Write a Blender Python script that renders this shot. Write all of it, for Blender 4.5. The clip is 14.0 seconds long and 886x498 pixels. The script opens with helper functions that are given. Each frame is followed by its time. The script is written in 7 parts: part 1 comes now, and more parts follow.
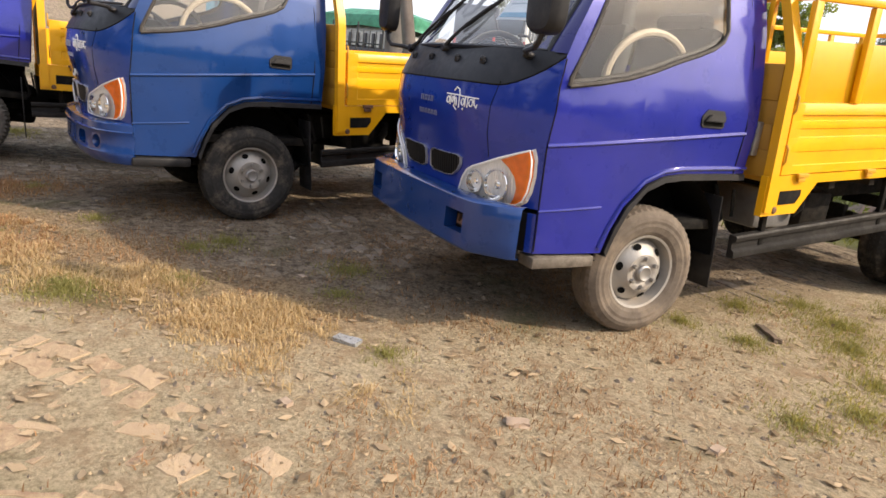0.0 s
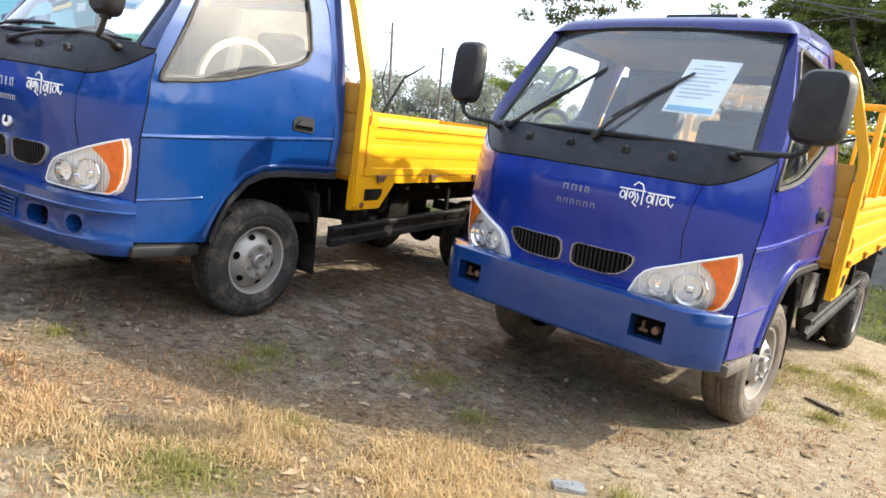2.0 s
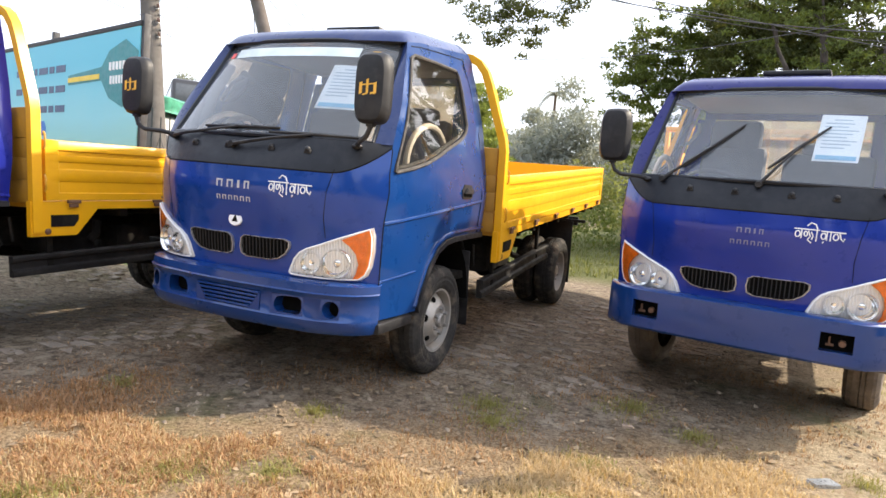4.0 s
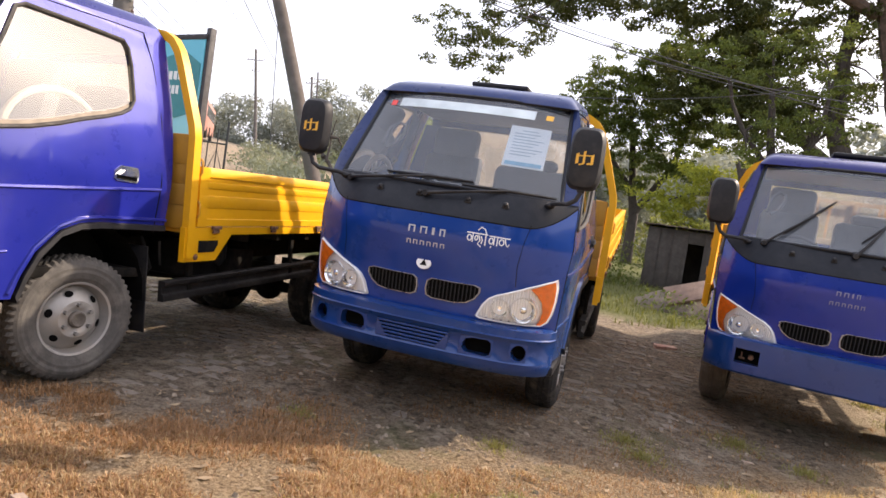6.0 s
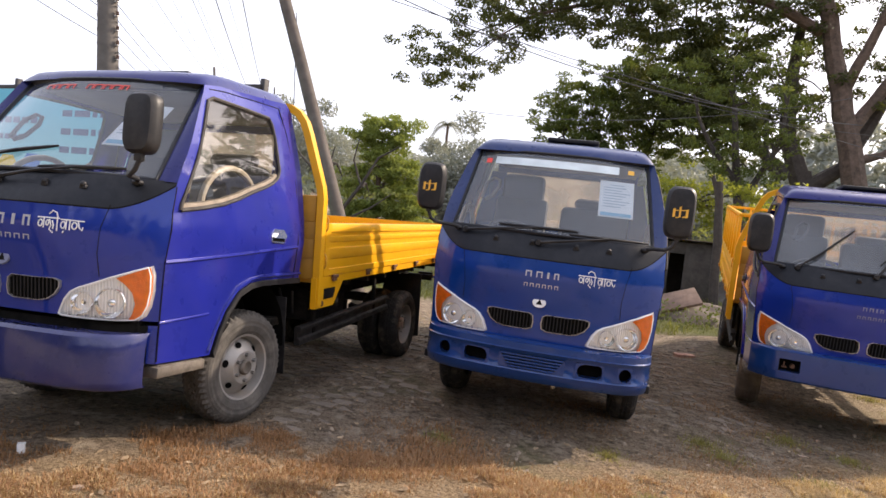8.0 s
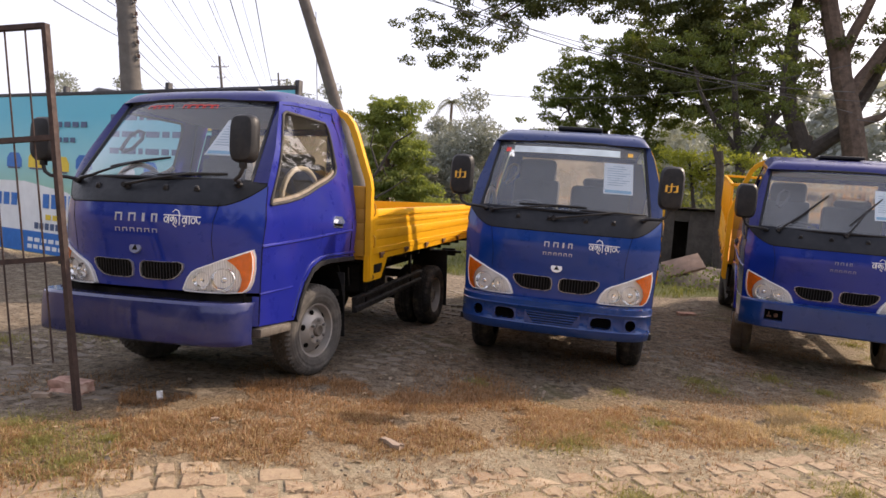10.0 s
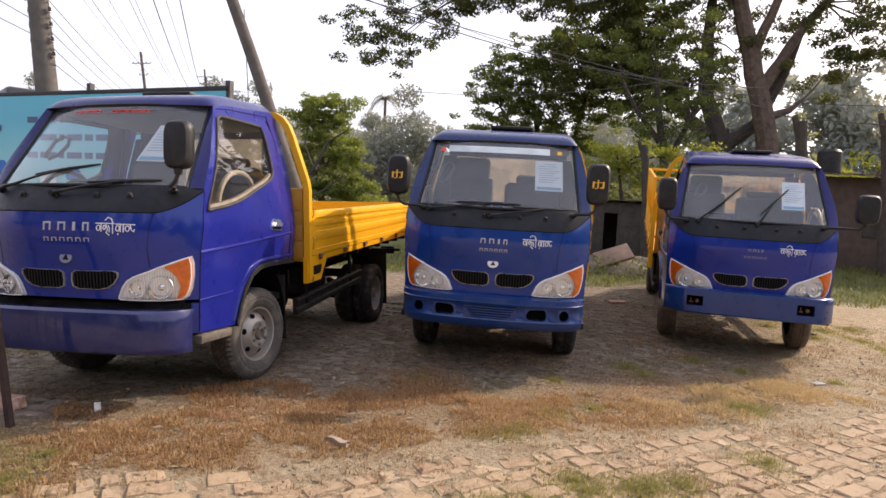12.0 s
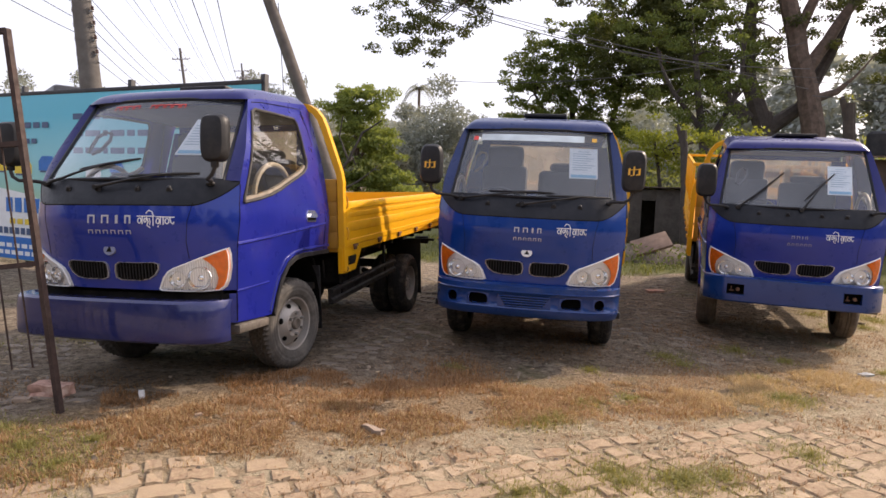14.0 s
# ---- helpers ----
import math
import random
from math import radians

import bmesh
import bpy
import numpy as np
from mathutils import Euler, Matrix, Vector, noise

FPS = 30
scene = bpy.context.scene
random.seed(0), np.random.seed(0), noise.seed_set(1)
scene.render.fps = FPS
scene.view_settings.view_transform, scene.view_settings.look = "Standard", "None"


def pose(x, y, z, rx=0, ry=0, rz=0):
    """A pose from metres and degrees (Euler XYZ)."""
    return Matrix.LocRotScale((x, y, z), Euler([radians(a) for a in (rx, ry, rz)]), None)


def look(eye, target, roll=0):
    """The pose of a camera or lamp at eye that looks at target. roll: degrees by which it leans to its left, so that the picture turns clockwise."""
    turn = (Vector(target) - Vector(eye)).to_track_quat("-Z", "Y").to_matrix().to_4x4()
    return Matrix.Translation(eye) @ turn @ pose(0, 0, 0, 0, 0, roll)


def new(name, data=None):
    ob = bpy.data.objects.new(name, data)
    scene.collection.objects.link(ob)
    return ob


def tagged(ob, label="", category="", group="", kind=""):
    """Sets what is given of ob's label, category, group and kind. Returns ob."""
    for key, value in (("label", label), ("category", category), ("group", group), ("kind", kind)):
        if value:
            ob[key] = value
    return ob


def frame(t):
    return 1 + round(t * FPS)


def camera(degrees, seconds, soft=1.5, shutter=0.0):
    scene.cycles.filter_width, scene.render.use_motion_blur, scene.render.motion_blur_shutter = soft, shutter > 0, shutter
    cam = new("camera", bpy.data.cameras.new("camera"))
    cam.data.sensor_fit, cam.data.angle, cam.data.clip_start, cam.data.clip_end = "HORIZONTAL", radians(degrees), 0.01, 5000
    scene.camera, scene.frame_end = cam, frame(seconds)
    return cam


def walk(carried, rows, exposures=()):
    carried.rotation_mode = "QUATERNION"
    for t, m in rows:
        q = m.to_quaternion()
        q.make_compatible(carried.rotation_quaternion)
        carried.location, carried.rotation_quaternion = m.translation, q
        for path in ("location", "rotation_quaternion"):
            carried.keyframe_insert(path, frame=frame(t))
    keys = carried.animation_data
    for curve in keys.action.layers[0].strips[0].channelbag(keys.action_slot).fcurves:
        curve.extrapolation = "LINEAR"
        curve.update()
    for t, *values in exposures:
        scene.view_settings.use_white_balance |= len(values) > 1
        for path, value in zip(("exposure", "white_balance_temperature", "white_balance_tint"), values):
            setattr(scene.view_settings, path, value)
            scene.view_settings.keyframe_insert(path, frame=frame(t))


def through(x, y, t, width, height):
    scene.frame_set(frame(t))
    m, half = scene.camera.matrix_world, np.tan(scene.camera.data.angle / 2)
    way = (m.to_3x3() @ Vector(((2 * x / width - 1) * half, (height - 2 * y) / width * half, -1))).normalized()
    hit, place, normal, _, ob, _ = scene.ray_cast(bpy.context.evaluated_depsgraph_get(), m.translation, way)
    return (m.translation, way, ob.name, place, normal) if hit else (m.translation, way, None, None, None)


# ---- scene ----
cam = camera(70.5, 14.0, soft=1.55)
PATH = [
    (0, 5.554, -0.495, 1.206, 75.93, -7.56, 57.30),
    (0.5, 5.100, -0.713, 1.200, 78.51, -8.80, 47.35),
    (1, 4.553, -0.957, 1.220, 79.72, -8.95, 44.22),
    (1.5, 4.144, -1.279, 1.167, 81.61, -7.66, 34.84),
    (2, 3.789, -1.559, 1.141, 82.72, -10.08, 35.48),
    (2.5, 3.408, -1.851, 1.150, 83.81, -10.51, 37.38),
    (3, 3.108, -2.134, 1.160, 80.38, -5.56, 33.68),
    (3.2, 3.006, -2.262, 1.190, 82.74, -5.21, 32.84),
    (5.3, 1.859, -3.255, 1.254, 85.53, -6.84, 20.31),
    (5.5, 1.688, -3.328, 1.277, 85.54, -8.54, 21.43),
    (6, 1.387, -3.618, 1.294, 86.90, -8.62, 20.58),
    (6.5, 1.107, -3.850, 1.331, 87.27, -9.08, 17.59),
    (7, 0.788, -3.970, 1.428, 86.64, -9.86, 15.22),
    (7.2, 0.691, -4.084, 1.413, 87.97, -9.15, 16.51),
    (9.3, 0.501, -5.178, 1.452, 88.40, -3.01, 14.11),
    (9.5, 0.506, -5.279, 1.448, 88.60, -4.10, 15.76),
    (10, 0.596, -5.411, 1.440, 86.11, -4.12, 16.94),
    (10.5, 0.602, -5.502, 1.463, 86.13, -2.66, 14.50),
    (11, 0.579, -5.552, 1.465, 85.54, -1.54, 14.21),
    (11.5, 0.595, -5.537, 1.469, 84.81, -1.79, 13.44),
    (12, 0.617, -5.527, 1.471, 86.07, -2.75, 11.17),
    (12.5, 0.628, -5.523, 1.465, 85.69, -3.40, 11.51),
    (13, 0.635, -5.521, 1.469, 85.52, -3.20, 12.11),
    (13.5, 0.634, -5.528, 1.468, 85.14, -2.17, 13.59),
    (14, 0.632, -5.518, 1.470, 85.00, -2.05, 14.35),
]
EXPOSURES = [(0.0, 0.88, 6600, 11), (0.5, 1.12, 6250, 7), (1.5, 1.4, 5950, 4), (2.5, 1.62, 6000, 5), (3.2, 1.62, 6100, 5), (5.3, 1.2, 6550, 16), (7.2, 1.12, 6450, 14), (9.4, 0.66, 6550, 17), (14.0, 0.66, 6550, 17)]
walk(cam, [(t, pose(x, y, z, rx, ry, rz)) for t, x, y, z, rx, ry, rz in PATH],
     exposures=EXPOSURES)

# ---------------------------------------------------------------- light
world = bpy.data.worlds.new("hazy_day")
scene.world = world
world.use_nodes = True
wn = world.node_tree
sky = wn.nodes.new("ShaderNodeTexSky")
sky.sky_type = "NISHITA"
sky.sun_disc = False
SUN_FROM = Vector((1.05, 0.92, 1.0)).normalized()
sky.sun_elevation = math.asin(SUN_FROM.z)
sky.sun_rotation = math.atan2(SUN_FROM.x, SUN_FROM.y)
sky.air_density, sky.dust_density, sky.ozone_density = 1.0, 6.0, 1.0
haze = wn.nodes.new("ShaderNodeMix")  # a white haze over the whole sky
haze.data_type = "RGBA"
haze.inputs[0].default_value = 0.62
haze.inputs[7].default_value = (6.2, 6.35, 7.0, 1.0)
wn.links.new(sky.outputs[0], haze.inputs[6])
wn.links.new(haze.outputs[2], wn.nodes["Background"].inputs["Color"])
wn.nodes["Background"].inputs["Strength"].default_value = 0.15
sun = new("sun", bpy.data.lights.new("sun", "SUN"))
sun.data.energy, sun.data.angle, sun.data.color = 3.1, radians(0.8), (1.0, 0.85, 0.66)
sun.matrix_world = look(SUN_FROM * 60, (0, 0, 0))

# ---------------------------------------------------------------- materials


def lin(r, g, b):
    return (r, g, b, 1.0)


class Mat:
    """A small builder for node materials."""

    def __init__(self, name):
        self.m = bpy.data.materials.new(name)
        self.m.use_nodes = True
        self.t = self.m.node_tree
        self.b = self.t.nodes["Principled BSDF"]
        self.co = self.t.nodes.new("ShaderNodeTexCoord").outputs["Object"]

    def node(self, kind, **values):
        n = self.t.nodes.new(kind)
        for k, v in values.items():
            if k in n.inputs:
                n.inputs[k].default_value = v
        return n

    def link(self, a, b):
        self.t.links.new(a, b)

    def noise(self, scale, detail=4.0, rough=0.6, co=None):
        n = self.node("ShaderNodeTexNoise", Scale=scale, Detail=detail, Roughness=rough)
        self.link(co or self.co, n.inputs["Vector"])
        return n.outputs["Fac"]

    def ramp(self, fac, stops):
        r = self.t.nodes.new("ShaderNodeValToRGB")
        e = r.color_ramp.elements
        while len(e) < len(stops):
            e.new(0.5)
        for k, (p, c) in zip(e, stops):
            k.position, k.color = p, c if len(c) == 4 else (*c, 1)
        self.link(fac, r.inputs[0])
        return r.outputs[0]

    def mix(self, fac, a, b):
        n = self.t.nodes.new("ShaderNodeMix")
        n.data_type = "RGBA"
        for sock, v in ((n.inputs[0], fac), (n.inputs[6], a), (n.inputs[7], b)):
            if hasattr(v, "is_linked"):
                self.link(v, sock)
            elif isinstance(v, (int, float)):
                sock.default_value = v
            else:
                sock.default_value = v if len(v) == 4 else (*v, 1)
        return n.outputs[2]

    def math(self, op, a, b=0.0):
        n = self.t.nodes.new("ShaderNodeMath")
        n.operation = op
        for sock, v in ((n.inputs[0], a), (n.inputs[1], b)):
            if hasattr(v, "is_linked"):
                self.link(v, sock)
            else:
                sock.default_value = v
        return n.outputs[0]

    def bump(self, height, strength=0.3, distance=0.01):
        n = self.node("ShaderNodeBump", Strength=strength, Distance=distance)
        self.link(height, n.inputs["Height"])
        self.link(n.outputs[0], self.b.inputs["Normal"])

    def set(self, color=None, rough=None, metal=None, **more):
        for key, v in (("Base Color", color), ("Roughness", rough), ("Metallic", metal), *more.items()):
            if v is None:
                continue
            if hasattr(v, "is_linked"):
                self.link(v, self.b.inputs[key])
            else:
                self.b.inputs[key].default_value = (*v, 1) if isinstance(v, tuple) and len(v) == 3 else v
        return self


def plain(name, color, rough=0.5, metal=0.0, vary=0.25, scale=6.0, bump=0.0, bscale=60.0, dirt=None, **more):
    """A surface of one colour with two scales of variation."""
    k = Mat(name)
    lo = tuple(c * (1 - vary) for c in color)
    hi = tuple(min(1, c * (1 + vary)) for c in color)
    col = k.ramp(k.noise(scale, 6), [(0.3, lo), (0.7, hi)])
    if dirt:
        col = k.mix(k.ramp(k.noise(scale * 0.5, 8, 0.7), [(0.5, (0, 0, 0)), (0.75, (0.8, 0.8, 0.8))]), col, dirt)
    k.set(color=col, metal=metal, **more)
    k.set(rough=k.ramp(k.noise(scale * 3, 5), [(0.3, (rough * 0.8,) * 3), (0.7, (min(1, rough * 1.2),) * 3)]))
    if bump:
        k.bump(k.noise(bscale, 6), bump)
    return k.m


def car_paint(name, deep, light, dust=0.05, coat=1.0):
    """Clear-coated blue paint, with a film of dust that thickens in patches."""
    k = Mat(name)
    col = k.ramp(k.noise(2.2, 3), [(0.25, deep), (0.8, light)])
    film = k.ramp(k.noise(5.0, 9, 0.75), [(0.45, (dust * 0.25,) * 3), (0.8, (dust,) * 3)])
    col = k.mix(film, col, (0.30, 0.26, 0.22))
    k.set(color=col, metal=0.12, rough=k.ramp(k.noise(9, 6), [(0.3, (0.24,) * 3), (0.75, (0.40,) * 3)]))
    k.set(**{"Coat Weight": coat, "Coat Roughness": 0.09, "Coat IOR": 1.45, "Specular IOR Level": 0.12})
    k.bump(k.noise(14, 4), 0.03, 0.01)
    return k.m


def clear_sheet(name, tint, gloss=0.03, coat=1.45, film=0.0, dust=(0.62, 0.59, 0.53)):
    """Thin glass or clear plastic: see-through, with a Fresnel reflection and a film: dust, or painted sky sheen on
    windscreens.
    """
    k = Mat(name)
    out = k.t.nodes["Material Output"]
    see = k.node("ShaderNodeBsdfTransparent", Color=(*tint, 1))
    gl = k.node("ShaderNodeBsdfGlossy", Roughness=gloss)
    dull = k.node("ShaderNodeBsdfTranslucent" if film > 0.3 else "ShaderNodeBsdfDiffuse", Color=(*dust, 1))
    fr = k.node("ShaderNodeFresnel", IOR=coat)
    a, b = k.t.nodes.new("ShaderNodeMixShader"), k.t.nodes.new("ShaderNodeMixShader")
    k.link(k.ramp(k.noise(4, 6), [(0.3, (film * 0.5,) * 3), (0.8, (film * 1.5,) * 3)]), a.inputs[0])
    k.link(see.outputs[0], a.inputs[1])
    k.link(dull.outputs[0], a.inputs[2])
    k.link(fr.outputs[0], b.inputs[0])
    k.link(a.outputs[0], b.inputs[1])
    k.link(gl.outputs[0], b.inputs[2])
    k.link(b.outputs[0], out.inputs[0])
    return k.m


def leafy(name, dark, light, through=0.35):
    k = Mat(name)
    geo = k.t.nodes.new("ShaderNodeNewGeometry")
    col = k.ramp(geo.outputs["Random Per Island"], [(0.0, dark), (1.0, light)])
    col = k.mix(k.ramp(k.noise(0.5, 2), [(0.35, (0, 0, 0)), (0.7, (0.6, 0.6, 0.6))]), col, light)
    k.set(color=col, rough=0.6)
    k.b.inputs["Specular IOR Level"].default_value = 0.25
    tr = k.t.nodes.new("ShaderNodeBsdfTranslucent")
    k.link(k.mix(0.5, col, (light[0] * 2.2, light[1] * 1.9, light[2] * 0.9)), tr.inputs["Color"])
    m = k.t.nodes.new("ShaderNodeMixShader")
    m.inputs[0].default_value = through
    k.link(k.b.outputs[0], m.inputs[1])
    k.link(tr.outputs[0], m.inputs[2])
    k.link(m.outputs[0], k.t.nodes["Material Output"].inputs[0])
    return k.m


PURPLE = car_paint("paint_violet_blue", (0.008, 0.015, 0.20), (0.016, 0.022, 0.285), 0.035)
# Nose copy of the violet paint, tinted for the sky light on it.
PURPLE_NOSE_TINT = car_paint("paint_violet_blue_nose_tint", (0.004, 0.023, 0.215), (0.007, 0.030, 0.295), 0.015)
AZURE = car_paint("paint_bright_blue", (0.002, 0.031, 0.142), (0.004, 0.042, 0.188), 0.02)
ROOF_BLUE = car_paint("roof_blue_dusty", (0.006, 0.024, 0.10), (0.010, 0.030, 0.135), 0.16, 0.45)
ROOF_VIOLET = car_paint("roof_violet_dusty", (0.006, 0.010, 0.10), (0.010, 0.014, 0.14), 0.08, 0.45)
# Nose copy of the bright blue, toned for how light meets the front.
AZURE_NOSE_TINT = car_paint("paint_bright_blue_nose_tint", (0.002, 0.034, 0.205), (0.004, 0.045, 0.265), 0.015)
BUMPER_BLUE = car_paint("bumper_blue", (0.003, 0.032, 0.150), (0.005, 0.042, 0.195), 0.035)
VIOLET_BUMPER = car_paint("bumper_violet", (0.005, 0.012, 0.09), (0.009, 0.018, 0.125), 0.12)
YELLOW = plain("yellow_enamel", (0.74, 0.37, 0.003), 0.38, 0, 0.08, 3.0, 0.05, 40, dirt=(0.58, 0.29, 0.01))
# Headboard yellow: grime, plus the cab's shade worked into the colour.
YELLOW_GRIMY_SHADED = plain("yellow_enamel_grimy_shaded", (0.40, 0.20, 0.015), 0.6, 0, 0.25, 4.0, 0.08, 40, dirt=(0.16, 0.09, 0.03))
YELLOW_OLD = plain("yellow_enamel_dusty", (0.56, 0.28, 0.01), 0.55, 0, 0.2, 4.0, 0.08, 40, dirt=(0.25, 0.15, 0.06))
RUST = plain("rusted_steel", (0.16, 0.085, 0.05), 0.8, 0.2, 0.4, 18, 0.3, 90)
BLACK = plain("black_plastic", (0.015, 0.015, 0.017), 0.5, 0, 0.3, 9, 0.06, 160, dirt=(0.04, 0.036, 0.032), **{"Specular IOR Level": 0.3})
COWL = plain("cowl_black", (0.008, 0.010, 0.015), 0.45, 0, 0.3, 9, 0.04, 160, dirt=(0.022, 0.022, 0.024), **{"Specular IOR Level": 0.25})
UNDER = plain("underbody_black", (0.010, 0.0095, 0.009), 0.8, 0, 0.4, 8, 0.1, 60, dirt=(0.035, 0.028, 0.021), **{"Specular IOR Level": 0.1})
RUBBER = plain("tyre_rubber", (0.030, 0.029, 0.028), 0.85, 0, 0.25, 14, 0.2, 120, dirt=(0.16, 0.13, 0.10), **{"Specular IOR Level": 0.2})
RUBBER_DUSTY = plain("tyre_rubber_dusty", (0.115, 0.092, 0.072), 0.9, 0, 0.3, 10, 0.2, 120, dirt=(0.21, 0.165, 0.12))
RIM = plain("rim_silver_paint", (0.33, 0.315, 0.295), 0.5, 0.35, 0.15, 8, 0.05, 60, dirt=(0.30, 0.24, 0.18))
GUARD = plain("guard_black_dusty", (0.014, 0.013, 0.013), 0.6, 0, 0.4, 6, 0.1, 50, dirt=(0.045, 0.04, 0.035), **{"Specular IOR Level": 0.25})
# Near black, in place of the shade inside openings.
HOLE = plain("hole_black", (0.004, 0.004, 0.004), 0.9, 0, 0.1, **{"Specular IOR Level": 0.05})
SILVER = plain("silver_trim", (0.44, 0.44, 0.45), 0.30, 0.7, 0.1)
STEEL = plain("grey_steel", (0.30, 0.29, 0.28), 0.5, 0.7, 0.2, 10, 0.05)
STEP_WORN = plain("worn_step", (0.105, 0.090, 0.075), 0.7, 0.2, 0.4, 14, 0.2, 60, dirt=(0.22, 0.19, 0.16))
CHROME = plain("chrome", (0.93, 0.93, 0.93), 0.10, 0.95, 0.04)


def ribbed_chrome(name, color, rough):
    """A bright reflector shell with moulded flutes."""
    k = Mat(name)
    wave = k.node("ShaderNodeTexWave", Scale=22.0, Distortion=1.5, Detail=2.0)
    k.link(k.co, wave.inputs["Vector"])
    k.set(color=color, metal=0.25, rough=rough)
    k.bump(k.math("ADD", wave.outputs["Fac"], k.math("MULTIPLY", k.noise(45, 3), 0.6)), 0.35, 0.010)
    return k.m


LAMP_GREY = ribbed_chrome("lamp_reflector", (0.92, 0.92, 0.92), 0.22)
LAMP_AMBER = plain("amber_plastic", (0.80, 0.17, 0.006), 0.2, 0, 0.2, 30, 0.3, 90, **{"Coat Weight": 0.5})
LETTER = plain("silver_letter", (0.50, 0.51, 0.54), 0.35, 0.3, 0.05)
LETTER_DIM = plain("dull_letter", (0.22, 0.24, 0.36), 0.4, 0.3, 0.05)
WHITE_VINYL = plain("white_vinyl", (0.80, 0.80, 0.80), 0.4, 0, 0.04)
GOLD_VINYL = plain("gold_vinyl", (0.75, 0.42, 0.05), 0.4, 0, 0.1)
RED_VINYL = plain("red_vinyl", (0.65, 0.04, 0.03), 0.4, 0, 0.1)
PAPER = plain("white_paper", (0.86, 0.90, 0.93), 0.8, 0, 0.05)
STRIP = plain("faded_strip", (0.55, 0.62, 0.64), 0.5, 0, 0.2, 5)
PRINT = plain("blue_grey_print", (0.42, 0.52, 0.60), 0.8, 0, 0.1)
PRINT_BLUE = plain("light_blue_print", (0.25, 0.52, 0.72), 0.8, 0, 0.1)
SEAT = plain("seat_vinyl", (0.075, 0.08, 0.09), 0.7, 0, 0.2, 12, 0.1, 90)
DASH = plain("dash_plastic", (0.06, 0.062, 0.068), 0.65, 0, 0.2, 12, 0.06, 120)
CREAM = plain("cream_plastic", (0.55, 0.47, 0.36), 0.55, 0, 0.1, 10)
SEALANT = plain("window_rubber", (0.045, 0.040, 0.036), 0.8, 0, 0.3, 12)
SILL_DUSTY = plain("dusty_sill", (0.24, 0.20, 0.155), 0.85, 0, 0.25, 12, 0.1, 60)
# Near black: shade in the arches and handle recesses is in this colour.
RECESS_SHADE = plain("arch_liner", (0.006, 0.006, 0.006), 0.95, 0, 0.3, 8, **{"Specular IOR Level": 0.05})
RUBBER_GREY = plain("tyre_rubber_grey", (0.088, 0.082, 0.075), 0.9, 0, 0.3, 12, 0.2, 120, dirt=(0.155, 0.14, 0.12), **{"Specular IOR Level": 0.2})
HEADLINER = plain("headliner", (0.30, 0.28, 0.26), 0.9, 0, 0.1)
GLASS = clear_sheet("window_glass", (0.90, 0.92, 0.92), 0.02, 2.15, 0.03)
REAR_GLASS = clear_sheet("dusty_rear_glass", (0.55, 0.55, 0.53), 0.05, 1.5, 0.36, (0.52, 0.47, 0.40))
# The pale blue film paints in the sky's reflection.
SCREEN = clear_sheet("windscreen_sky_film_glass", (0.93, 0.95, 0.955), 0.02, 1.72, 0.105, (0.50, 0.555, 0.63))
HAZY_GLASS = clear_sheet("hazy_rear_glass", (0.72, 0.72, 0.70), 0.05, 1.5, 0.33, (0.38, 0.35, 0.30))
DOOR_GLASS = clear_sheet("door_glass", (0.90, 0.92, 0.92), 0.02, 1.78, 0.02)
CLEAN_GLASS = clear_sheet("clean_window_glass", (0.88, 0.90, 0.90), 0.02, 1.5, 0.01)
LENS = clear_sheet("clear_lens", (0.97, 0.97, 0.97), 0.03, 1.33, 0.012)

# ---------------------------------------------------------------- mesh helpers


def part(name, bm, mat, parent=None, label="", smooth=38):
    me = bpy.data.meshes.new(name)
    bmesh.ops.recalc_face_normals(bm, faces=bm.faces)
    bm.to_mesh(me)
    bm.free()
    me.materials.append(mat)
    if smooth:
        me.shade_smooth()
        me.set_sharp_from_angle(angle=radians(smooth))
    ob = new(name, me)
    ob.parent = parent
    if label:
        ob["label"] = label
    return ob


def share(ob, m):
    """The same part once more, on the same mesh, at another place under the same parent."""
    o = new(ob.name.split(".")[0], ob.data)
    o.parent = ob.parent
    o.matrix_basis = m
    if "label" in ob:
        o["label"] = ob["label"]
    return o


def sheet(bm, rows, closed=False):
    """A grid of quads through rows of points."""
    vs = [[bm.verts.new(p) for p in r] for r in rows]
    for a, b in zip(vs, vs[1:]):
        n = len(a)
        for i in range(n if closed else n - 1):
            j = (i + 1) % n
            bm.faces.new((a[i], a[j], b[j], b[i]))
    return vs


def block(bm, x0, x1, y0, y1, z0, z1, bevel=0.006, m=None):
    r = bmesh.ops.create_cube(bm, size=1.0)
    vs = r["verts"]
    for v in vs:
        v.co = Vector((x0 + (v.co.x + 0.5) * (x1 - x0), y0 + (v.co.y + 0.5) * (y1 - y0), z0 + (v.co.z + 0.5) * (z1 - z0)))
    if m is not None:
        bmesh.ops.transform(bm, matrix=m, verts=vs)
    if bevel:
        es = list({e for v in vs for e in v.link_edges})
        bmesh.ops.bevel(bm, geom=es, offset=bevel, segments=2, affect="EDGES", profile=0.5)
    return bm


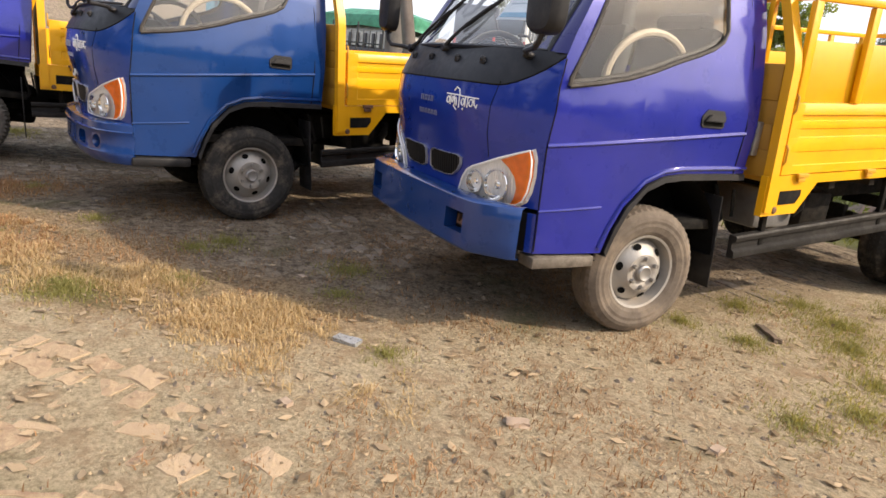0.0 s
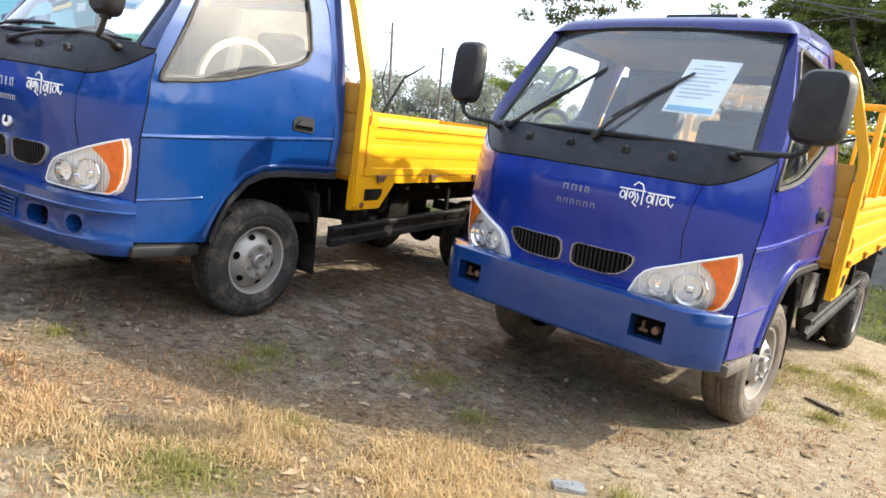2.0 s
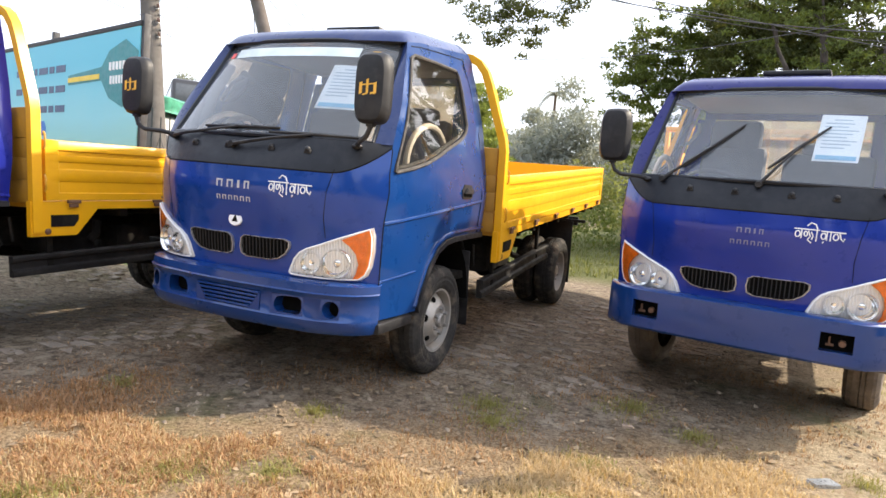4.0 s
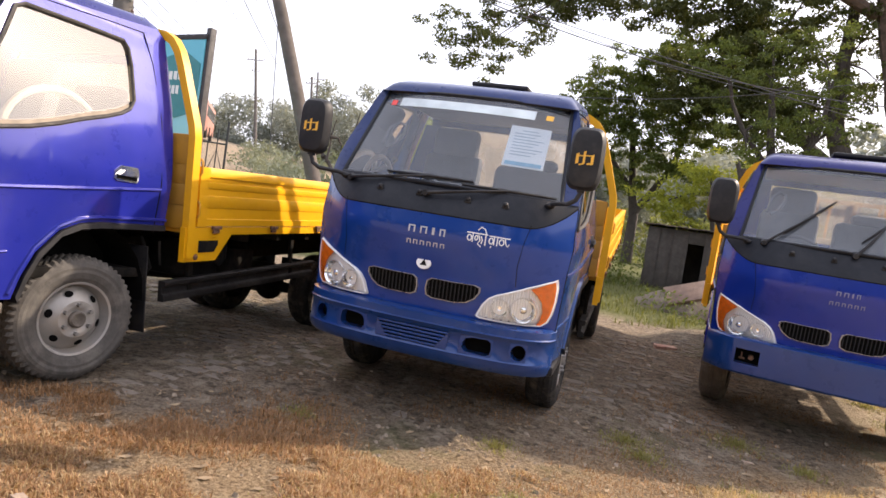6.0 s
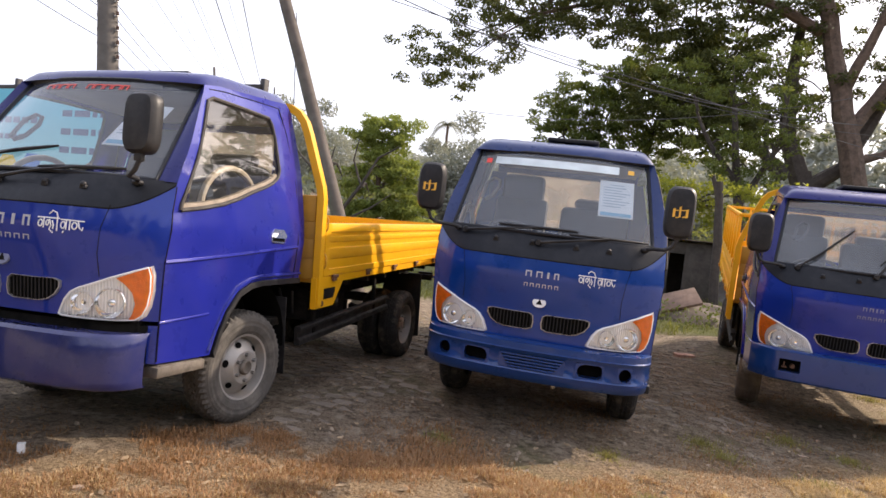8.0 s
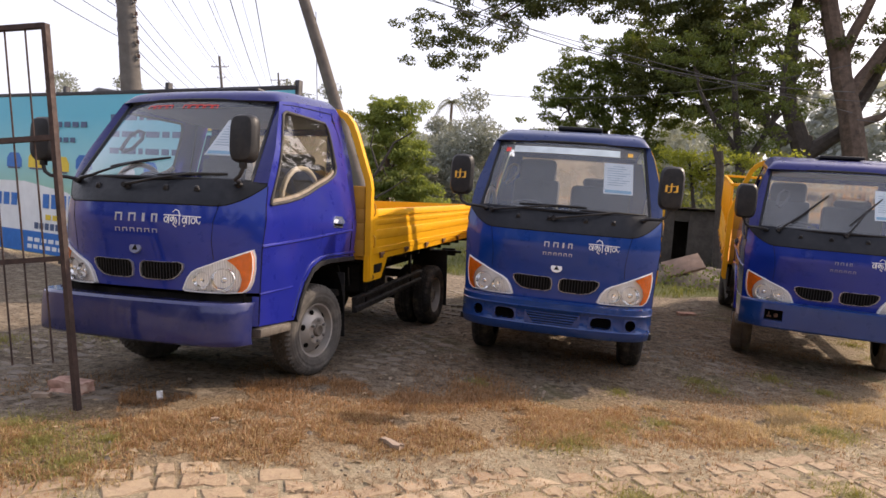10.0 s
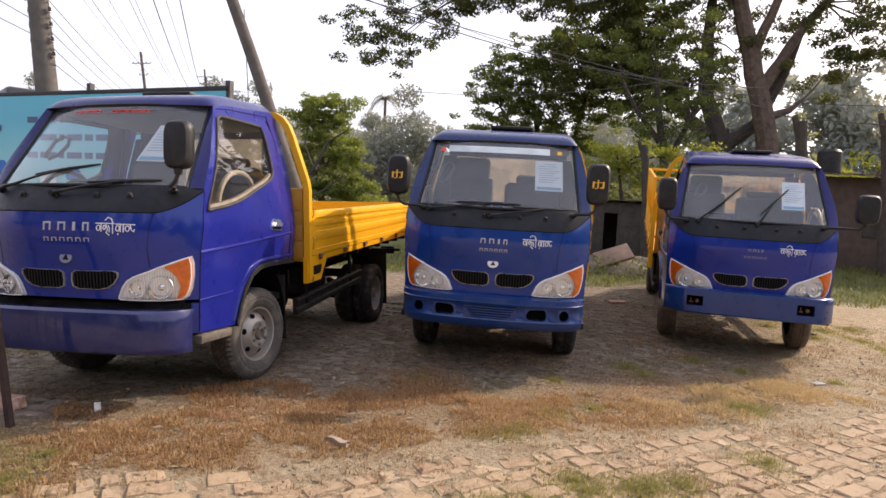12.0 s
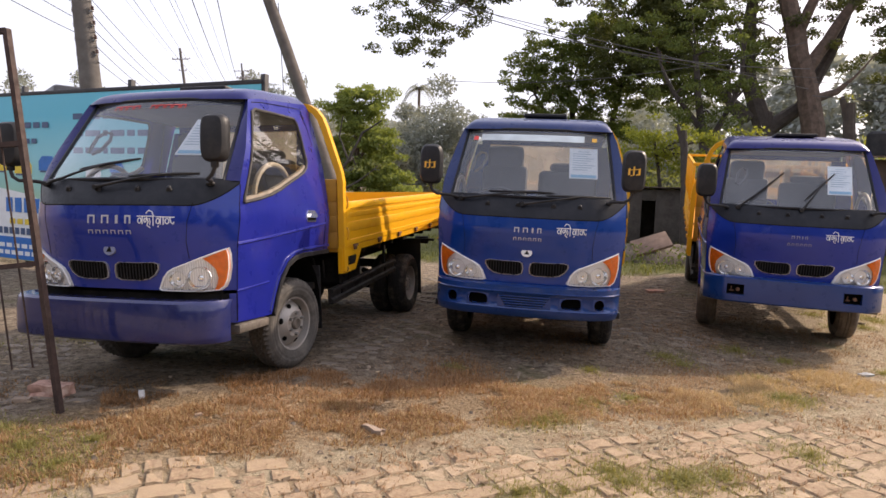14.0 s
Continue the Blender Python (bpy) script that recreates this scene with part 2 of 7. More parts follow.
def tube(bm, pts, r, n=8, caps=True, taper=None):
    """A round bar along a polyline; r may be one radius or one for each point."""
    pts = [Vector(p) for p in pts]
    rr = r if isinstance(r, (list, tuple)) else [r] * len(pts)
    side = None
    rings = []
    for i, p in enumerate(pts):
        d = (pts[min(i + 1, len(pts) - 1)] - pts[max(i - 1, 0)]).normalized()
        if side is None:
            side = d.orthogonal().normalized()
        side = (side - d * side.dot(d)).normalized()
        up = d.cross(side)
        rings.append([bm.verts.new(p + (side * math.cos(a) + up * math.sin(a)) * rr[i]) for a in [2 * math.pi * k / n for k in range(n)]])
    for a, b in zip(rings, rings[1:]):
        for k in range(n):
            bm.faces.new((a[k], a[(k + 1) % n], b[(k + 1) % n], b[k]))
    if caps:
        bm.faces.new(rings[0][::-1])
        bm.faces.new(rings[-1])
    return bm


def prism(bm, poly, make, depth0, depth1):
    """A flat outline with thickness: make(u, v, d) places its points."""
    a = [bm.verts.new(make(u, v, depth0)) for u, v in poly]
    b = [bm.verts.new(make(u, v, depth1)) for u, v in poly]
    bm.faces.new(a)
    bm.faces.new(b[::-1])
    n = len(poly)
    for i in range(n):
        bm.faces.new((a[i], b[i], b[(i + 1) % n], a[(i + 1) % n]))
    return bm


def lathe(bm, profile, n=40, axis="x"):
    """Turns (distance along the axis, radius) round the x axis."""
    rings = []
    for d, r in profile:
        rings.append([(d, r * math.cos(2 * math.pi * k / n), r * math.sin(2 * math.pi * k / n)) for k in range(n)])
    return sheet(bm, rings, closed=True)


def arc(c, r, a0, a1, n):
    return [(c[0] + r * math.cos(radians(a0 + (a1 - a0) * i / n)), c[1] + r * math.sin(radians(a0 + (a1 - a0) * i / n))) for i in range(n + 1)]


def lerp(v, xs, ys):
    return float(np.interp(v, xs, ys))

# ---------------------------------------------------------------- light truck
# Each truck's own frame: x to its left side, y to the rear, z up; y = 0 at the tips of its headlamps.
TRUCKS = {
    "violet_stake": (pose(2.520, 1.585, 0.004, 1.83, 0.78, -5.46)),
    "blue_flat": (pose(0.000, 0.000, 0.018, 1.17, 0.64, 3.30)),
    "violet_flat": (pose(-2.495, -1.918, 0.035, -2.01, -1.90, 0.43)),
}


def side_x(y, z):
    """Half width of the cab's side at a point of its side view."""
    w = lerp(z, (0.45, 0.7, 1.0, 1.2, 1.33, 1.5, 1.7, 2.0, 2.1, 2.2), (0.825, 0.832, 0.845, 0.858, 0.845, 0.818, 0.782, 0.700, 0.665, 0.650))
    return w - 0.045 * max(0.0, (0.55 - y) / 0.55) ** 2 * lerp(z, (1.3, 1.6), (1, 0))


EDGE_Z = (0.48, 1.03, 1.30, 1.43, 1.55, 2.06)
EDGE_Y = (0.084, 0.056, 0.074, 0.092, 0.137, 0.410)


def edge_y(z):
    return lerp(z, EDGE_Z, EDGE_Y)


def edge_x(z):
    return side_x(edge_y(z), z)


def mid_y(z):
    return lerp(z, (0.48, 0.72, 0.9, 1.05, 1.17, 1.3, 1.455, 2.06), (-0.10, -0.12, -0.14, -0.175, -0.198, -0.185, -0.10, 0.33))


def front_y(x, z, p=3.2):
    s = min(1.0, abs(x) / edge_x(z))
    return mid_y(z) + (edge_y(z) - mid_y(z)) * s ** p


def screen_x(z):
    return lerp(z, (1.455, 2.06), (0.712, 0.636))


def screen_y(x, z):
    e = lerp(z, (1.455, 2.06), (0.062, 0.452))
    return mid_y(z) + (e - mid_y(z)) * (abs(x) / screen_x(z)) ** 2.3


def hood_top(s):
    return 1.282 + 0.155 * max(0.0, (abs(s) - 0.70) / 0.30) ** 1.8


WINDOW = [(0.128, 1.312), (0.30, 1.342), (0.47, 1.380), (0.63, 1.430), (0.78, 1.488), (0.93, 1.538), (1.03, 1.578), (1.095, 1.620), (1.124, 1.675), (1.124, 1.88), (1.110, 1.985), (1.08, 2.024),
          (0.75, 2.012), (0.465, 1.996), (0.412, 1.968), (0.345, 1.81), (0.250, 1.60), (0.132, 1.345)]
FLANK = [(0.084, 0.50), (0.07, 0.80), (0.056, 1.03), (0.074, 1.30), (0.092, 1.43), (0.137, 1.55), (0.27, 1.80), (0.410, 2.06), (0.58, 2.095), (1.0, 2.145), (1.36, 2.19), (1.43, 2.14),
         (1.44, 1.5), (1.43, 0.945), (1.2, 0.940), (0.95, 0.932), (0.82, 0.918), (0.70, 0.868), (0.585, 0.745), (0.525, 0.62), (0.49, 0.50)]
HUB = Vector((0.62, 1.68))


def crossing(poly, a):
    """How far from HUB the outline lies in the direction a."""
    d = Vector((math.cos(a), math.sin(a)))
    best = 0.0
    for i in range(len(poly)):
        p, q = Vector(poly[i]) - HUB, Vector(poly[(i + 1) % len(poly)]) - HUB
        e = q - p
        den = d.x * e.y - d.y * e.x
        if abs(den) < 1e-9:
            continue
        t = (p.x * e.y - p.y * e.x) / den
        u = (p.x * d.y - p.y * d.x) / den
        if t > 0 and -1e-6 <= u <= 1 + 1e-6:
            best = max(best, t)
    return best


def annulus(bm, inner, outer, place, steps=9):
    angles = sorted({math.atan2(y - HUB.y, x - HUB.x) for x, y in inner + outer} | {-math.pi + 2 * math.pi * k / 96 for k in range(96)})
    keep = [angles[0]]
    for a in angles[1:]:
        if a - keep[-1] > 0.004:
            keep.append(a)
    rows = []
    for k in range(steps + 1):
        row = []
        for a in keep:
            r0, r1 = crossing(inner, a), crossing(outer, a)
            r = r0 + (r1 - r0) * k / steps
            row.append(place(HUB.x + r * math.cos(a), HUB.y + r * math.sin(a)))
        rows.append(row)
    sheet(bm, rows, closed=True)


def along(bm, pts, place, w, lift):
    """A raised half-round bead along a line on the flank."""
    tube(bm, [place(y, z, lift) for y, z in pts], w, 6)


def bar_letters(name, x0, z0, widths, h, gap, place, mat, parent, d=0.003):
    """A row of plain open frames the size of letters."""
    x = x0
    for w in widths:
        bm = bmesh.new()
        t = min(w * 0.5, h * 0.20)
        for u0, u1, v0, v1 in ((x, x + t, z0, z0 + h), (x + w - t, x + w, z0, z0 + h), (x + t, x + w - t, z0 + h - t, z0 + h)):
            if u1 - u0 > 0.001:
                prism(bm, [(u0, v0), (u1, v0), (u1, v1), (u0, v1)], place, 0.0, d)
        part(name, bm, mat, parent, "", 0)
        x += w + gap


def wheel(parent, x, y, z, side, tyre_mat, dual=False, turn=0.0, lug=0.007, hub_mat=STEEL):
    """A tyre on a steel disc wheel; side = +1 or -1 is the way its face looks."""
    hub = new("rear_wheel" if dual else "front_wheel")
    hub.parent = parent
    hub.matrix_basis = pose(x, y, z, 0, 0, turn) @ Matrix.Scale(side, 4, (1, 0, 0)) if side < 0 else pose(x, y, z, 0, 0, turn)
    R = 0.365
    offsets = (0.0, -0.235) if dual else (0.0,)
    for o in offsets:
        bm = bmesh.new()
        n = 112
        rings = []
        for d, r, deep, shift in ((-0.185, 0.225, 0, 0), (-0.195, 0.27, 0, 0), (-0.190, 0.325, 0, 0), (-0.176, R - 0.030, lug * 0.3, 0), (-0.165, R - 0.010, lug, 0), (-0.135, R - 0.001, lug, 0), (-0.110, R, lug, 1), (-0.100, R, lug, 1),
                                  (-0.096, R - 0.010, 0, 0), (-0.090, R, lug * 0.6, 2), (-0.070, R, lug * 0.6, 2), (-0.066, R - 0.010, 0, 0), (-0.062, R, lug, 1), (-0.050, R, lug, 1), (-0.025, R - 0.002, lug, 0), (-0.006, R - 0.012, lug, 0),
                                  (0.004, R - 0.030, lug * 0.3, 0), (0.014, 0.318, 0, 0), (0.019, 0.300, 0, 0), (0.016, 0.284, 0, 0), (0.018, 0.268, 0, 0), (0.010, 0.235, 0, 0), (-0.004, 0.212, 0, 0)):
            ring = []
            for q in range(n):
                t = 2 * math.pi * q / n
                rr = r - (deep if (q + shift) % 2 else 0.0)
                ring.append((o + d, rr * math.cos(t), rr * math.sin(t)))
            rings.append(ring)
        sheet(bm, rings, closed=True)
        part("tyre", bm, tyre_mat, hub, "", 12)
    bm = bmesh.new()
    if dual:
        lathe(bm, [(-0.02, 0.217), (-0.003, 0.213), (-0.010, 0.200), (-0.09, 0.194), (-0.12, 0.185), (-0.13, 0.12), (-0.115, 0.10), (-0.05, 0.09), (-0.03, 0.05), (-0.03, 0.0001)], 40)
    else:
        lathe(bm, [(-0.02, 0.217), (-0.001, 0.213), (-0.005, 0.200), (-0.055, 0.193), (-0.072, 0.184), (-0.045, 0.165), (-0.010, 0.125), (0.008, 0.105), (0.010, 0.075), (0.004, 0.066), (0.004, 0.0001)], 40)
    rim = part("rim", bm, RIM, hub)
    first = None
    for k in range(6):
        a = 2 * math.pi * k / 6 + 0.3
        if dual:
            c = Matrix.Rotation(a, 4, "X") @ Matrix.Translation((-0.1165, 0, 0.152))
        else:
            c = Matrix.Rotation(a, 4, "X") @ Matrix.Translation((-0.0235, 0, 0.148)) @ Matrix.Rotation(radians(-32), 4, "Y")
        if first is None:
            # a flat black disc on the closed rim stands for the hole
            bm = bmesh.new()
            bmesh.ops.create_circle(bm, cap_ends=True, radius=0.020, segments=12, matrix=Matrix.Rotation(math.pi / 2, 4, "Y") @ Matrix.Scale(1.25, 4, (0, 1, 0)))
            first = part("vent_hole", bm, HOLE, rim, "dark vent hole in the disc")
            first.matrix_basis = c
        else:
            share(first, c)
    d = -0.045 if dual else 0.006
    first = None
    for k in range(6):
        c = Matrix.Rotation(2 * math.pi * k / 6, 4, "X") @ Matrix.Translation((d + 0.010, 0, 0.082)) @ Matrix.Rotation(math.pi / 2, 4, "Y")
        if first is None:
            bm = bmesh.new()
            bmesh.ops.create_cone(bm, cap_ends=True, segments=6, radius1=0.015, radius2=0.012, depth=0.03)
            first = part("wheel_nut", bm, STEEL, rim)
            first.matrix_basis = c
        else:
            share(first, c)
    bm = bmesh.new()
    lathe(bm, [(d - 0.01, 0.050), (d + 0.016, 0.047), (d + 0.024, 0.038), (d + 0.020, 0.030), (d + 0.020, 0.0001)], 20)
    part("hub_cap", bm, hub_mat, rim)
    return hub


def headlamp(parent, s):
    """A lamp with two round reflectors, an amber corner and a clear cover; s = +1 or -1 is its side."""
    out = [(0.342, 0.728), (0.350, 0.748), (0.374, 0.805), (0.406, 0.846), (0.450, 0.873), (0.53, 0.905), (0.62, 0.945), (0.70, 0.979), (0.775, 1.012), (0.785, 0.965), (0.784, 0.88), (0.773, 0.80), (0.754, 0.748), (0.724, 0.722), (0.64, 0.715), (0.53, 0.714), (0.42, 0.716), (0.355, 0.719)]

    def on(u, v, d):
        return (s * u, front_y(u, v) - d, v)

    lamp = new("headlamp")
    lamp.parent = parent
    bm = bmesh.new()
    c = Vector((0.60, 0.815))
    ring = [[Vector(p) * (1 - f) + c * f for p in out] for f in (0, 0.06, 0.35, 0.7)]
    rows = [[on(p.x, p.y, h) for p in r] for r, h in zip(ring, (0.0, 0.006, 0.004, 0.003))]
    vs = sheet(bm, [[on(p.x, p.y, -0.03) for p in ring[0]]] + rows, closed=True)
    bm.faces.new(vs[-1])
    part("lamp_housing", bm, LAMP_GREY, lamp, "silvery ribbed lamp housing")
    bm = bmesh.new()
    edge = [on(p.x, p.y, 0.018) for p in ring[1]]
    tube(bm, edge + edge[:1], 0.0055, 5, caps=False)
    part("lamp_rim", bm, WHITE_VINYL, lamp, "pale rim round the lamp")
    for (u, v, r) in ((0.480, 0.798, 0.058), (0.612, 0.806, 0.080)):
        bm = bmesh.new()
        m = Matrix.Translation(on(u, v, 0.010)) @ Matrix.Rotation(s * radians(14), 4, "Z") @ Matrix.Rotation(-math.pi / 2, 4, "Z")
        lathe(bm, [(0.012, r), (0.016, r * 0.97), (0.006, r * 0.90), (-0.018, r * 0.6), (-0.026, r * 0.3), (-0.026, 0.0001)], 24)
        lathe(bm, [(-0.026, r * 0.28), (0.000, r * 0.26), (0.006, r * 0.15), (0.006, 0.0001)], 14)
        bmesh.ops.transform(bm, matrix=m, verts=bm.verts)
        part("reflector", bm, CHROME, lamp, "round chrome reflector")
    bm = bmesh.new()
    amber = [(0.640, 0.935), (0.70, 0.964), (0.766, 1.000), (0.776, 0.955), (0.775, 0.88), (0.764, 0.805), (0.745, 0.755), (0.716, 0.728), (0.692, 0.724), (0.708, 0.757), (0.718, 0.81), (0.706, 0.865), (0.676, 0.905)]
    prism(bm, amber, on, 0.004, 0.022)
    part("indicator", bm, LAMP_AMBER, lamp, "amber indicator at the outer corner")
    for k in range(6):
        bm = bmesh.new()
        bmesh.ops.create_icosphere(bm, subdivisions=1, radius=0.008, matrix=Matrix.Translation(on(0.41 + 0.044 * k, 0.730, 0.012)))
        part("lamp_stud", bm, CHROME, lamp)
    bm = bmesh.new()
    rows = [[on(p.x, p.y, h) for p in r] for r, h in zip(ring, (0.0, 0.020, 0.030, 0.032))]
    vs = sheet(bm, rows, closed=True)
    bm.faces.new(vs[-1])
    cover = part("lens_cover", bm, LENS, lamp, "clear curved lens cover")
    cover.visible_shadow = False
    return lamp


def mirror(parent, s, out=False, small=False):
    """A tall black mirror head on a bent arm; s = +1 or -1 is its side."""
    x0, x1, y = (0.735, 0.925, -0.17) if s > 0 else (0.775, 0.975, -0.10)
    half = 0.172
    if out and s > 0:
        x0, x1, half = 0.875, 1.080, 0.145
    if small:
        x0, x1, half = (0.705, 0.890, 0.150) if s > 0 else (x0, x1, 0.155)
    bm = bmesh.new()
    cx, cz = (x0 + x1) / 2, 1.645 if half < 0.147 else 1.705
    rows = []
    for yy, k in ((-0.045, 0.55), (-0.040, 0.82), (-0.018, 0.97), (0.0, 1.0), (0.03, 1.0), (0.035, 0.96)):
        loop = []
        for a in range(28):
            t = 2 * math.pi * a / 28
            ct, st = math.cos(t), math.sin(t)
            px = abs(ct) ** 0.5 * math.copysign(1, ct) * (x1 - x0) / 2 * k
            pz = abs(st) ** 0.5 * math.copysign(1, st) * half * (1 - (1 - k) * 0.6)
            loop.append((s * (cx + px), y + yy, cz + pz))
        rows.append(loop)
    vs = sheet(bm, rows, closed=True)
    bm.faces.new(vs[0][::-1])
    bm.faces.new(vs[-1])
    head = part("mirror", bm, BLACK, parent, "tall black wing mirror")
    bm = bmesh.new()
    block(bm, s * (cx - 0.075) if s > 0 else s * (cx + 0.075), s * (cx + 0.075) if s > 0 else s * (cx - 0.075), y + 0.034, y + 0.038, cz - half * 0.84, cz + half * 0.84, 0)
    part("mirror_glass", bm, CHROME, head)
    bm = bmesh.new()
    tube(bm, [(s * 0.655, -0.01, 1.435), (s * 0.70, -0.06, 1.445), (s * (cx - 0.06), y + 0.01, 1.45), (s * (cx - 0.02), y, 1.475), (s * cx, y, 1.52), (s * cx, y, 1.60)], 0.013, 8)
    block(bm, s * cx - 0.02, s * cx + 0.02, y - 0.015, y + 0.02, 1.52, 1.57, 0.004)
    bmesh.ops.create_icosphere(bm, subdivisions=2, radius=0.03, matrix=Matrix.Translation((s * 0.66, -0.01, 1.43)) @ Matrix.Scale(0.6, 4, (0, 0, 1)))
    part("mirror_arm", bm, BLACK, head)
    return head


def wiper(parent, pivot, b0, b1):
    """A cranked arm from its pivot on the cowl to the middle of a blade that lies along the glass from b0 to b1."""

    def on(x, z, d):
        if z < 1.455:
            return (x, front_y(x, z) - d, z)
        return (x, screen_y(min(abs(x), screen_x(z)), z) - d, z)

    w = new("wiper")
    w.parent = parent
    w["label"] = "black wiper arm and blade"
    n = 7
    mid = ((b0[0] + b1[0]) / 2, (b0[1] + b1[1]) / 2)
    bm = bmesh.new()
    pts = [(pivot[0] + (mid[0] - pivot[0]) * i / n, pivot[1] + (mid[1] - pivot[1]) * i / n) for i in range(n + 1)]
    tube(bm, [on(x, z, 0.022 + 0.016 * math.sin(math.pi * i / n)) for i, (x, z) in enumerate(pts)], [0.012, 0.011, 0.010, 0.009, 0.008, 0.007, 0.007, 0.007], 6)
    bmesh.ops.create_cone(bm, cap_ends=True, segments=10, radius1=0.026, radius2=0.018, depth=0.04, matrix=Matrix.Translation(on(pivot[0], pivot[1], 0.012)) @ Matrix.Rotation(math.pi / 2, 4, "X"))
    part("wiper_arm", bm, BLACK, w)
    bm = bmesh.new()
    q = [(b0[0] + (b1[0] - b0[0]) * i / n, b0[1] + (b1[1] - b0[1]) * i / n) for i in range(n + 1)]
    tube(bm, [on(x, z, 0.011) for x, z in q], [0.006, 0.009, 0.010, 0.011, 0.011, 0.010, 0.009, 0.006], 6)
    part("wiper_blade", bm, BLACK, w)


def grille(parent, s, frame_mat):
    """One of the two kidney-shaped openings with upright slats."""

    def on(u, v, d):
        return (s * u, front_y(u, v) - d, v)

    out = [(0.035, 0.80), (0.028, 0.84), (0.035, 0.885), (0.06, 0.902), (0.20, 0.902), (0.32, 0.906), (0.352, 0.895), (0.352, 0.865), (0.325, 0.825), (0.28, 0.796), (0.22, 0.785), (0.07, 0.785)]
    c = Vector((0.18, 0.845))
    g = new("grille")
    g.parent = parent
    ring = [[c + (Vector(p) - c) * Vector((1, 1)).x * f for p in out] for f in (1.035, 1.022, 0.985, 0.965)]
    bm = bmesh.new()
    sheet(bm, [[on(p.x, p.y, h) for p in r] for r, h in zip(ring, (-0.004, 0.014, 0.014, 0.0))], closed=True)
    part("grille_frame", bm, frame_mat, g, "thin silver frame")
    bm = bmesh.new()
    vs = sheet(bm, [[on(c.x + (p.x - c.x) * f, c.y + (p.y - c.y) * f, 0.0045) for p in ring[3]] for f in (1.0, 0.75, 0.5, 0.25)], closed=True)
    bm.faces.new(vs[-1])
    part("grille_backing", bm, HOLE, g)
    for k in range(13):
        u = 0.045 + k * 0.0235
        zs = [p for p in (crossing_z(ring[3], u)) if p]
        if len(zs) == 2:
            bm = bmesh.new()
            tube(bm, [on(u, zs[0], 0.008), on(u, (zs[0] + zs[1]) / 2, 0.008), on(u, zs[1], 0.008)], 0.0040, 5)
            part("slat", bm, BLACK, g)


def crossing_z(poly, u):
    z = []
    for i in range(len(poly)):
        p, q = poly[i], poly[(i + 1) % len(poly)]
        if (p.x - u) * (q.x - u) < 0:
            z.append(p.y + (q.y - p.y) * (u - p.x) / (q.x - p.x))
    return [min(z), max(z)] if len(z) >= 2 else []


def shaped_rim(bm, quad, outline, s):
    """Fills one cell of the bumper round a rounded opening, and gives the opening's rim."""
    a, b, c, d = [v.co for v in quad]
    x0, x1, z0, z1 = min(a.x, b.x), max(a.x, b.x), a.z, d.z

    def on(x, z):
        f, g = (x - a.x) / (b.x - a.x), (z - z0) / (z1 - z0)
        return a.lerp(b, f).lerp(d.lerp(c, f), g)

    pts = [(s * x, z) for x, z in outline]
    if s < 0:
        pts = pts[::-1]
    mx, mz = sum(p[0] for p in pts) / len(pts), sum(p[1] for p in pts) / len(pts)
    rim, edge = [], []
    for x, z in pts:
        dx, dz = x - mx, z - mz
        k = min([((x1 if dx > 0 else x0) - mx) / dx if abs(dx) > 1e-6 else 1e9, ((z1 if dz > 0 else z0) - mz) / dz if abs(dz) > 1e-6 else 1e9])
        rim.append(bm.verts.new(on(min(max(x, x0 + 0.003), x1 - 0.003), z)))
        edge.append(bm.verts.new(on(mx + dx * k, mz + dz * k)))
    n = len(pts)
    for i in range(n):
        bm.faces.new((edge[i], edge[(i + 1) % n], rim[(i + 1) % n], rim[i]))
    for v in quad:
        near = sorted(range(n), key=lambda i: (edge[i].co - v.co).length)
        i = near[0]
        j = min(((i + 1) % n, (i - 1) % n), key=lambda q: (edge[q].co - v.co).length)
        bm.faces.new((edge[i], edge[j], v))
    return rim


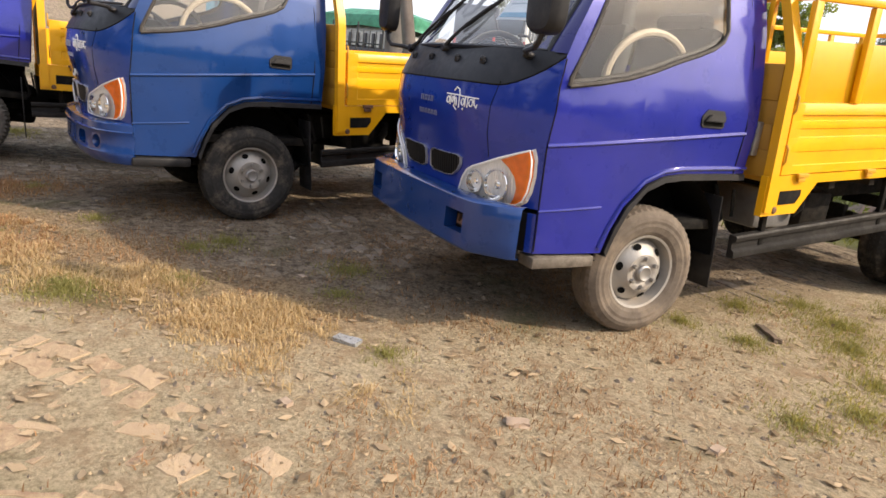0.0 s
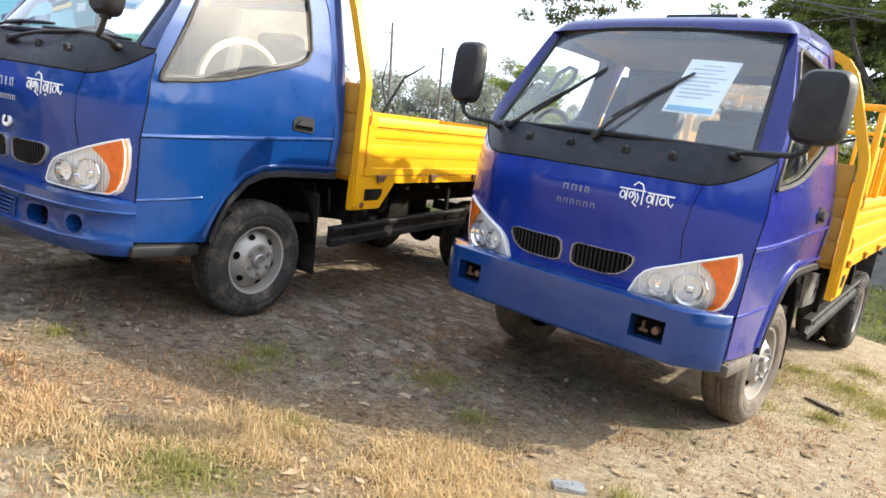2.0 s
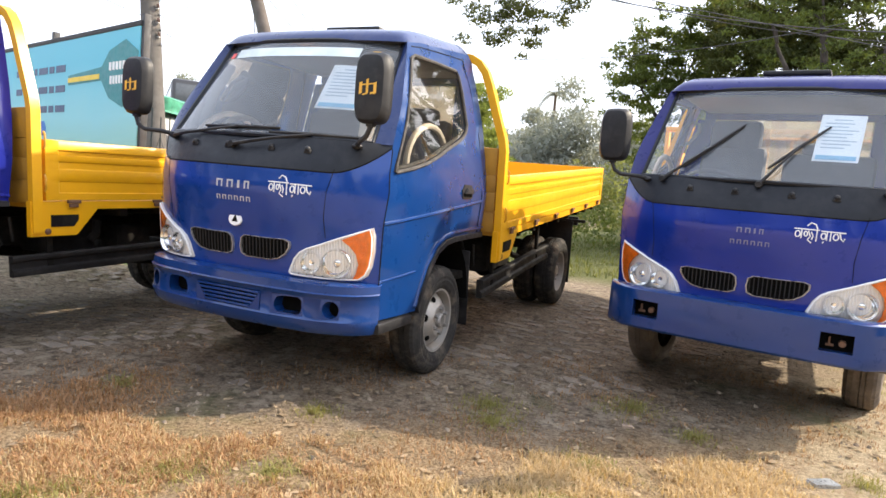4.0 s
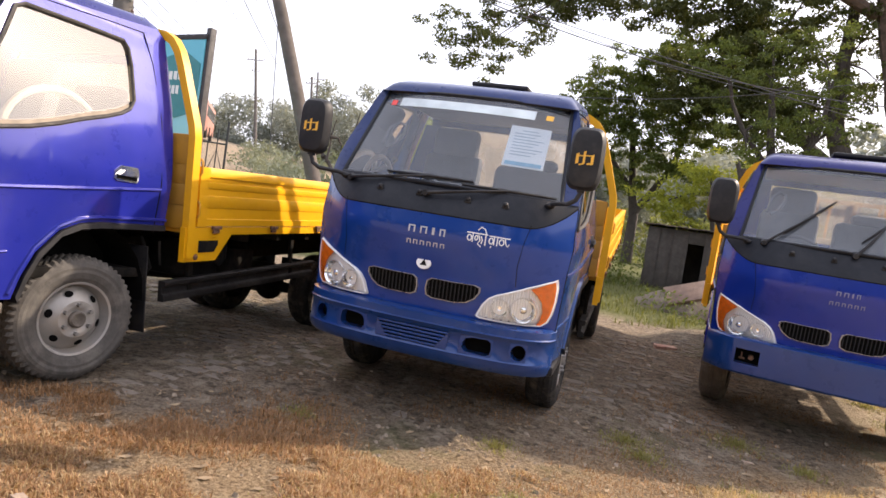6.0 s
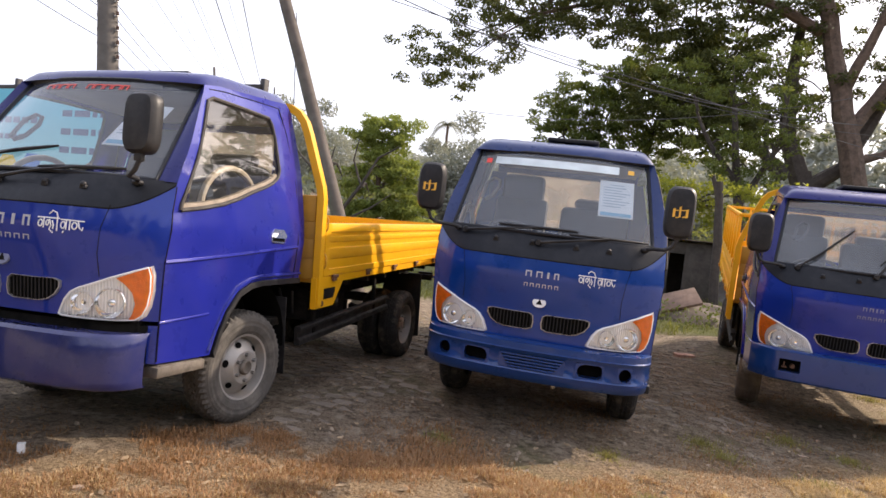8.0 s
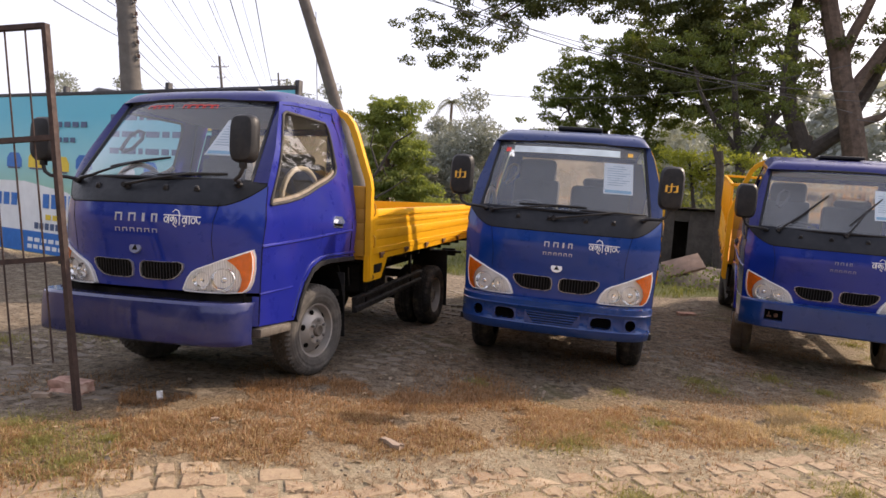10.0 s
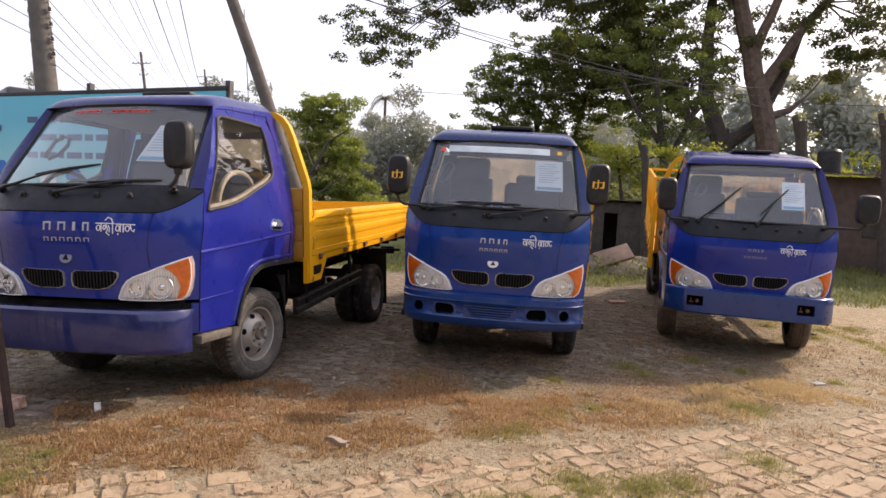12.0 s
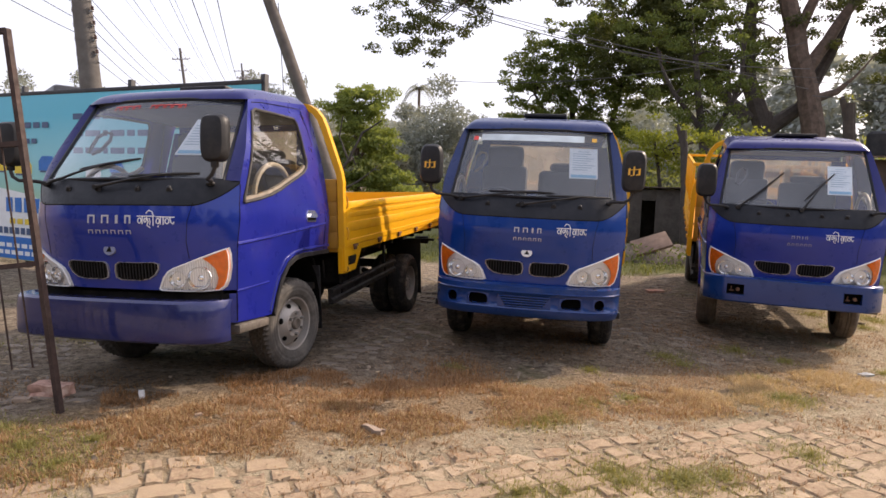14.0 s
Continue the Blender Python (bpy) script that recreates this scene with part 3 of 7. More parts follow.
def bumper(parent, style, mat):
    """Front bumper: an angular beam with fog openings, a moulded one, or a plain rounded beam."""
    b = new("bumper")
    b.parent = parent
    if style == "beam":
        plan = [(0, -0.245), (0.30, -0.240), (0.44, -0.235), (0.60, -0.222), (0.665, -0.205), (0.80, -0.075), (0.815, -0.03)]
        zs = [0.475, 0.490, 0.555, 0.660, 0.725, 0.735]
        lean = [0.012, 0.0, 0.0, 0.0, 0.004, 0.018]
        holes = [(0.44, 0.60, 0.555, 0.660)]
    elif style == "moulded":
        plan = [(0, -0.215), (0.12, -0.213), (0.225, -0.209), (0.285, -0.205), (0.30, -0.203), (0.49, -0.180), (0.51, -0.176), (0.585, -0.158), (0.68, -0.118), (0.745, -0.065), (0.79, 0.0), (0.812, 0.07)]
        zs = [0.425, 0.445, 0.475, 0.500, 0.512, 0.618, 0.630, 0.646, 0.652, 0.694, 0.706]
        lean = [0.05, 0.03, 0.018, 0.010, 0.018, 0.018, 0.010, 0.0, 0.012, 0.016, 0.05]
        holes = [(0.30, 0.49, 0.512, 0.618), (0.585, 0.68, 0.512, 0.618), (-1, 0.225, 0.512, 0.618)]
        shaped = [[(0.312, 0.545), (0.332, 0.522), (0.45, 0.518), (0.474, 0.530), (0.481, 0.56), (0.476, 0.600), (0.455, 0.613), (0.36, 0.611), (0.328, 0.600), (0.314, 0.575)],
                  [(0.6325 + 0.042 * math.cos(2 * math.pi * k / 16), 0.565 + 0.046 * math.sin(2 * math.pi * k / 16)) for k in range(16)]]
    else:
        plan = [(0, -0.285), (0.30, -0.280), (0.55, -0.262), (0.70, -0.225), (0.775, -0.165), (0.805, -0.08), (0.812, -0.02)]
        zs = [0.395, 0.408, 0.44, 0.51, 0.59, 0.652, 0.670]
        lean = [0.022, 0.006, 0.0, 0.0, 0.002, 0.010, 0.030]
        holes = []
    pl = [(-x, y) for x, y in plan[:0:-1]] + plan
    bm = bmesh.new()
    grid = [[bm.verts.new((x * (1 - l * 0.2), y + l, z)) for x, y in pl] for z, l in zip(zs, lean)]
    backs = []
    for j in range(len(zs) - 1):
        for i in range(len(pl) - 1):
            xm, zm = abs(pl[i][0] + pl[i + 1][0]) / 2, (zs[j] + zs[j + 1]) / 2
            if any(h[0] < xm < h[1] and h[2] < zm < h[3] for h in holes):
                quad = [grid[j][i], grid[j][i + 1], grid[j + 1][i + 1], grid[j + 1][i]]
                rim, n = quad, 4
                if style == "moulded" and xm > 0.25:
                    rim = shaped_rim(bm, quad, shaped[0 if xm < 0.55 else 1], 1 if pl[i][0] + pl[i + 1][0] > 0 else -1)
                    n = len(rim)
                inner = [bm.verts.new(v.co + Vector((0, 0.07, 0))) for v in rim]
                for k in range(n):
                    bm.faces.new((rim[k], rim[(k + 1) % n], inner[(k + 1) % n], inner[k]))
                backs.append([v.co.copy() for v in inner])
            else:
                bm.faces.new((grid[j][i], grid[j][i + 1], grid[j + 1][i + 1], grid[j + 1][i]))
    for row in (grid[0], grid[-1]):
        back = [bm.verts.new((v.co.x * 0.98, v.co.y + (0.10 if abs(v.co.x) < 0.78 else 0.03), v.co.z)) for v in row]
        for i in range(len(row) - 1):
            bm.faces.new((row[i], row[i + 1], back[i + 1], back[i]))
    for col in (0, -1):
        e = [r[col] for r in grid]
        back = [bm.verts.new((v.co.x * 0.95, v.co.y + 0.02, v.co.z)) for v in e]
        for i in range(len(e) - 1):
            bm.faces.new((e[i], e[i + 1], back[i + 1], back[i]))
    part("beam", bm, mat, b)
    for quad in backs:
        bm = bmesh.new()
        bm.faces.new([bm.verts.new(q) for q in quad])
        c = sum(quad, Vector()) / len(quad)
        recess = part("fog_recess", bm, HOLE, b, "dark empty fog lamp opening")
        if style == "beam":
            bm = bmesh.new()
            bmesh.ops.create_cone(bm, cap_ends=True, segments=12, radius1=0.021, radius2=0.017, depth=0.03, matrix=Matrix.Translation(c + Vector((0.028, -0.018, -0.008))) @ Matrix.Rotation(math.pi / 2, 4, "X"))
            block(bm, c.x - 0.052, c.x - 0.012, c.y - 0.020, c.y - 0.004, c.z - 0.030, c.z - 0.016, 0.002)
            block(bm, c.x - 0.040, c.x - 0.030, c.y - 0.024, c.y - 0.004, c.z - 0.016, c.z + 0.022, 0.002)
            part("lamp_bracket", bm, RUST, recess, "dusty bracket in the empty lamp opening")
    if style == "moulded":
        for k in range(5):
            bm = bmesh.new()
            z = 0.516 + 0.0212 * k
            w = 0.160 + 0.0155 * k
            block(bm, -w, w, -0.203, -0.15, z, z + 0.013, 0.003)
            part("air_slat", bm, mat, b)
        for s in (1, -1):
            bm = bmesh.new()
            prism(bm, [(0.150, 0.512), (0.226, 0.512), (0.226, 0.618)], lambda u, v, d: (s * u, -0.193 - d, v), 0.0, 0.004)
            part("air_cheek", bm, mat, b)
    return b


def bed_panel(bm, length, h, x, ribs=True):
    """A pressed steel drop side: its section runs from the sill to the top rail."""
    z0, z1 = 0.0, h
    section = [(0.0, z0), (0.010, z0 + 0.004), (0.010, z0 + 0.050), (0.001, z0 + 0.054), (0.001, z0 + 0.126), (0.006, z0 + 0.130), (0.006, z0 + 0.210), (0.000, z0 + 0.214), (0.000, z0 + 0.256),
               (0.006, z0 + 0.260), (0.006, z0 + 0.302), (0.000, z0 + 0.306), (0.000, z0 + 0.330), (0.012, z0 + 0.336), (0.014, z1 - 0.006), (0.006, z1), (-0.030, z1), (-0.030, z0)]
    flat = [(0.012 if d > -0.02 else d, z) for d, z in section]
    rows = []
    for y, sec in ((0.0, flat), (0.085, flat), (0.095, section), (length - 0.095, section), (length - 0.085, flat), (length, flat)):
        rows.append([(x + d, y, z) for d, z in sec])
    vs = sheet(bm, rows, closed=True)
    bm.faces.new(vs[0])
    bm.faces.new(vs[-1][::-1])


def side_rack(parent, s, length, h, stakes):
    """One long side of the load bed, with hinges and, on the stake body, a high rack."""
    bm = bmesh.new()
    bed_panel(bm, length, h, 0.0)
    m = Matrix.Scale(s, 4, (1, 0, 0)) @ Matrix.Translation((0.945, 0.10, 0))
    bmesh.ops.transform(bm, matrix=m, verts=bm.verts)
    side = part("drop_side", bm, YELLOW, parent, "yellow ribbed steel drop side")
    n = 6
    for k in range(n):
        y = 0.28 + k * (length - 0.4) / (n - 1)
        bm = bmesh.new()
        block(bm, s * 0.958 if s > 0 else s * 0.978, s * 0.978 if s > 0 else s * 0.958, y - 0.045, y + 0.045, -0.018, 0.006, 0.003)
        block(bm, s * 0.956 if s > 0 else s * 0.972, s * 0.972 if s > 0 else s * 0.956, y - 0.03, y + 0.03, -0.045, -0.02, 0.003)
        part("hinge", bm, RUST if not stakes else YELLOW_OLD, side, "worn drop-side hinge")
    if stakes:
        for k in range(8):
            y = 0.115 + k * (length - 0.06) / 7
            bm = bmesh.new()
            block(bm, s * 0.955 - 0.017, s * 0.955 + 0.017, y - 0.030, y + 0.030, h + 0.002, h + 0.52, 0.004)
            part("stake", bm, YELLOW, parent, "yellow square-tube stake")
        bm = bmesh.new()
        block(bm, s * 0.955 - 0.018, s * 0.955 + 0.018, 0.09, length + 0.10, h + 0.522, h + 0.562, 0.005)
        part("top_rail", bm, YELLOW, parent)
        bm = bmesh.new()
        block(bm, s * 0.925 - 0.003, s * 0.925 + 0.003, 0.12, length + 0.08, h + 0.002, h + 0.33, 0.001)
        part("rack_sheet", bm, YELLOW, parent, "yellow sheet steel behind the stakes")


def load_bed(truck, stakes):
    """Yellow load bed with its headboard hoop; its frame rises slightly to the rear, as the trucks stand nose-down."""
    bed = new("load_bed")
    bed.parent = truck
    bed.matrix_basis = pose(0, 1.50, 0.955, 4.0, 0, 0)
    L, H = (3.72, 0.40)
    for s in (1, -1):
        side_rack(bed, s, L, H, stakes)
        bm = bmesh.new()
        m = (lambda q: (lambda u, v, d: (q * (0.945 + d), u, v)))(s)
        prism(bm, [(0.0, -0.235), (0.30, -0.235), (0.315, -0.225), (0.46, -0.058), (L + 0.1, -0.058), (L + 0.1, -0.004), (0.0, -0.004)], m, -0.035, 0.006)
        sill = part("sill", bm, YELLOW, bed, "yellow sill rail with a gusset at its front")
        # a thin dark plate on the gusset stands for its shaded cut-out
        bm = bmesh.new()
        prism(bm, [(0.13, -0.175), (0.285, -0.175), (0.32, -0.13), (0.32, -0.095), (0.13, -0.095)], m, 0.0045, 0.0085)
        part("gusset_opening", bm, UNDER, sill, "dark cut-out in the gusset")
        bm = bmesh.new()
        bmesh.ops.create_uvsphere(bm, u_segments=10, v_segments=6, radius=0.022, matrix=Matrix.Translation((s * 0.952, 0.11, -0.205)) @ Matrix.Scale(0.4, 4, (1, 0, 0)))
        part("bolt_head", bm, RUST, sill)
        # hoop: upright post, bent inwards at the knee, curved over the cab
        bm = bmesh.new()
        r = 0.027
        path = [(0.940, -0.21), (0.940, 0.58), (0.928, 0.655), (0.800, 1.04), (0.765, 1.125), (0.715, 1.190), (0.65, 1.228), (0.56, 1.243), (0.0, 1.245)]
        sweep = []
        for i, (x, z) in enumerate(path):
            a, b = path[max(i - 1, 0)], path[min(i + 1, len(path) - 1)]
            d = Vector((b[0] - a[0], b[1] - a[1])).normalized()
            n = Vector((d.y, -d.x)) * r
            sweep.append([(s * (x + n.x), 0.010, z + n.y), (s * (x + n.x), 0.072, z + n.y), (s * (x - n.x), 0.072, z - n.y), (s * (x - n.x), 0.010, z - n.y)])
        vs = sheet(bm, sweep, closed=True)
        bm.faces.new(vs[0])
        bmesh.ops.bevel(bm, geom=[e for e in bm.edges if len(e.link_faces) == 2 and e.calc_face_angle(0) > 1.2], offset=0.006, segments=2, affect="EDGES")
        part("hoop", bm, YELLOW, bed, "yellow hoop rising over the cab")
        for z in (0.06, 0.34):
            bm = bmesh.new()
            tube(bm, [(s * 0.962, 0.09, z), (s * 0.975, 0.09, z + 0.02), (s * 0.975, 0.09, z + 0.09), (s * 0.960, 0.09, z + 0.11)], 0.007, 6)
            part("latch", bm, YELLOW_OLD, bed, "drop-side latch")
    bm = bmesh.new()
    for k, (z0, z1) in enumerate(((-0.02, 0.136), (0.134, 0.276), (0.274, 0.406), (0.404, 0.60))):
        block(bm, -0.90, 0.90, 0.028 - 0.006 * (k % 2), 0.055, z0, z1, 0.008)
    part("headboard", bm, YELLOW_GRIMY_SHADED, bed, "grimy yellow ribbed headboard, toned for shade behind the cab")
    if stakes:
        for k in range(6):
            x = -0.75 + 0.30 * k
            bm = bmesh.new()
            block(bm, x - 0.017, x + 0.017, 0.03, 0.062, 0.605, 0.96, 0.004)
            part("stake", bm, YELLOW, bed, "yellow square-tube stake")
        bm = bmesh.new()
        block(bm, -0.95, 0.95, 0.09, 0.125, 0.925, 0.965, 0.005)
        part("top_rail", bm, YELLOW, bed)
    bm = bmesh.new()
    block(bm, -0.915, 0.915, 0.06, L + 0.10, -0.05, -0.006, 0.004)
    part("bed_floor", bm, YELLOW_OLD, bed, "dusty yellow bed floor")
    for k in range(9):
        bm = bmesh.new()
        block(bm, -0.90, 0.90, 0.25 + 0.42 * k, 0.31 + 0.42 * k, -0.12, -0.051, 0.004)
        part("cross_member", bm, UNDER, bed)
    bm = bmesh.new()
    bed_panel(bm, 1.83, H, 0.0)
    bmesh.ops.transform(bm, matrix=Matrix.Translation((0.915, L + 0.125, 0)) @ Matrix.Rotation(math.pi / 2, 4, "Z"), verts=bm.verts)
    part("tailgate", bm, YELLOW, bed, "yellow ribbed tailgate")
    if stakes:
        bm = bmesh.new()
        block(bm, -0.94, 0.94, L + 0.09, L + 0.125, H + 0.522, H + 0.562, 0.005)
        part("top_rail", bm, YELLOW, bed)
        for k in range(7):
            x = -0.9 + 0.3 * k
            bm = bmesh.new()
            block(bm, x - 0.017, x + 0.017, L + 0.095, L + 0.125, H + 0.002, H + 0.52, 0.004)
            part("stake", bm, YELLOW, bed, "yellow square-tube stake")
    return bed


def chassis(truck, stakes):
    bm = bmesh.new()
    for s in (1, -1):
        block(bm, s * 0.36 - 0.03, s * 0.36 + 0.03, 0.1, 1.6, 0.50, 0.62, 0.006)
        m = Matrix.Translation((0, 1.6, 0)) @ Matrix.Rotation(radians(4), 4, "X") @ Matrix.Translation((0, -1.6, 0))
        block(bm, s * 0.36 - 0.03, s * 0.36 + 0.03, 1.55, 5.3, 0.62, 0.82, 0.006, m)
    for y in (0.3, 1.2, 2.0, 2.8, 3.4, 4.6):
        block(bm, -0.36, 0.36, y - 0.03, y + 0.03, 0.55, 0.66, 0.006)
    part("chassis_frame", bm, UNDER, truck, "black ladder frame")
    bm = bmesh.new()
    tube(bm, [(-0.62, 0.89, 0.36), (0.62, 0.89, 0.36)], 0.045, 10)
    part("front_axle", bm, UNDER, truck)
    bm = bmesh.new()
    tube(bm, [(-0.55, 3.88, 0.39), (0.55, 3.88, 0.39)], 0.055, 10)
    bmesh.ops.create_uvsphere(bm, u_segments=14, v_segments=8, radius=0.15, matrix=Matrix.Translation((0.0, 3.88, 0.39)))
    part("rear_axle", bm, UNDER, truck)
    bm = bmesh.new()
    tube(bm, [(0, 1.5, 0.58), (0, 3.8, 0.42)], 0.04, 8)
    part("drive_shaft", bm, UNDER, truck)
    bm = bmesh.new()
    block(bm, -0.28, 0.28, 0.5, 1.5, 0.34, 0.72, 0.05)
    part("gearbox", bm, UNDER, truck)
    for s in (1, -1):
        for pts in ([(s * 0.5, 3.2, 0.62), (s * 0.5, 3.88, 0.47), (s * 0.5, 4.6, 0.66)], [(s * 0.5, 0.35, 0.52), (s * 0.5, 0.89, 0.41), (s * 0.5, 1.4, 0.54)]):
            bm = bmesh.new()
            tube(bm, pts, 0.033, 6)
            part("leaf_spring", bm, UNDER, truck)
    bm = bmesh.new()
    block(bm, 0.44, 0.78, 1.72, 2.08, 0.60, 0.86, 0.03)
    part("fuel_tank", bm, STEEL if stakes else UNDER, truck, "grey steel fuel tank" if stakes else "dark fuel tank")
    if stakes:
        bm = bmesh.new()
        block(bm, 0.56, 0.85, 1.452, 1.502, 1.05, 1.24, 0.008)
        part("air_cleaner", bm, STEEL, truck, "grey steel box behind the cab")
    bm = bmesh.new()
    tube(bm, [(0.80, 2.02, 0.70), (0.83, 2.04, 0.75), (0.82, 2.05, 0.84)], 0.03, 10)
    part("filler_pipe", bm, UNDER, truck)
    bm = bmesh.new()
    block(bm, 0.48, 0.70, 2.30, 2.60, 0.58, 0.82, 0.03)
    part("battery_box", bm, UNDER, truck)
    for s in (1, -1):
        m = Matrix.Translation((s * 0.86, 1.45, 0.53)) @ Matrix.Rotation(radians(5.5), 4, "X")
        guard = new("side_guard")
        guard.parent = truck
        guard["label"] = "side guard of folded sheet steel"
        bm = bmesh.new()
        fold = [(-0.020, -0.080), (0.026, -0.080), (0.030, -0.070), (0.026, -0.038), (0.006, -0.028), (0.006, 0.014), (0.030, 0.024), (0.034, 0.050), (0.028, 0.058), (-0.020, 0.058)]
        prism(bm, fold, lambda u, v, d: m @ Vector((s * u, d, v)), 0.0, 1.78)
        bmesh.ops.bevel(bm, geom=[e for e in bm.edges if e.calc_length() > 1], offset=0.003, segments=2, affect="EDGES")
        part("guard_board", bm, GUARD, guard)
        for y in (0.25, 1.45):
            bm = bmesh.new()
            block(bm, -0.016, 0.012, y - 0.02, y + 0.02, -0.03, 0.40, 0.004, m)
            part("guard_bracket", bm, UNDER, guard)
        for y, z0, z1, x0, x1 in ((1.36, 0.24, 0.80, 0.58, 0.80), (4.40, 0.22, 0.95, 0.36, 0.84)):
            bm = bmesh.new()
            block(bm, s * x0 if s > 0 else s * x1, s * x1 if s > 0 else s * x0, y, y + 0.010, z0, z1, 0.003, Matrix.Translation((0, y, z1)) @ Matrix.Rotation(radians(5), 4, "X") @ Matrix.Translation((0, -y, -z1)))
            part("mud_flap", bm, BLACK, truck, "black rubber mud flap")
        bm = bmesh.new()
        rows = []
        for a in range(0, 13):
            t = radians(200 - a * 220 / 12)
            rows.append([(s * 0.50, 0.92 + 0.45 * math.cos(t), max(0.45, 0.45 + 0.48 * math.sin(t))), (s * 0.80, 0.92 + 0.45 * math.cos(t), max(0.45, 0.45 + 0.48 * math.sin(t)))])
        sheet(bm, rows)
        block(bm, s * 0.50 - 0.006, s * 0.50 + 0.006, 0.35, 1.40, 0.50, 0.93, 0)
        part("wheel_arch_liner", bm, RECESS_SHADE, truck)
        bm = bmesh.new()
        tube(bm, [(s * 0.72, 1.38, 0.86), (s * 0.76, 1.44, 0.66), (s * 0.74, 1.40, 0.60)], 0.012, 6)
        part("bracket", bm, UNDER, truck)
        bm = bmesh.new()
        tube(bm, [(s * 0.78, 1.47, 0.84), (s * 0.78, 1.50, 0.68)], 0.010, 6)
        part("bracket", bm, UNDER, truck)
    bm = bmesh.new()
    block(bm, -0.8, 0.8, 5.26, 5.30, 0.90, 0.94, 0.008)
    part("tail_bar", bm, BLACK, truck)
    for s in (1, -1):
        bm = bmesh.new()
        block(bm, s * 0.60 - 0.10, s * 0.60 + 0.10, 5.30, 5.35, 0.86, 0.97, 0.01)
        part("tail_lamp", bm, BLACK, truck)


def cab(truck, door_paint, nose_paint, style, spec):
    body = new("cab")
    body.parent = truck
    # nose
    bm = bmesh.new()
    cols = [math.sin(math.pi / 2 * k / 20) * 0.3 + 0.7 * k / 20 for k in range(-20, 21)]
    rows = []
    for j in range(17):
        row = []
        for c in cols:
            top = hood_top(c)
            z = spec["foot"] + (top - spec["foot"]) * j / 16
            x = c * edge_x(z)
            row.append((x, front_y(x, z), z))
        rows.append(row)
    low = []
    for z in (0.50, 0.56, 0.63, 0.695):
        low.append([(c * edge_x(z), (front_y(c * edge_x(z), z) + 0.04 * (1 - abs(c) ** 3)), z) for c in cols])
    sheet(bm, rows)
    nose = part("nose_panel", bm, nose_paint, body)
    bm = bmesh.new()
    sheet(bm, low + [[(c * edge_x(0.70), front_y(c * edge_x(0.70), 0.70) + 0.03, 0.70) for c in cols]])
    part("lower_apron", bm, UNDER, body, "dark apron behind the bumper")
    for s in (1, -1):
        bm = bmesh.new()
        zs = [0.50 + 0.02 * k for k in range(11)]
        sheet(bm, [[(s * c * edge_x(z), front_y(c * edge_x(z), z) - 0.003, z) for c in (0.955, 0.975, 0.99, 1.0)] for z in zs])
        part("corner_panel", bm, nose_paint, body)
    # shut line between nose and cowl, and a centre badge
    bm = bmesh.new()
    tube(bm, [(c * edge_x(hood_top(c)), front_y(c * edge_x(hood_top(c)), hood_top(c)) - 0.001, hood_top(c)) for c in cols], 0.004, 5)
    for s in (1, -1):
        tube(bm, [(s * x, front_y(x, z) - 0.0005, z) for x, z in ((0.55, 0.935), (0.545, 1.05), (0.56, 1.18), (0.585, 1.30))], 0.0022, 4)
    part("shut_line", bm, UNDER, body)
    bm = bmesh.new()
    rows = []
    for j in range(5):
        row = []
        for c in cols:
            z0 = hood_top(c)
            z = z0 + (1.456 - z0) * j / 4
            x = c * edge_x(z)
            row.append((x, front_y(x, z) - 0.002 + 0.010 * (j / 4), z))
        rows.append(row)
    sheet(bm, rows)
    part("cowl", bm, COWL, body, "black cowl below the windscreen")
    for x in (-0.36, -0.10, 0.20, 0.42):
        bm = bmesh.new()
        m = Matrix.Translation((x, front_y(x, 1.40) - 0.008, 1.395))
        bmesh.ops.create_uvsphere(bm, u_segments=10, v_segments=6, radius=0.017, matrix=m)
        block(bm, x - 0.02, x + 0.02, front_y(x, 1.38) - 0.006, front_y(x, 1.38) + 0.02, 1.372, 1.392, 0.004)
        part("washer_jet", bm, BLACK, body)
    # windscreen with its rubber
    n = 14
    rows = []
    for j in range(11):
        z = 1.455 + 0.605 * j / 10
        rows.append([(k / n * screen_x(z), screen_y(k / n * screen_x(z), z), z) for k in range(-n, n + 1)])
    bm = bmesh.new()
    sheet(bm, rows)
    glass = part("windscreen", bm, SCREEN, body, "raked curved windscreen")
    glass.visible_shadow = False
    bm = bmesh.new()
    loop = rows[0] + [r[-1] for r in rows[1:]] + rows[-1][::-1][1:] + [r[0] for r in rows[::-1]][1:-1]
    tube(bm, [(x, y - 0.002, z) for x, y, z in loop + loop[:1]], 0.013, 6, caps=False)
    part("windscreen_rubber", bm, COWL, body)
    # pillars, in the dusty roof paint; its darker tone stands for their shade
    for s in (1, -1):
        bm = bmesh.new()
        prow = []
        for j in range(11):
            z = 1.452 + 0.612 * j / 10
            a = Vector((screen_x(z), screen_y(screen_x(z), z), z))
            b = Vector((edge_x(z), edge_y(z), z))
            mid = (a + b) / 2 + Vector((0.012, -0.012, 0))
            prow.append([(s * p.x, p.y, p.z) for p in (a, mid, b)])
        sheet(bm, prow)
        part("windscreen_pillar", bm, spec["roof"], body)
    # roof
    bm = bmesh.new()
    rows = []
    for j, y in enumerate((0.410, 0.425, 0.46, 0.52, 0.60, 0.75, 0.95, 1.15, 1.30, 1.38, 1.42, 1.435)):
        ze = lerp(y, (0.410, 0.58, 1.0, 1.36, 1.435), (2.06, 2.095, 2.145, 2.19, 2.14))
        crown = lerp(y, (0.410, 0.425, 0.46, 0.55, 0.75, 1.3, 1.40, 1.435), (0.0, 0.035, 0.066, 0.088, 0.098, 0.085, 0.06, 0.0))
        row = []
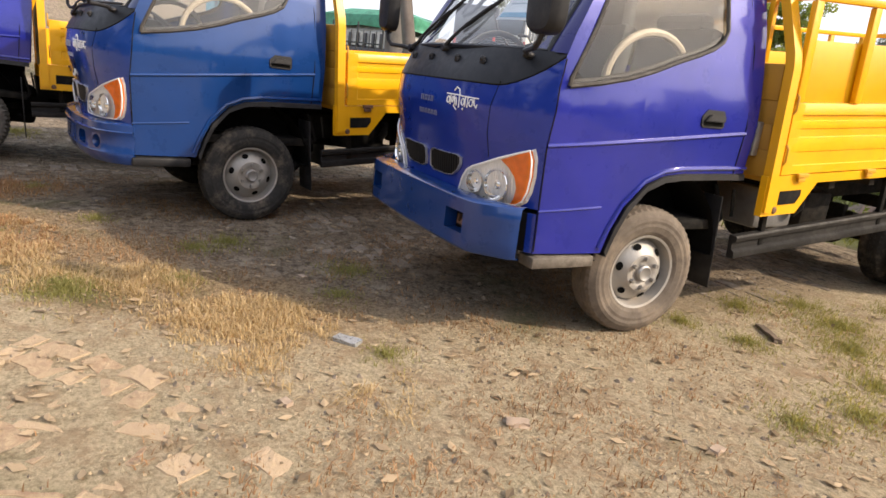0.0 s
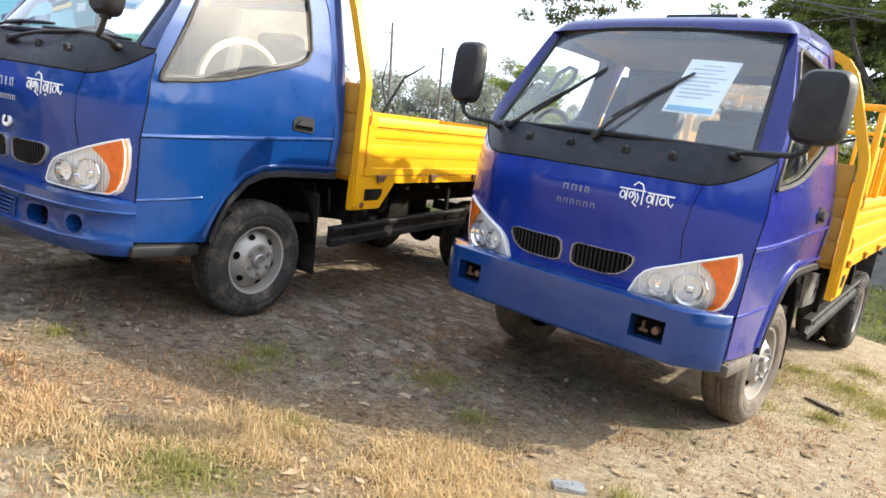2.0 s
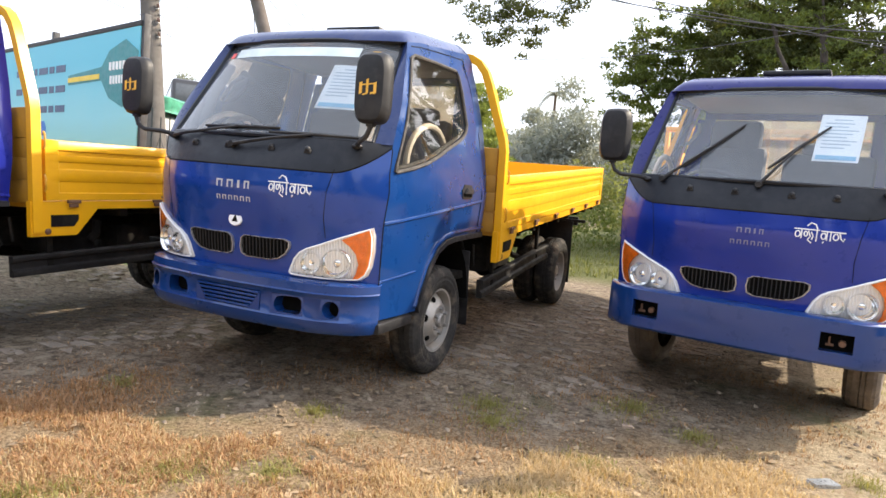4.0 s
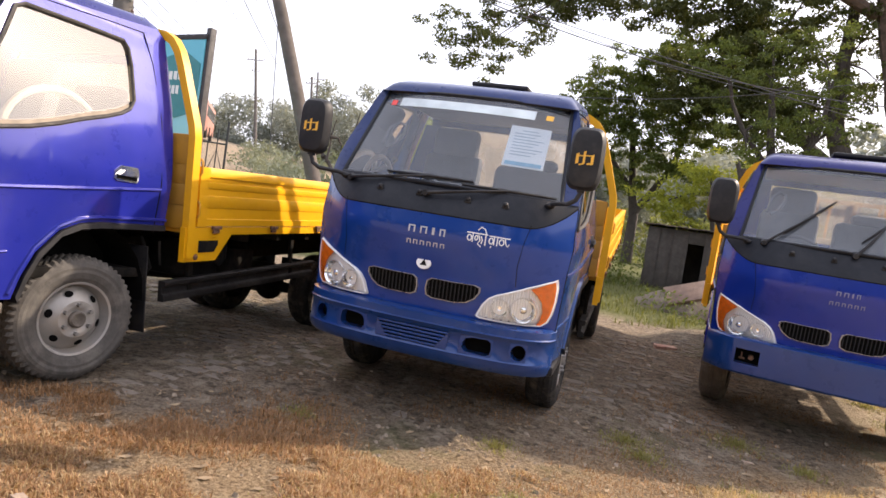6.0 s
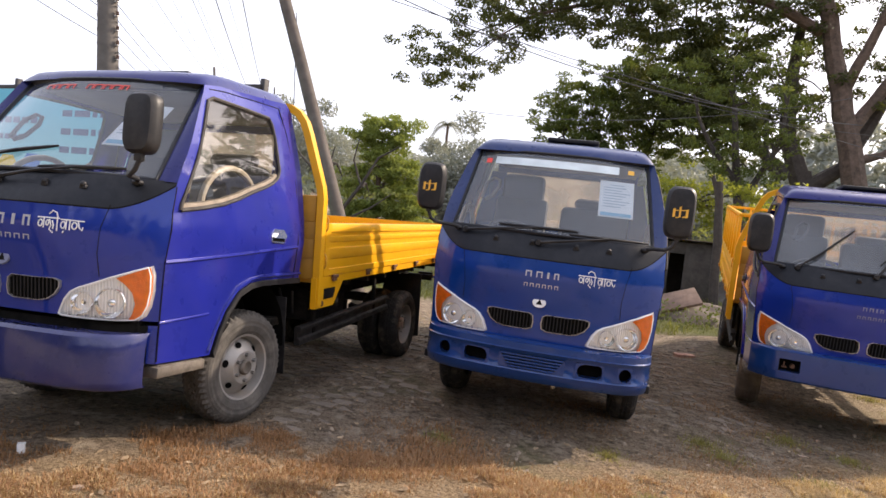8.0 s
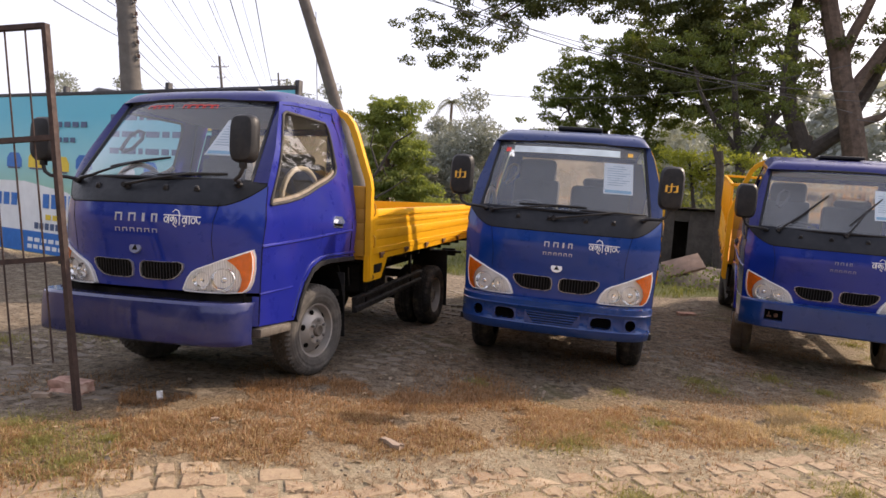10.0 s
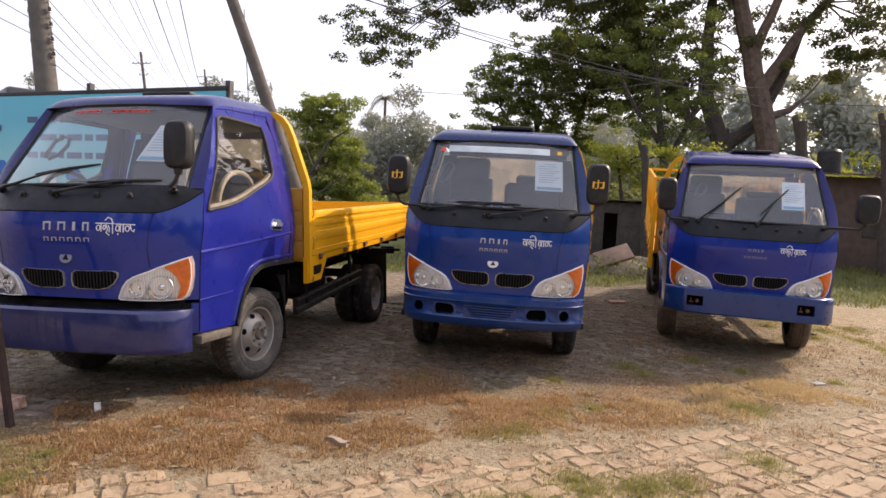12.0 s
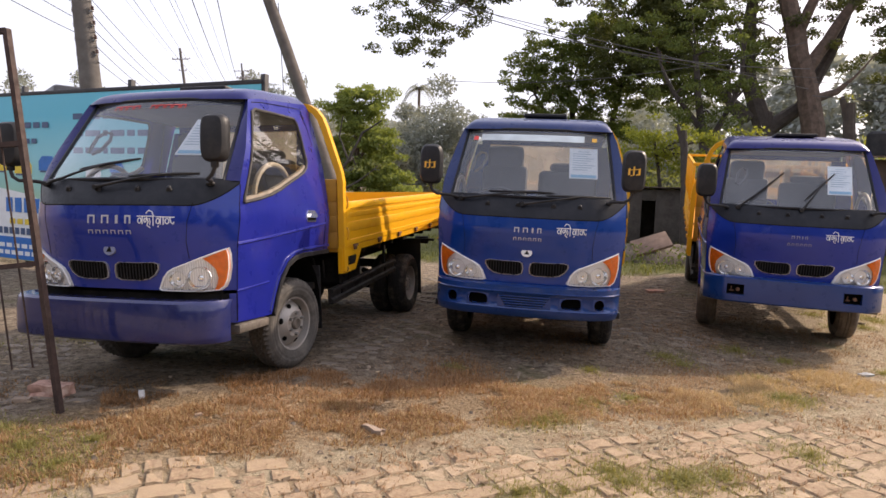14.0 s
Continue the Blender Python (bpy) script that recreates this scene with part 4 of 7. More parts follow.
        for c in cols:
            x = c * side_x(y, ze)
            back = 0.085 * (1 - abs(c) ** 2.3) * lerp(y, (0.41, 0.9), (1, 0))
            row.append((x, y - back, ze + crown * 0.85 * (1 - abs(c) ** 22)))
        rows.append(row)
    sheet(bm, rows)
    part("roof", bm, spec["roof"], body)
    bm = bmesh.new()
    block(bm, -0.16, 0.26, 0.78, 1.10, 2.222, 2.255, 0.012)
    part("roof_hatch", bm, BLACK, body, "low black roof hatch")
    bm = bmesh.new()
    block(bm, -0.62, 0.62, 0.50, 1.40, 2.03, 2.045, 0.01)
    part("headliner", bm, HEADLINER, body)
    # flanks
    for s in (1, -1):

        def flank(y, z, lift=0.0):
            return (s * (side_x(y, z) + lift), y, z)

        bm = bmesh.new()
        annulus(bm, WINDOW, FLANK, flank)
        door = part("door", bm, door_paint, body)
        inner = [(HUB.x + (y - HUB.x) * 0.985, HUB.y + (z - HUB.y) * 0.985) for y, z in WINDOW]
        bm = bmesh.new()
        tube(bm, [flank(y, z, 0.004) for y, z in WINDOW + WINDOW[:1]], 0.011, 6, caps=False)
        part("window_rubber", bm, spec["rubber"], door, "weathered window rubber")
        bm = bmesh.new()
        tube(bm, [flank(y, z + 0.016, -0.020) for y, z in WINDOW[:8]], spec["sill"], 6)
        part("sill_strip", bm, SILL_DUSTY if spec["sill"] > 0.015 else SEALANT, door, "dusty strip along the window sill")
        bm = bmesh.new()
        rim = [flank(y, z, -0.006) for y, z in inner]
        rows = [rim]
        for f in (0.6, 0.25):
            rows.append([flank(HUB.x + (y - HUB.x) * f, HUB.y + (z - HUB.y) * f, -0.006) for y, z in inner])
        vs = sheet(bm, rows, closed=True)
        bm.faces.new(vs[-1])
        if s > 0 or not spec["wound_down"]:
            pane = part("window_glass", bm, spec["glass"], door)
            pane.visible_shadow = False
        else:
            bm.free()
        bm = bmesh.new()
        crease = [(0.062 + 1.29 * k / 10, 1.034 + 0.134 * k / 10) for k in range(11)]
        along(bm, crease, flank, 0.011, 0.001)
        along(bm, [(0.075 + 0.36 * k / 6, 0.715 + 0.03 * k / 6) for k in range(7)], flank, 0.007, 0.001)
        part("door_crease", bm, door_paint, door)
        for line in ([(edge_y(z) + 0.006, z) for z in (0.51, 0.7, 0.9, 1.03, 1.2, 1.3, 1.43)], [(1.345, 0.89), (1.35, 1.2), (1.345, 1.6), (1.30, 1.95), (1.25, 2.13)], [(0.45, 2.045), (0.6, 2.07), (1.0, 2.11), (1.25, 2.13)]):
            bm = bmesh.new()
            along(bm, line, flank, 0.0035, 0.0005)
            part("door_gap", bm, UNDER, door)
        # arch trim and step
        bm = bmesh.new()
        arch = [(1.43, 0.928), (1.2, 0.923), (0.95, 0.915), (0.825, 0.900), (0.71, 0.852), (0.598, 0.735), (0.540, 0.61), (0.505, 0.50)]
        rows = [[flank(y, z, d) for d in (0.016, 0.018, -0.02)] for y, z in arch]
        rows = [[(flank(y, z + 0.018, 0.004)), flank(y, z + 0.012, 0.014), flank(y + (0.012 if i > 4 else 0), z - 0.018, 0.018), flank(y + (0.014 if i > 4 else 0), z - 0.022, -0.06)] for i, (y, z) in enumerate(arch)]
        sheet(bm, rows)
        part("arch_trim", bm, BLACK, body, "black wheel arch trim")
        bm = bmesh.new()
        along(bm, [(y - 0.035 * (i / 7), z + 0.050 - 0.022 * (i / 7)) for i, (y, z) in enumerate(arch)], flank, 0.012, 0.004)
        part("arch_flare", bm, door_paint, door)
        bm = bmesh.new()
        block(bm, s * 0.70 if s > 0 else s * 0.825, s * 0.825 if s > 0 else s * 0.70, 0.07, 0.46, 0.425, 0.485, 0.012)
        for k in range(5):
            block(bm, s * 0.745 + k * s * 0.016 - 0.003, s * 0.745 + k * s * 0.016 + 0.003, 0.10, 0.44, 0.484, 0.490, 0)
        part("step", bm, spec["step"], body, "worn step plate")
        # handle
        h = new("door_handle")
        h.parent = door
        bm = bmesh.new()
        prism(bm, [(0.99, 1.195), (1.005, 1.182), (1.15, 1.182), (1.162, 1.195), (1.162, 1.262), (1.15, 1.275), (1.03, 1.275), (0.99, 1.24)], lambda u, v, d: flank(u, v, d), -0.002, 0.006)
        part("handle_cup", bm, spec["handle"], h)
        bm = bmesh.new()
        prism(bm, [(1.005, 1.194), (1.148, 1.194), (1.148, 1.228), (1.005, 1.222)], lambda u, v, d: flank(u, v, d), 0.0045, 0.008)
        part("handle_recess", bm, RECESS_SHADE, h)
        bm = bmesh.new()
        prism(bm, [(1.00, 1.215), (1.15, 1.215), (1.152, 1.252), (1.04, 1.252)], lambda u, v, d: flank(u, v, d), 0.007, 0.026)
        bmesh.ops.bevel(bm, geom=list(bm.edges), offset=0.005, segments=2, affect="EDGES")
        part("handle_lever", bm, spec["handle"], h)
        # inside of the door: grab handle and trim
        bm = bmesh.new()
        pts = [(s * 0.735, 0.40 + 0.27 * (1 - math.cos(math.pi * k / 12)), 1.36 + 0.23 * math.sin(math.pi * k / 12) + 0.05 * k / 12) for k in range(13)]
        tube(bm, pts, 0.020, 8)
        part("grab_handle", bm, CREAM, door, "cream curved grab handle inside the door")
        bm = bmesh.new()
        block(bm, s * 0.70 if s > 0 else s * 0.745, s * 0.745 if s > 0 else s * 0.70, 0.15, 1.34, 0.955, 1.33, 0.02)
        part("door_trim", bm, DASH, door)
    # rear wall
    bm = bmesh.new()
    block(bm, -0.80, 0.80, 1.425, 1.445, 0.95, 1.50, 0.004)
    block(bm, -0.64, 0.64, 1.42, 1.44, 1.98, 2.14, 0.004)
    for s in (1, -1):
        prism(bm, [(s * 0.55, 1.501), (s * 0.80, 1.501), (s * 0.785, 1.60), (s * 0.69, 1.979), (s * 0.55, 1.979)], lambda u, v, d: (u, d, v), 1.422, 1.442)
    part("rear_wall", bm, door_paint, body)
    bm = bmesh.new()
    block(bm, -0.56, 0.56, 1.43, 1.434, 1.495, 1.985, 0)
    rg = part("rear_window", bm, spec["rear"], body)
    rg.visible_shadow = False
    # inside
    bm = bmesh.new()
    block(bm, -0.77, 0.77, 0.12, 1.42, 0.60, 0.66, 0.01)
    block(bm, -0.72, 0.72, 0.02, 0.06, 0.66, 1.30, 0.01)
    part("cab_floor", bm, UNDER, body)
    bm = bmesh.new()
    rows = []
    for y, z in ((0.08, 1.05), (0.02, 1.40), (0.10, 1.425), (0.26, 1.42), (0.33, 1.36), (0.35, 1.05)):
        rows.append([(x, y, z - 0.02 * abs(x / 0.68) ** 3) for x in (-0.68, -0.45, -0.2, 0.05, 0.3, 0.5, 0.68)])
    sheet(bm, rows)
    block(bm, -0.52, -0.16, 0.14, 0.32, 1.40, 1.475, 0.03)
    part("dashboard", bm, DASH, body)
    sw = new("steering_wheel")
    sw.parent = body
    sw.matrix_basis = pose(-0.34, 0.50, 1.42, -32, 0, 0)
    bm = bmesh.new()
    tube(bm, [(0.19 * math.cos(2 * math.pi * k / 32), 0.19 * math.sin(2 * math.pi * k / 32), 0) for k in range(33)], 0.014, 8, caps=False)
    part("wheel_rim", bm, DASH, sw)
    bm = bmesh.new()
    for a in (90, 210, 330):
        tube(bm, [(0, 0, -0.02), (0.18 * math.cos(radians(a)), 0.18 * math.sin(radians(a)), 0)], 0.013, 6)
    tube(bm, [(0, 0, -0.02), (0, 0.0, -0.30)], 0.022, 8)
    bmesh.ops.create_uvsphere(bm, u_segments=12, v_segments=8, radius=0.06, matrix=Matrix.Scale(0.5, 4, (0, 0, 1)))
    part("wheel_spoke", bm, DASH, sw)
    for x, w in ((-0.36, 0.24), (0.30, 0.30)):
        seat = new("seat")
        seat.parent = body
        bm = bmesh.new()
        block(bm, x - w, x + w, 0.62, 1.18, 0.86, 1.02, 0.05)
        part("cushion", bm, SEAT, seat)
        bm = bmesh.new()
        block(bm, x - w, x + w, 1.14, 1.27, 1.00, 1.76 if x < 0 else 1.72, 0.05, Matrix.Translation((0, 1.2, 1)) @ Matrix.Rotation(radians(-8), 4, "X") @ Matrix.Translation((0, -1.2, -1)))
        part("backrest", bm, SEAT, seat)
        bm = bmesh.new()
        block(bm, x - 0.19, x + 0.19, 1.25, 1.38, 1.70, 1.96 if x < 0 else 1.80, 0.05)
        part("headrest", bm, SEAT, seat)
    bm = bmesh.new()
    tube(bm, [(-0.565, 0.27, 1.68), (-0.545, 0.34, 1.80), (-0.50, 0.38, 1.845), (-0.455, 0.38, 1.83), (-0.45, 0.36, 1.78), (-0.49, 0.31, 1.70), (-0.54, 0.27, 1.665)], 0.013, 8)
    part("grab_loop", bm, SEAT, body)
    # lamps, mirrors, wipers, grille, bumper
    for s in (1, -1):
        headlamp(body, s)
        mirror(body, s, spec["wide_mirror"], spec["small_mirror"])
        grille(body, s, SILVER)
    for pivot, b0, b1 in spec["wipers"]:
        wiper(body, pivot, b0, b1)
    bumper(body, style, spec["bumper"])
    return body


def on_nose(u, v, d):
    return (u, front_y(u, v) - 0.001 - d, v)


def model_script(bm, x0, z0, w, h, place):
    """The model name's silhouette: a thin head bar with hanging loops and strokes, as plain shapes."""
    k = w / 10

    def stroke(pts, r=0.0036):
        tube(bm, [place(x0 + u * k, z0 + v * h, 0.0015) for u, v in pts], r, 5)

    def loop(cu, cv, ru, rv):
        stroke([(cu + ru * math.cos(2 * math.pi * i / 10), cv + rv * math.sin(2 * math.pi * i / 10)) for i in range(11)])

    stroke([(0.2, 0.70), (5.0, 0.70)])
    stroke([(5.3, 0.66), (9.9, 0.64)])
    for cu, cv, ru, rv in ((0.95, 0.36, 0.48, 0.20), (2.5, 0.40, 0.32, 0.16), (5.85, 0.34, 0.45, 0.20), (8.15, 0.34, 0.50, 0.20)):
        loop(cu, cv, ru, rv)
    for u, lo in ((1.65, 0.08), (4.55, -0.05), (6.45, 0.08), (7.15, 0.05)):
        stroke([(u, 0.70), (u, lo)])
    stroke([(2.9, 0.62), (3.4, 0.25), (2.9, 0.02), (3.7, -0.18)])
    stroke([(3.5, 0.55), (3.9, 0.30), (3.7, 0.05)])
    stroke([(2.6, 0.92), (3.3, 1.14), (4.2, 1.04), (4.6, 0.75)])
    stroke([(8.8, 0.60), (9.1, 0.25), (9.6, 0.10), (9.8, 0.30)])
    stroke([(5.8, -0.06), (5.95, -0.08)], 0.007)


def make_truck(key, label, door_paint, nose_paint, style, stakes, spec):
    truck = new("light_truck")
    tagged(truck, label, "truck", "parked light trucks")
    body = cab(truck, door_paint, nose_paint, style, spec)
    chassis(truck, stakes)
    load_bed(truck, stakes)
    for s in (1, -1):
        wheel(truck, s * 0.795, spec["axle"], 0.365, s, spec["tyre"], False, spec["steer"], spec["lug"], STEP_WORN if spec["lug"] > 0.01 else STEEL)
        wheel(truck, s * 0.865, 3.88, 0.415, s, RUBBER, True)
    # lettering and badge as plain shapes
    lh, lw, lg, lx, lz = spec["letters"]
    bar_letters("badge_mark_bar", lx, lz, [lw, lw, lw * 0.35, lw * 0.8], lh, lg, on_nose, spec["letter_mat"], body)
    mw = spec["small_width"]
    bar_letters("small_mark_bar", lx + spec["small_shift"], lz - 0.070, [mw * 0.11] * 6, 0.026, mw * 0.068, on_nose, spec["letter_mat"], body)
    bm = bmesh.new()
    model_script(bm, 0.235, 1.150, 0.255, 0.085, on_nose)
    part("model_lettering", bm, WHITE_VINYL, body, "white script on the nose")
    if spec["badge"]:
        bm = bmesh.new()
        m = Matrix.Translation((0.0, front_y(0, 0.985) - 0.002, 0.985)) @ Matrix.Rotation(radians(82), 4, "X") @ Matrix.Scale(0.8, 4, (0, 1, 0))
        bmesh.ops.create_cone(bm, cap_ends=True, segments=28, radius1=0.048, radius2=0.045, depth=0.010, matrix=m)
        bd = part("round_badge", bm, spec["badge"], body, "small oval badge")
        bm = bmesh.new()
        prism(bm, [(-0.022, 0.970), (0.022, 0.970), (0.002, 1.006)], lambda u, v, d: (u, front_y(0, 0.985) - 0.006 - d, v), 0.0, 0.004)
        part("badge_mark", bm, UNDER, bd)
    truck.matrix_basis = TRUCKS[key]
    return truck, body


def screen_sheet(body, x0, x1, z0, z1, skew=0.0):
    """A printed notice stuck inside the windscreen."""

    def on(u, v, d):
        return (u, screen_y(u, v) + 0.012 - d, v)

    bm = bmesh.new()
    n = 6
    sheet(bm, [[on(x0 + (x1 - x0) * i / n + skew * (z - z0), z, 0) for i in range(n + 1)] for z in (z0, (z0 + z1) / 2, z1)])
    note = part("notice", bm, PAPER, body, "white printed notice behind the glass")
    bm = bmesh.new()
    h = z1 - z0
    for k in range(9):
        z = z1 - h * (0.12 + 0.075 * k)
        a, b = (0.3, 0.7) if k == 0 else (0.12, 0.88 - 0.12 * (k % 3))
        sheet(bm, [[on(x0 + (x1 - x0) * f + skew * (z - z0), z + dz, 0.002) for f in np.linspace(a, b, 4)] for dz in (0, h * 0.022)])
    part("print_line", bm, PRINT, note)
    bm = bmesh.new()
    sheet(bm, [[on(x0 + (x1 - x0) * f + skew * (z - z0), z, 0.003) for f in np.linspace(0.06, 0.94, 6)] for z in (z0 + h * 0.04, z0 + h * 0.13)])
    part("print_band", bm, PRINT_BLUE, note)
    return note


def screen_strip(body, x0, x1, z0, z1, mat, name, label):
    bm = bmesh.new()
    n = 16
    sheet(bm, [[(x0 + (x1 - x0) * i / n, screen_y(x0 + (x1 - x0) * i / n, z) - 0.003, z) for i in range(n + 1)] for z in (z0, z1)])
    return part(name, bm, mat, body, label)


BASE = dict(axle=0.91, sill=0.012, foot=0.722, wound_down=False, wide_mirror=False, small_mirror=False, rear=REAR_GLASS, glass=GLASS, rubber=SEALANT, step=STEP_WORN, handle=BLACK, tyre=RUBBER, steer=0.0, lug=0.005, badge=None, letters=(0.042, 0.042, 0.032, -0.115, 1.158), small_width=0.235, small_shift=-0.004, letter_mat=LETTER,
            wipers=(((-0.60, 1.425), (-0.36, 1.495), (0.20, 1.500)), ((-0.06, 1.395), (0.14, 1.475), (0.68, 1.475))))
spec_a = dict(BASE, axle=0.852, steer=-4.0, wound_down=True, wide_mirror=True, rear=HAZY_GLASS, glass=CLEAN_GLASS, roof=ROOF_VIOLET, bumper=BUMPER_BLUE, tyre=RUBBER_DUSTY, letters=(0.030, 0.028, 0.018, -0.055, 1.155), small_width=0.21, small_shift=-0.03, letter_mat=LETTER_DIM, rubber=SEALANT,
              wipers=(((-0.55, 1.44), (-0.44, 1.52), (-0.13, 1.81)), ((0.02, 1.44), (0.05, 1.54), (0.33, 1.81))))
spec_b = dict(BASE, glass=DOOR_GLASS, foot=0.682, roof=ROOF_BLUE, bumper=BUMPER_BLUE, badge=WHITE_VINYL, step=BLACK)
spec_c = dict(BASE, steer=-9.0, sill=0.019, wound_down=True, small_mirror=True, lug=0.015, roof=ROOF_VIOLET, bumper=VIOLET_BUMPER, badge=LETTER_DIM, handle=CHROME, tyre=RUBBER_GREY, letters=(0.055, 0.056, 0.052, -0.14, 1.160), small_width=0.33,
              wipers=(((-0.62, 1.425), (-0.36, 1.53), (0.12, 1.60)), ((-0.12, 1.40), (0.10, 1.475), (0.56, 1.50))))

truck_a, body_a = make_truck("violet_stake", "violet-blue light truck with a high yellow stake body", PURPLE, PURPLE_NOSE_TINT, "beam", True, spec_a)
screen_sheet(body_a, 0.26, 0.49, 1.60, 1.89, 0.05)
truck_b, body_b = make_truck("blue_flat", "bright blue light truck with a low yellow load bed", AZURE, AZURE_NOSE_TINT, "moulded", False, spec_b)
screen_sheet(body_b, 0.315, 0.56, 1.63, 1.90, -0.04)
screen_strip(body_b, -0.50, 0.43, 1.952, 2.012, STRIP, "sun_strip", "torn pale strip along the top of the windscreen")
screen_strip(body_b, 0.495, 0.54, 1.962, 1.996, GOLD_VINYL, "sticker", "small golden sticker")
screen_strip(body_b, -0.575, -0.53, 1.955, 1.992, RED_VINYL, "sticker", "small red sticker")
truck_c, body_c = make_truck("violet_flat", "violet-blue light truck with a plain bumper and low yellow bed", PURPLE, PURPLE_NOSE_TINT, "plain", False, spec_c)
screen_sheet(body_c, 0.33, 0.52, 1.63, 1.90, 0.16)
for x, widths in ((-0.36, (0.055, 0.045, 0.06, 0.05)), (-0.03, (0.045, 0.06, 0.05, 0.055, 0.04))):
    bar_letters("red_mark", x, 1.988, widths, 0.032, 0.008, lambda u, v, d: (u, screen_y(u, v) - 0.004 - d, v), RED_VINYL, body_c, 0.002)
for body, has in ((body_b, True),):
    for s in (1, -1):
        bm = bmesh.new()
        cx, y = (0.83, -0.17) if s > 0 else (0.875, -0.10)
        for (a, b, c, d) in ((-0.05, -0.035, -0.03, 0.03), (-0.03, -0.005, -0.035, -0.022), (-0.012, 0.0, -0.03, 0.045), (0.012, 0.035, -0.03, -0.015), (0.03, 0.045, -0.03, 0.03), (-0.04, 0.03, 0.012, 0.024)):
            prism(bm, [(s * cx + a, 1.70 + c), (s * cx + b, 1.70 + c + 0.006), (s * cx + b, 1.70 + d), (s * cx + a, 1.70 + d - 0.006)], lambda u, v, e: (u, y - 0.0455 - e, v), 0.0, 0.002)
        part("mirror_lettering", bm, GOLD_VINYL, body, "golden script on the mirror's back")

# ---------------------------------------------------------------- ground
U, N = Vector((0.76, 0.65)), Vector((-0.65, 0.76))  # along the brick path, and across it towards the trucks


def bumps(x, y):
    return 0.016 * noise.noise((x * 1.3, y * 1.3, 3.0)) + 0.010 * noise.noise((x * 3.7, y * 3.7, 7.0)) + 0.005 * noise.noise((x * 9.0, y * 9.0, 5.0))


def ground_z(x, y):
    """Height of the ground: it follows each truck's wheels, and rises to a bank behind the yard."""
    total, w = 0.0, 0.35
    for m in TRUCKS.values():
        q = m.inverted() @ Vector((x, y, 0))
        near = math.exp(-((q.x / 1.15) ** 2) ** 2 - (max(0.0, abs(q.y - 2.2) - 1.7) / 0.9) ** 2)
        p = m @ Vector((q.x, q.y, 0.0005 + max(0.0, q.y - 0.89) * 0.0166))
        total += near * 6 * p.z
        w += near * 6
    z = total / w
    calm = min(1.0, 0.35 / w)
    far = min(1.0, max(0.0, (y - 7.5) / 6.0))
    far = far * far * (3 - 2 * far) * min(1.0, max(0.0, (x + 6.0) / 4.0))
    rise = max(0.0, -9.0 - x)
    return z + bumps(x, y) * calm + min(6.5, 0.155 * rise) * min(1.0, rise / 4) + 0.40 * far * (1 + 0.4 * noise.noise((x * 0.3, y * 0.3, 1)))


def axis_steps(a, b, step, reach):
    mid = list(np.arange(a, b + 1e-6, step))
    out, d, v = [], step, 0.0
    while v < reach:
        d *= 1.35
        v += d
        out.append(v)
    return [a - v for v in out[::-1]] + mid + [b + v for v in out]


xs, ys = axis_steps(-6.0, 8.0, 0.10, 700), axis_steps(-7.0, 9.0, 0.10, 900)
bm = bmesh.new()
sheet(bm, [[(x, y, ground_z(x, y)) for x in xs] for y in ys])
k = Mat("yard_earth")
pos = k.node("ShaderNodeSeparateXYZ")
k.link(k.co, pos.inputs[0])
across = k.math("ADD", k.math("MULTIPLY", pos.outputs[0], -0.65), k.math("MULTIPLY", pos.outputs[1], 0.76))
wob = k.math("MULTIPLY", k.math("SUBTRACT", k.noise(0.9, 5), 0.5), 1.1)
across = k.math("ADD", across, wob)
along_path = k.math("ADD", k.math("MULTIPLY", pos.outputs[0], 0.76), k.math("MULTIPLY", pos.outputs[1], 0.65))
across = k.math("ADD", across, k.math("MINIMUM", k.math("MAXIMUM", k.math("MULTIPLY", k.math("ADD", along_path, 1.2), 0.22), 0.0), 0.62))
fine = k.noise(46, 9, 0.82)
mid = k.noise(5, 8, 0.7)
sand = k.mix(k.ramp(fine, [(0.36, (0, 0, 0)), (0.60, (1, 1, 1))]), (0.25, 0.205, 0.13), (0.68, 0.56, 0.385))
sand = k.mix(k.ramp(mid, [(0.47, (0, 0, 0)), (0.62, (0.7, 0.7, 0.7))]), sand, (0.38, 0.265, 0.165))
straw = k.mix(k.ramp(fine, [(0.38, (0, 0, 0)), (0.60, (1, 1, 1))]), (0.13, 0.082, 0.045), (0.52, 0.385, 0.235))
earth = k.mix(k.ramp(fine, [(0.36, (0, 0, 0)), (0.62, (1, 1, 1))]), (0.125, 0.094, 0.066), (0.42, 0.335, 0.245))
earth = k.mix(k.ramp(mid, [(0.5, (0, 0, 0)), (0.62, (0.8, 0.8, 0.8))]), earth, (0.49, 0.41, 0.31))
coarse = k.noise(14, 6, 0.7)
sand = k.mix(k.ramp(coarse, [(0.52, (0, 0, 0)), (0.68, (0.85, 0.85, 0.85))]), sand, (0.66, 0.545, 0.38))
sand = k.mix(k.ramp(k.noise(22, 9, 0.8), [(0.57, (0, 0, 0)), (0.68, (0.5, 0.5, 0.5))]), sand, (0.13, 0.088, 0.055))
earth = k.mix(k.ramp(coarse, [(0.50, (0, 0, 0)), (0.62, (0.8, 0.8, 0.8))]), earth, (0.085, 0.066, 0.05))
green = k.mix(fine, (0.085, 0.095, 0.035), (0.20, 0.20, 0.08))
col = k.mix(k.ramp(k.math("ADD", across, 1.6), [(0.35, (0, 0, 0)), (0.52, (1, 1, 1))]), sand, straw)
col = k.mix(k.ramp(k.math("ADD", across, 0.6), [(0.28, (0, 0, 0)), (0.55, (1, 1, 1))]), col, earth)
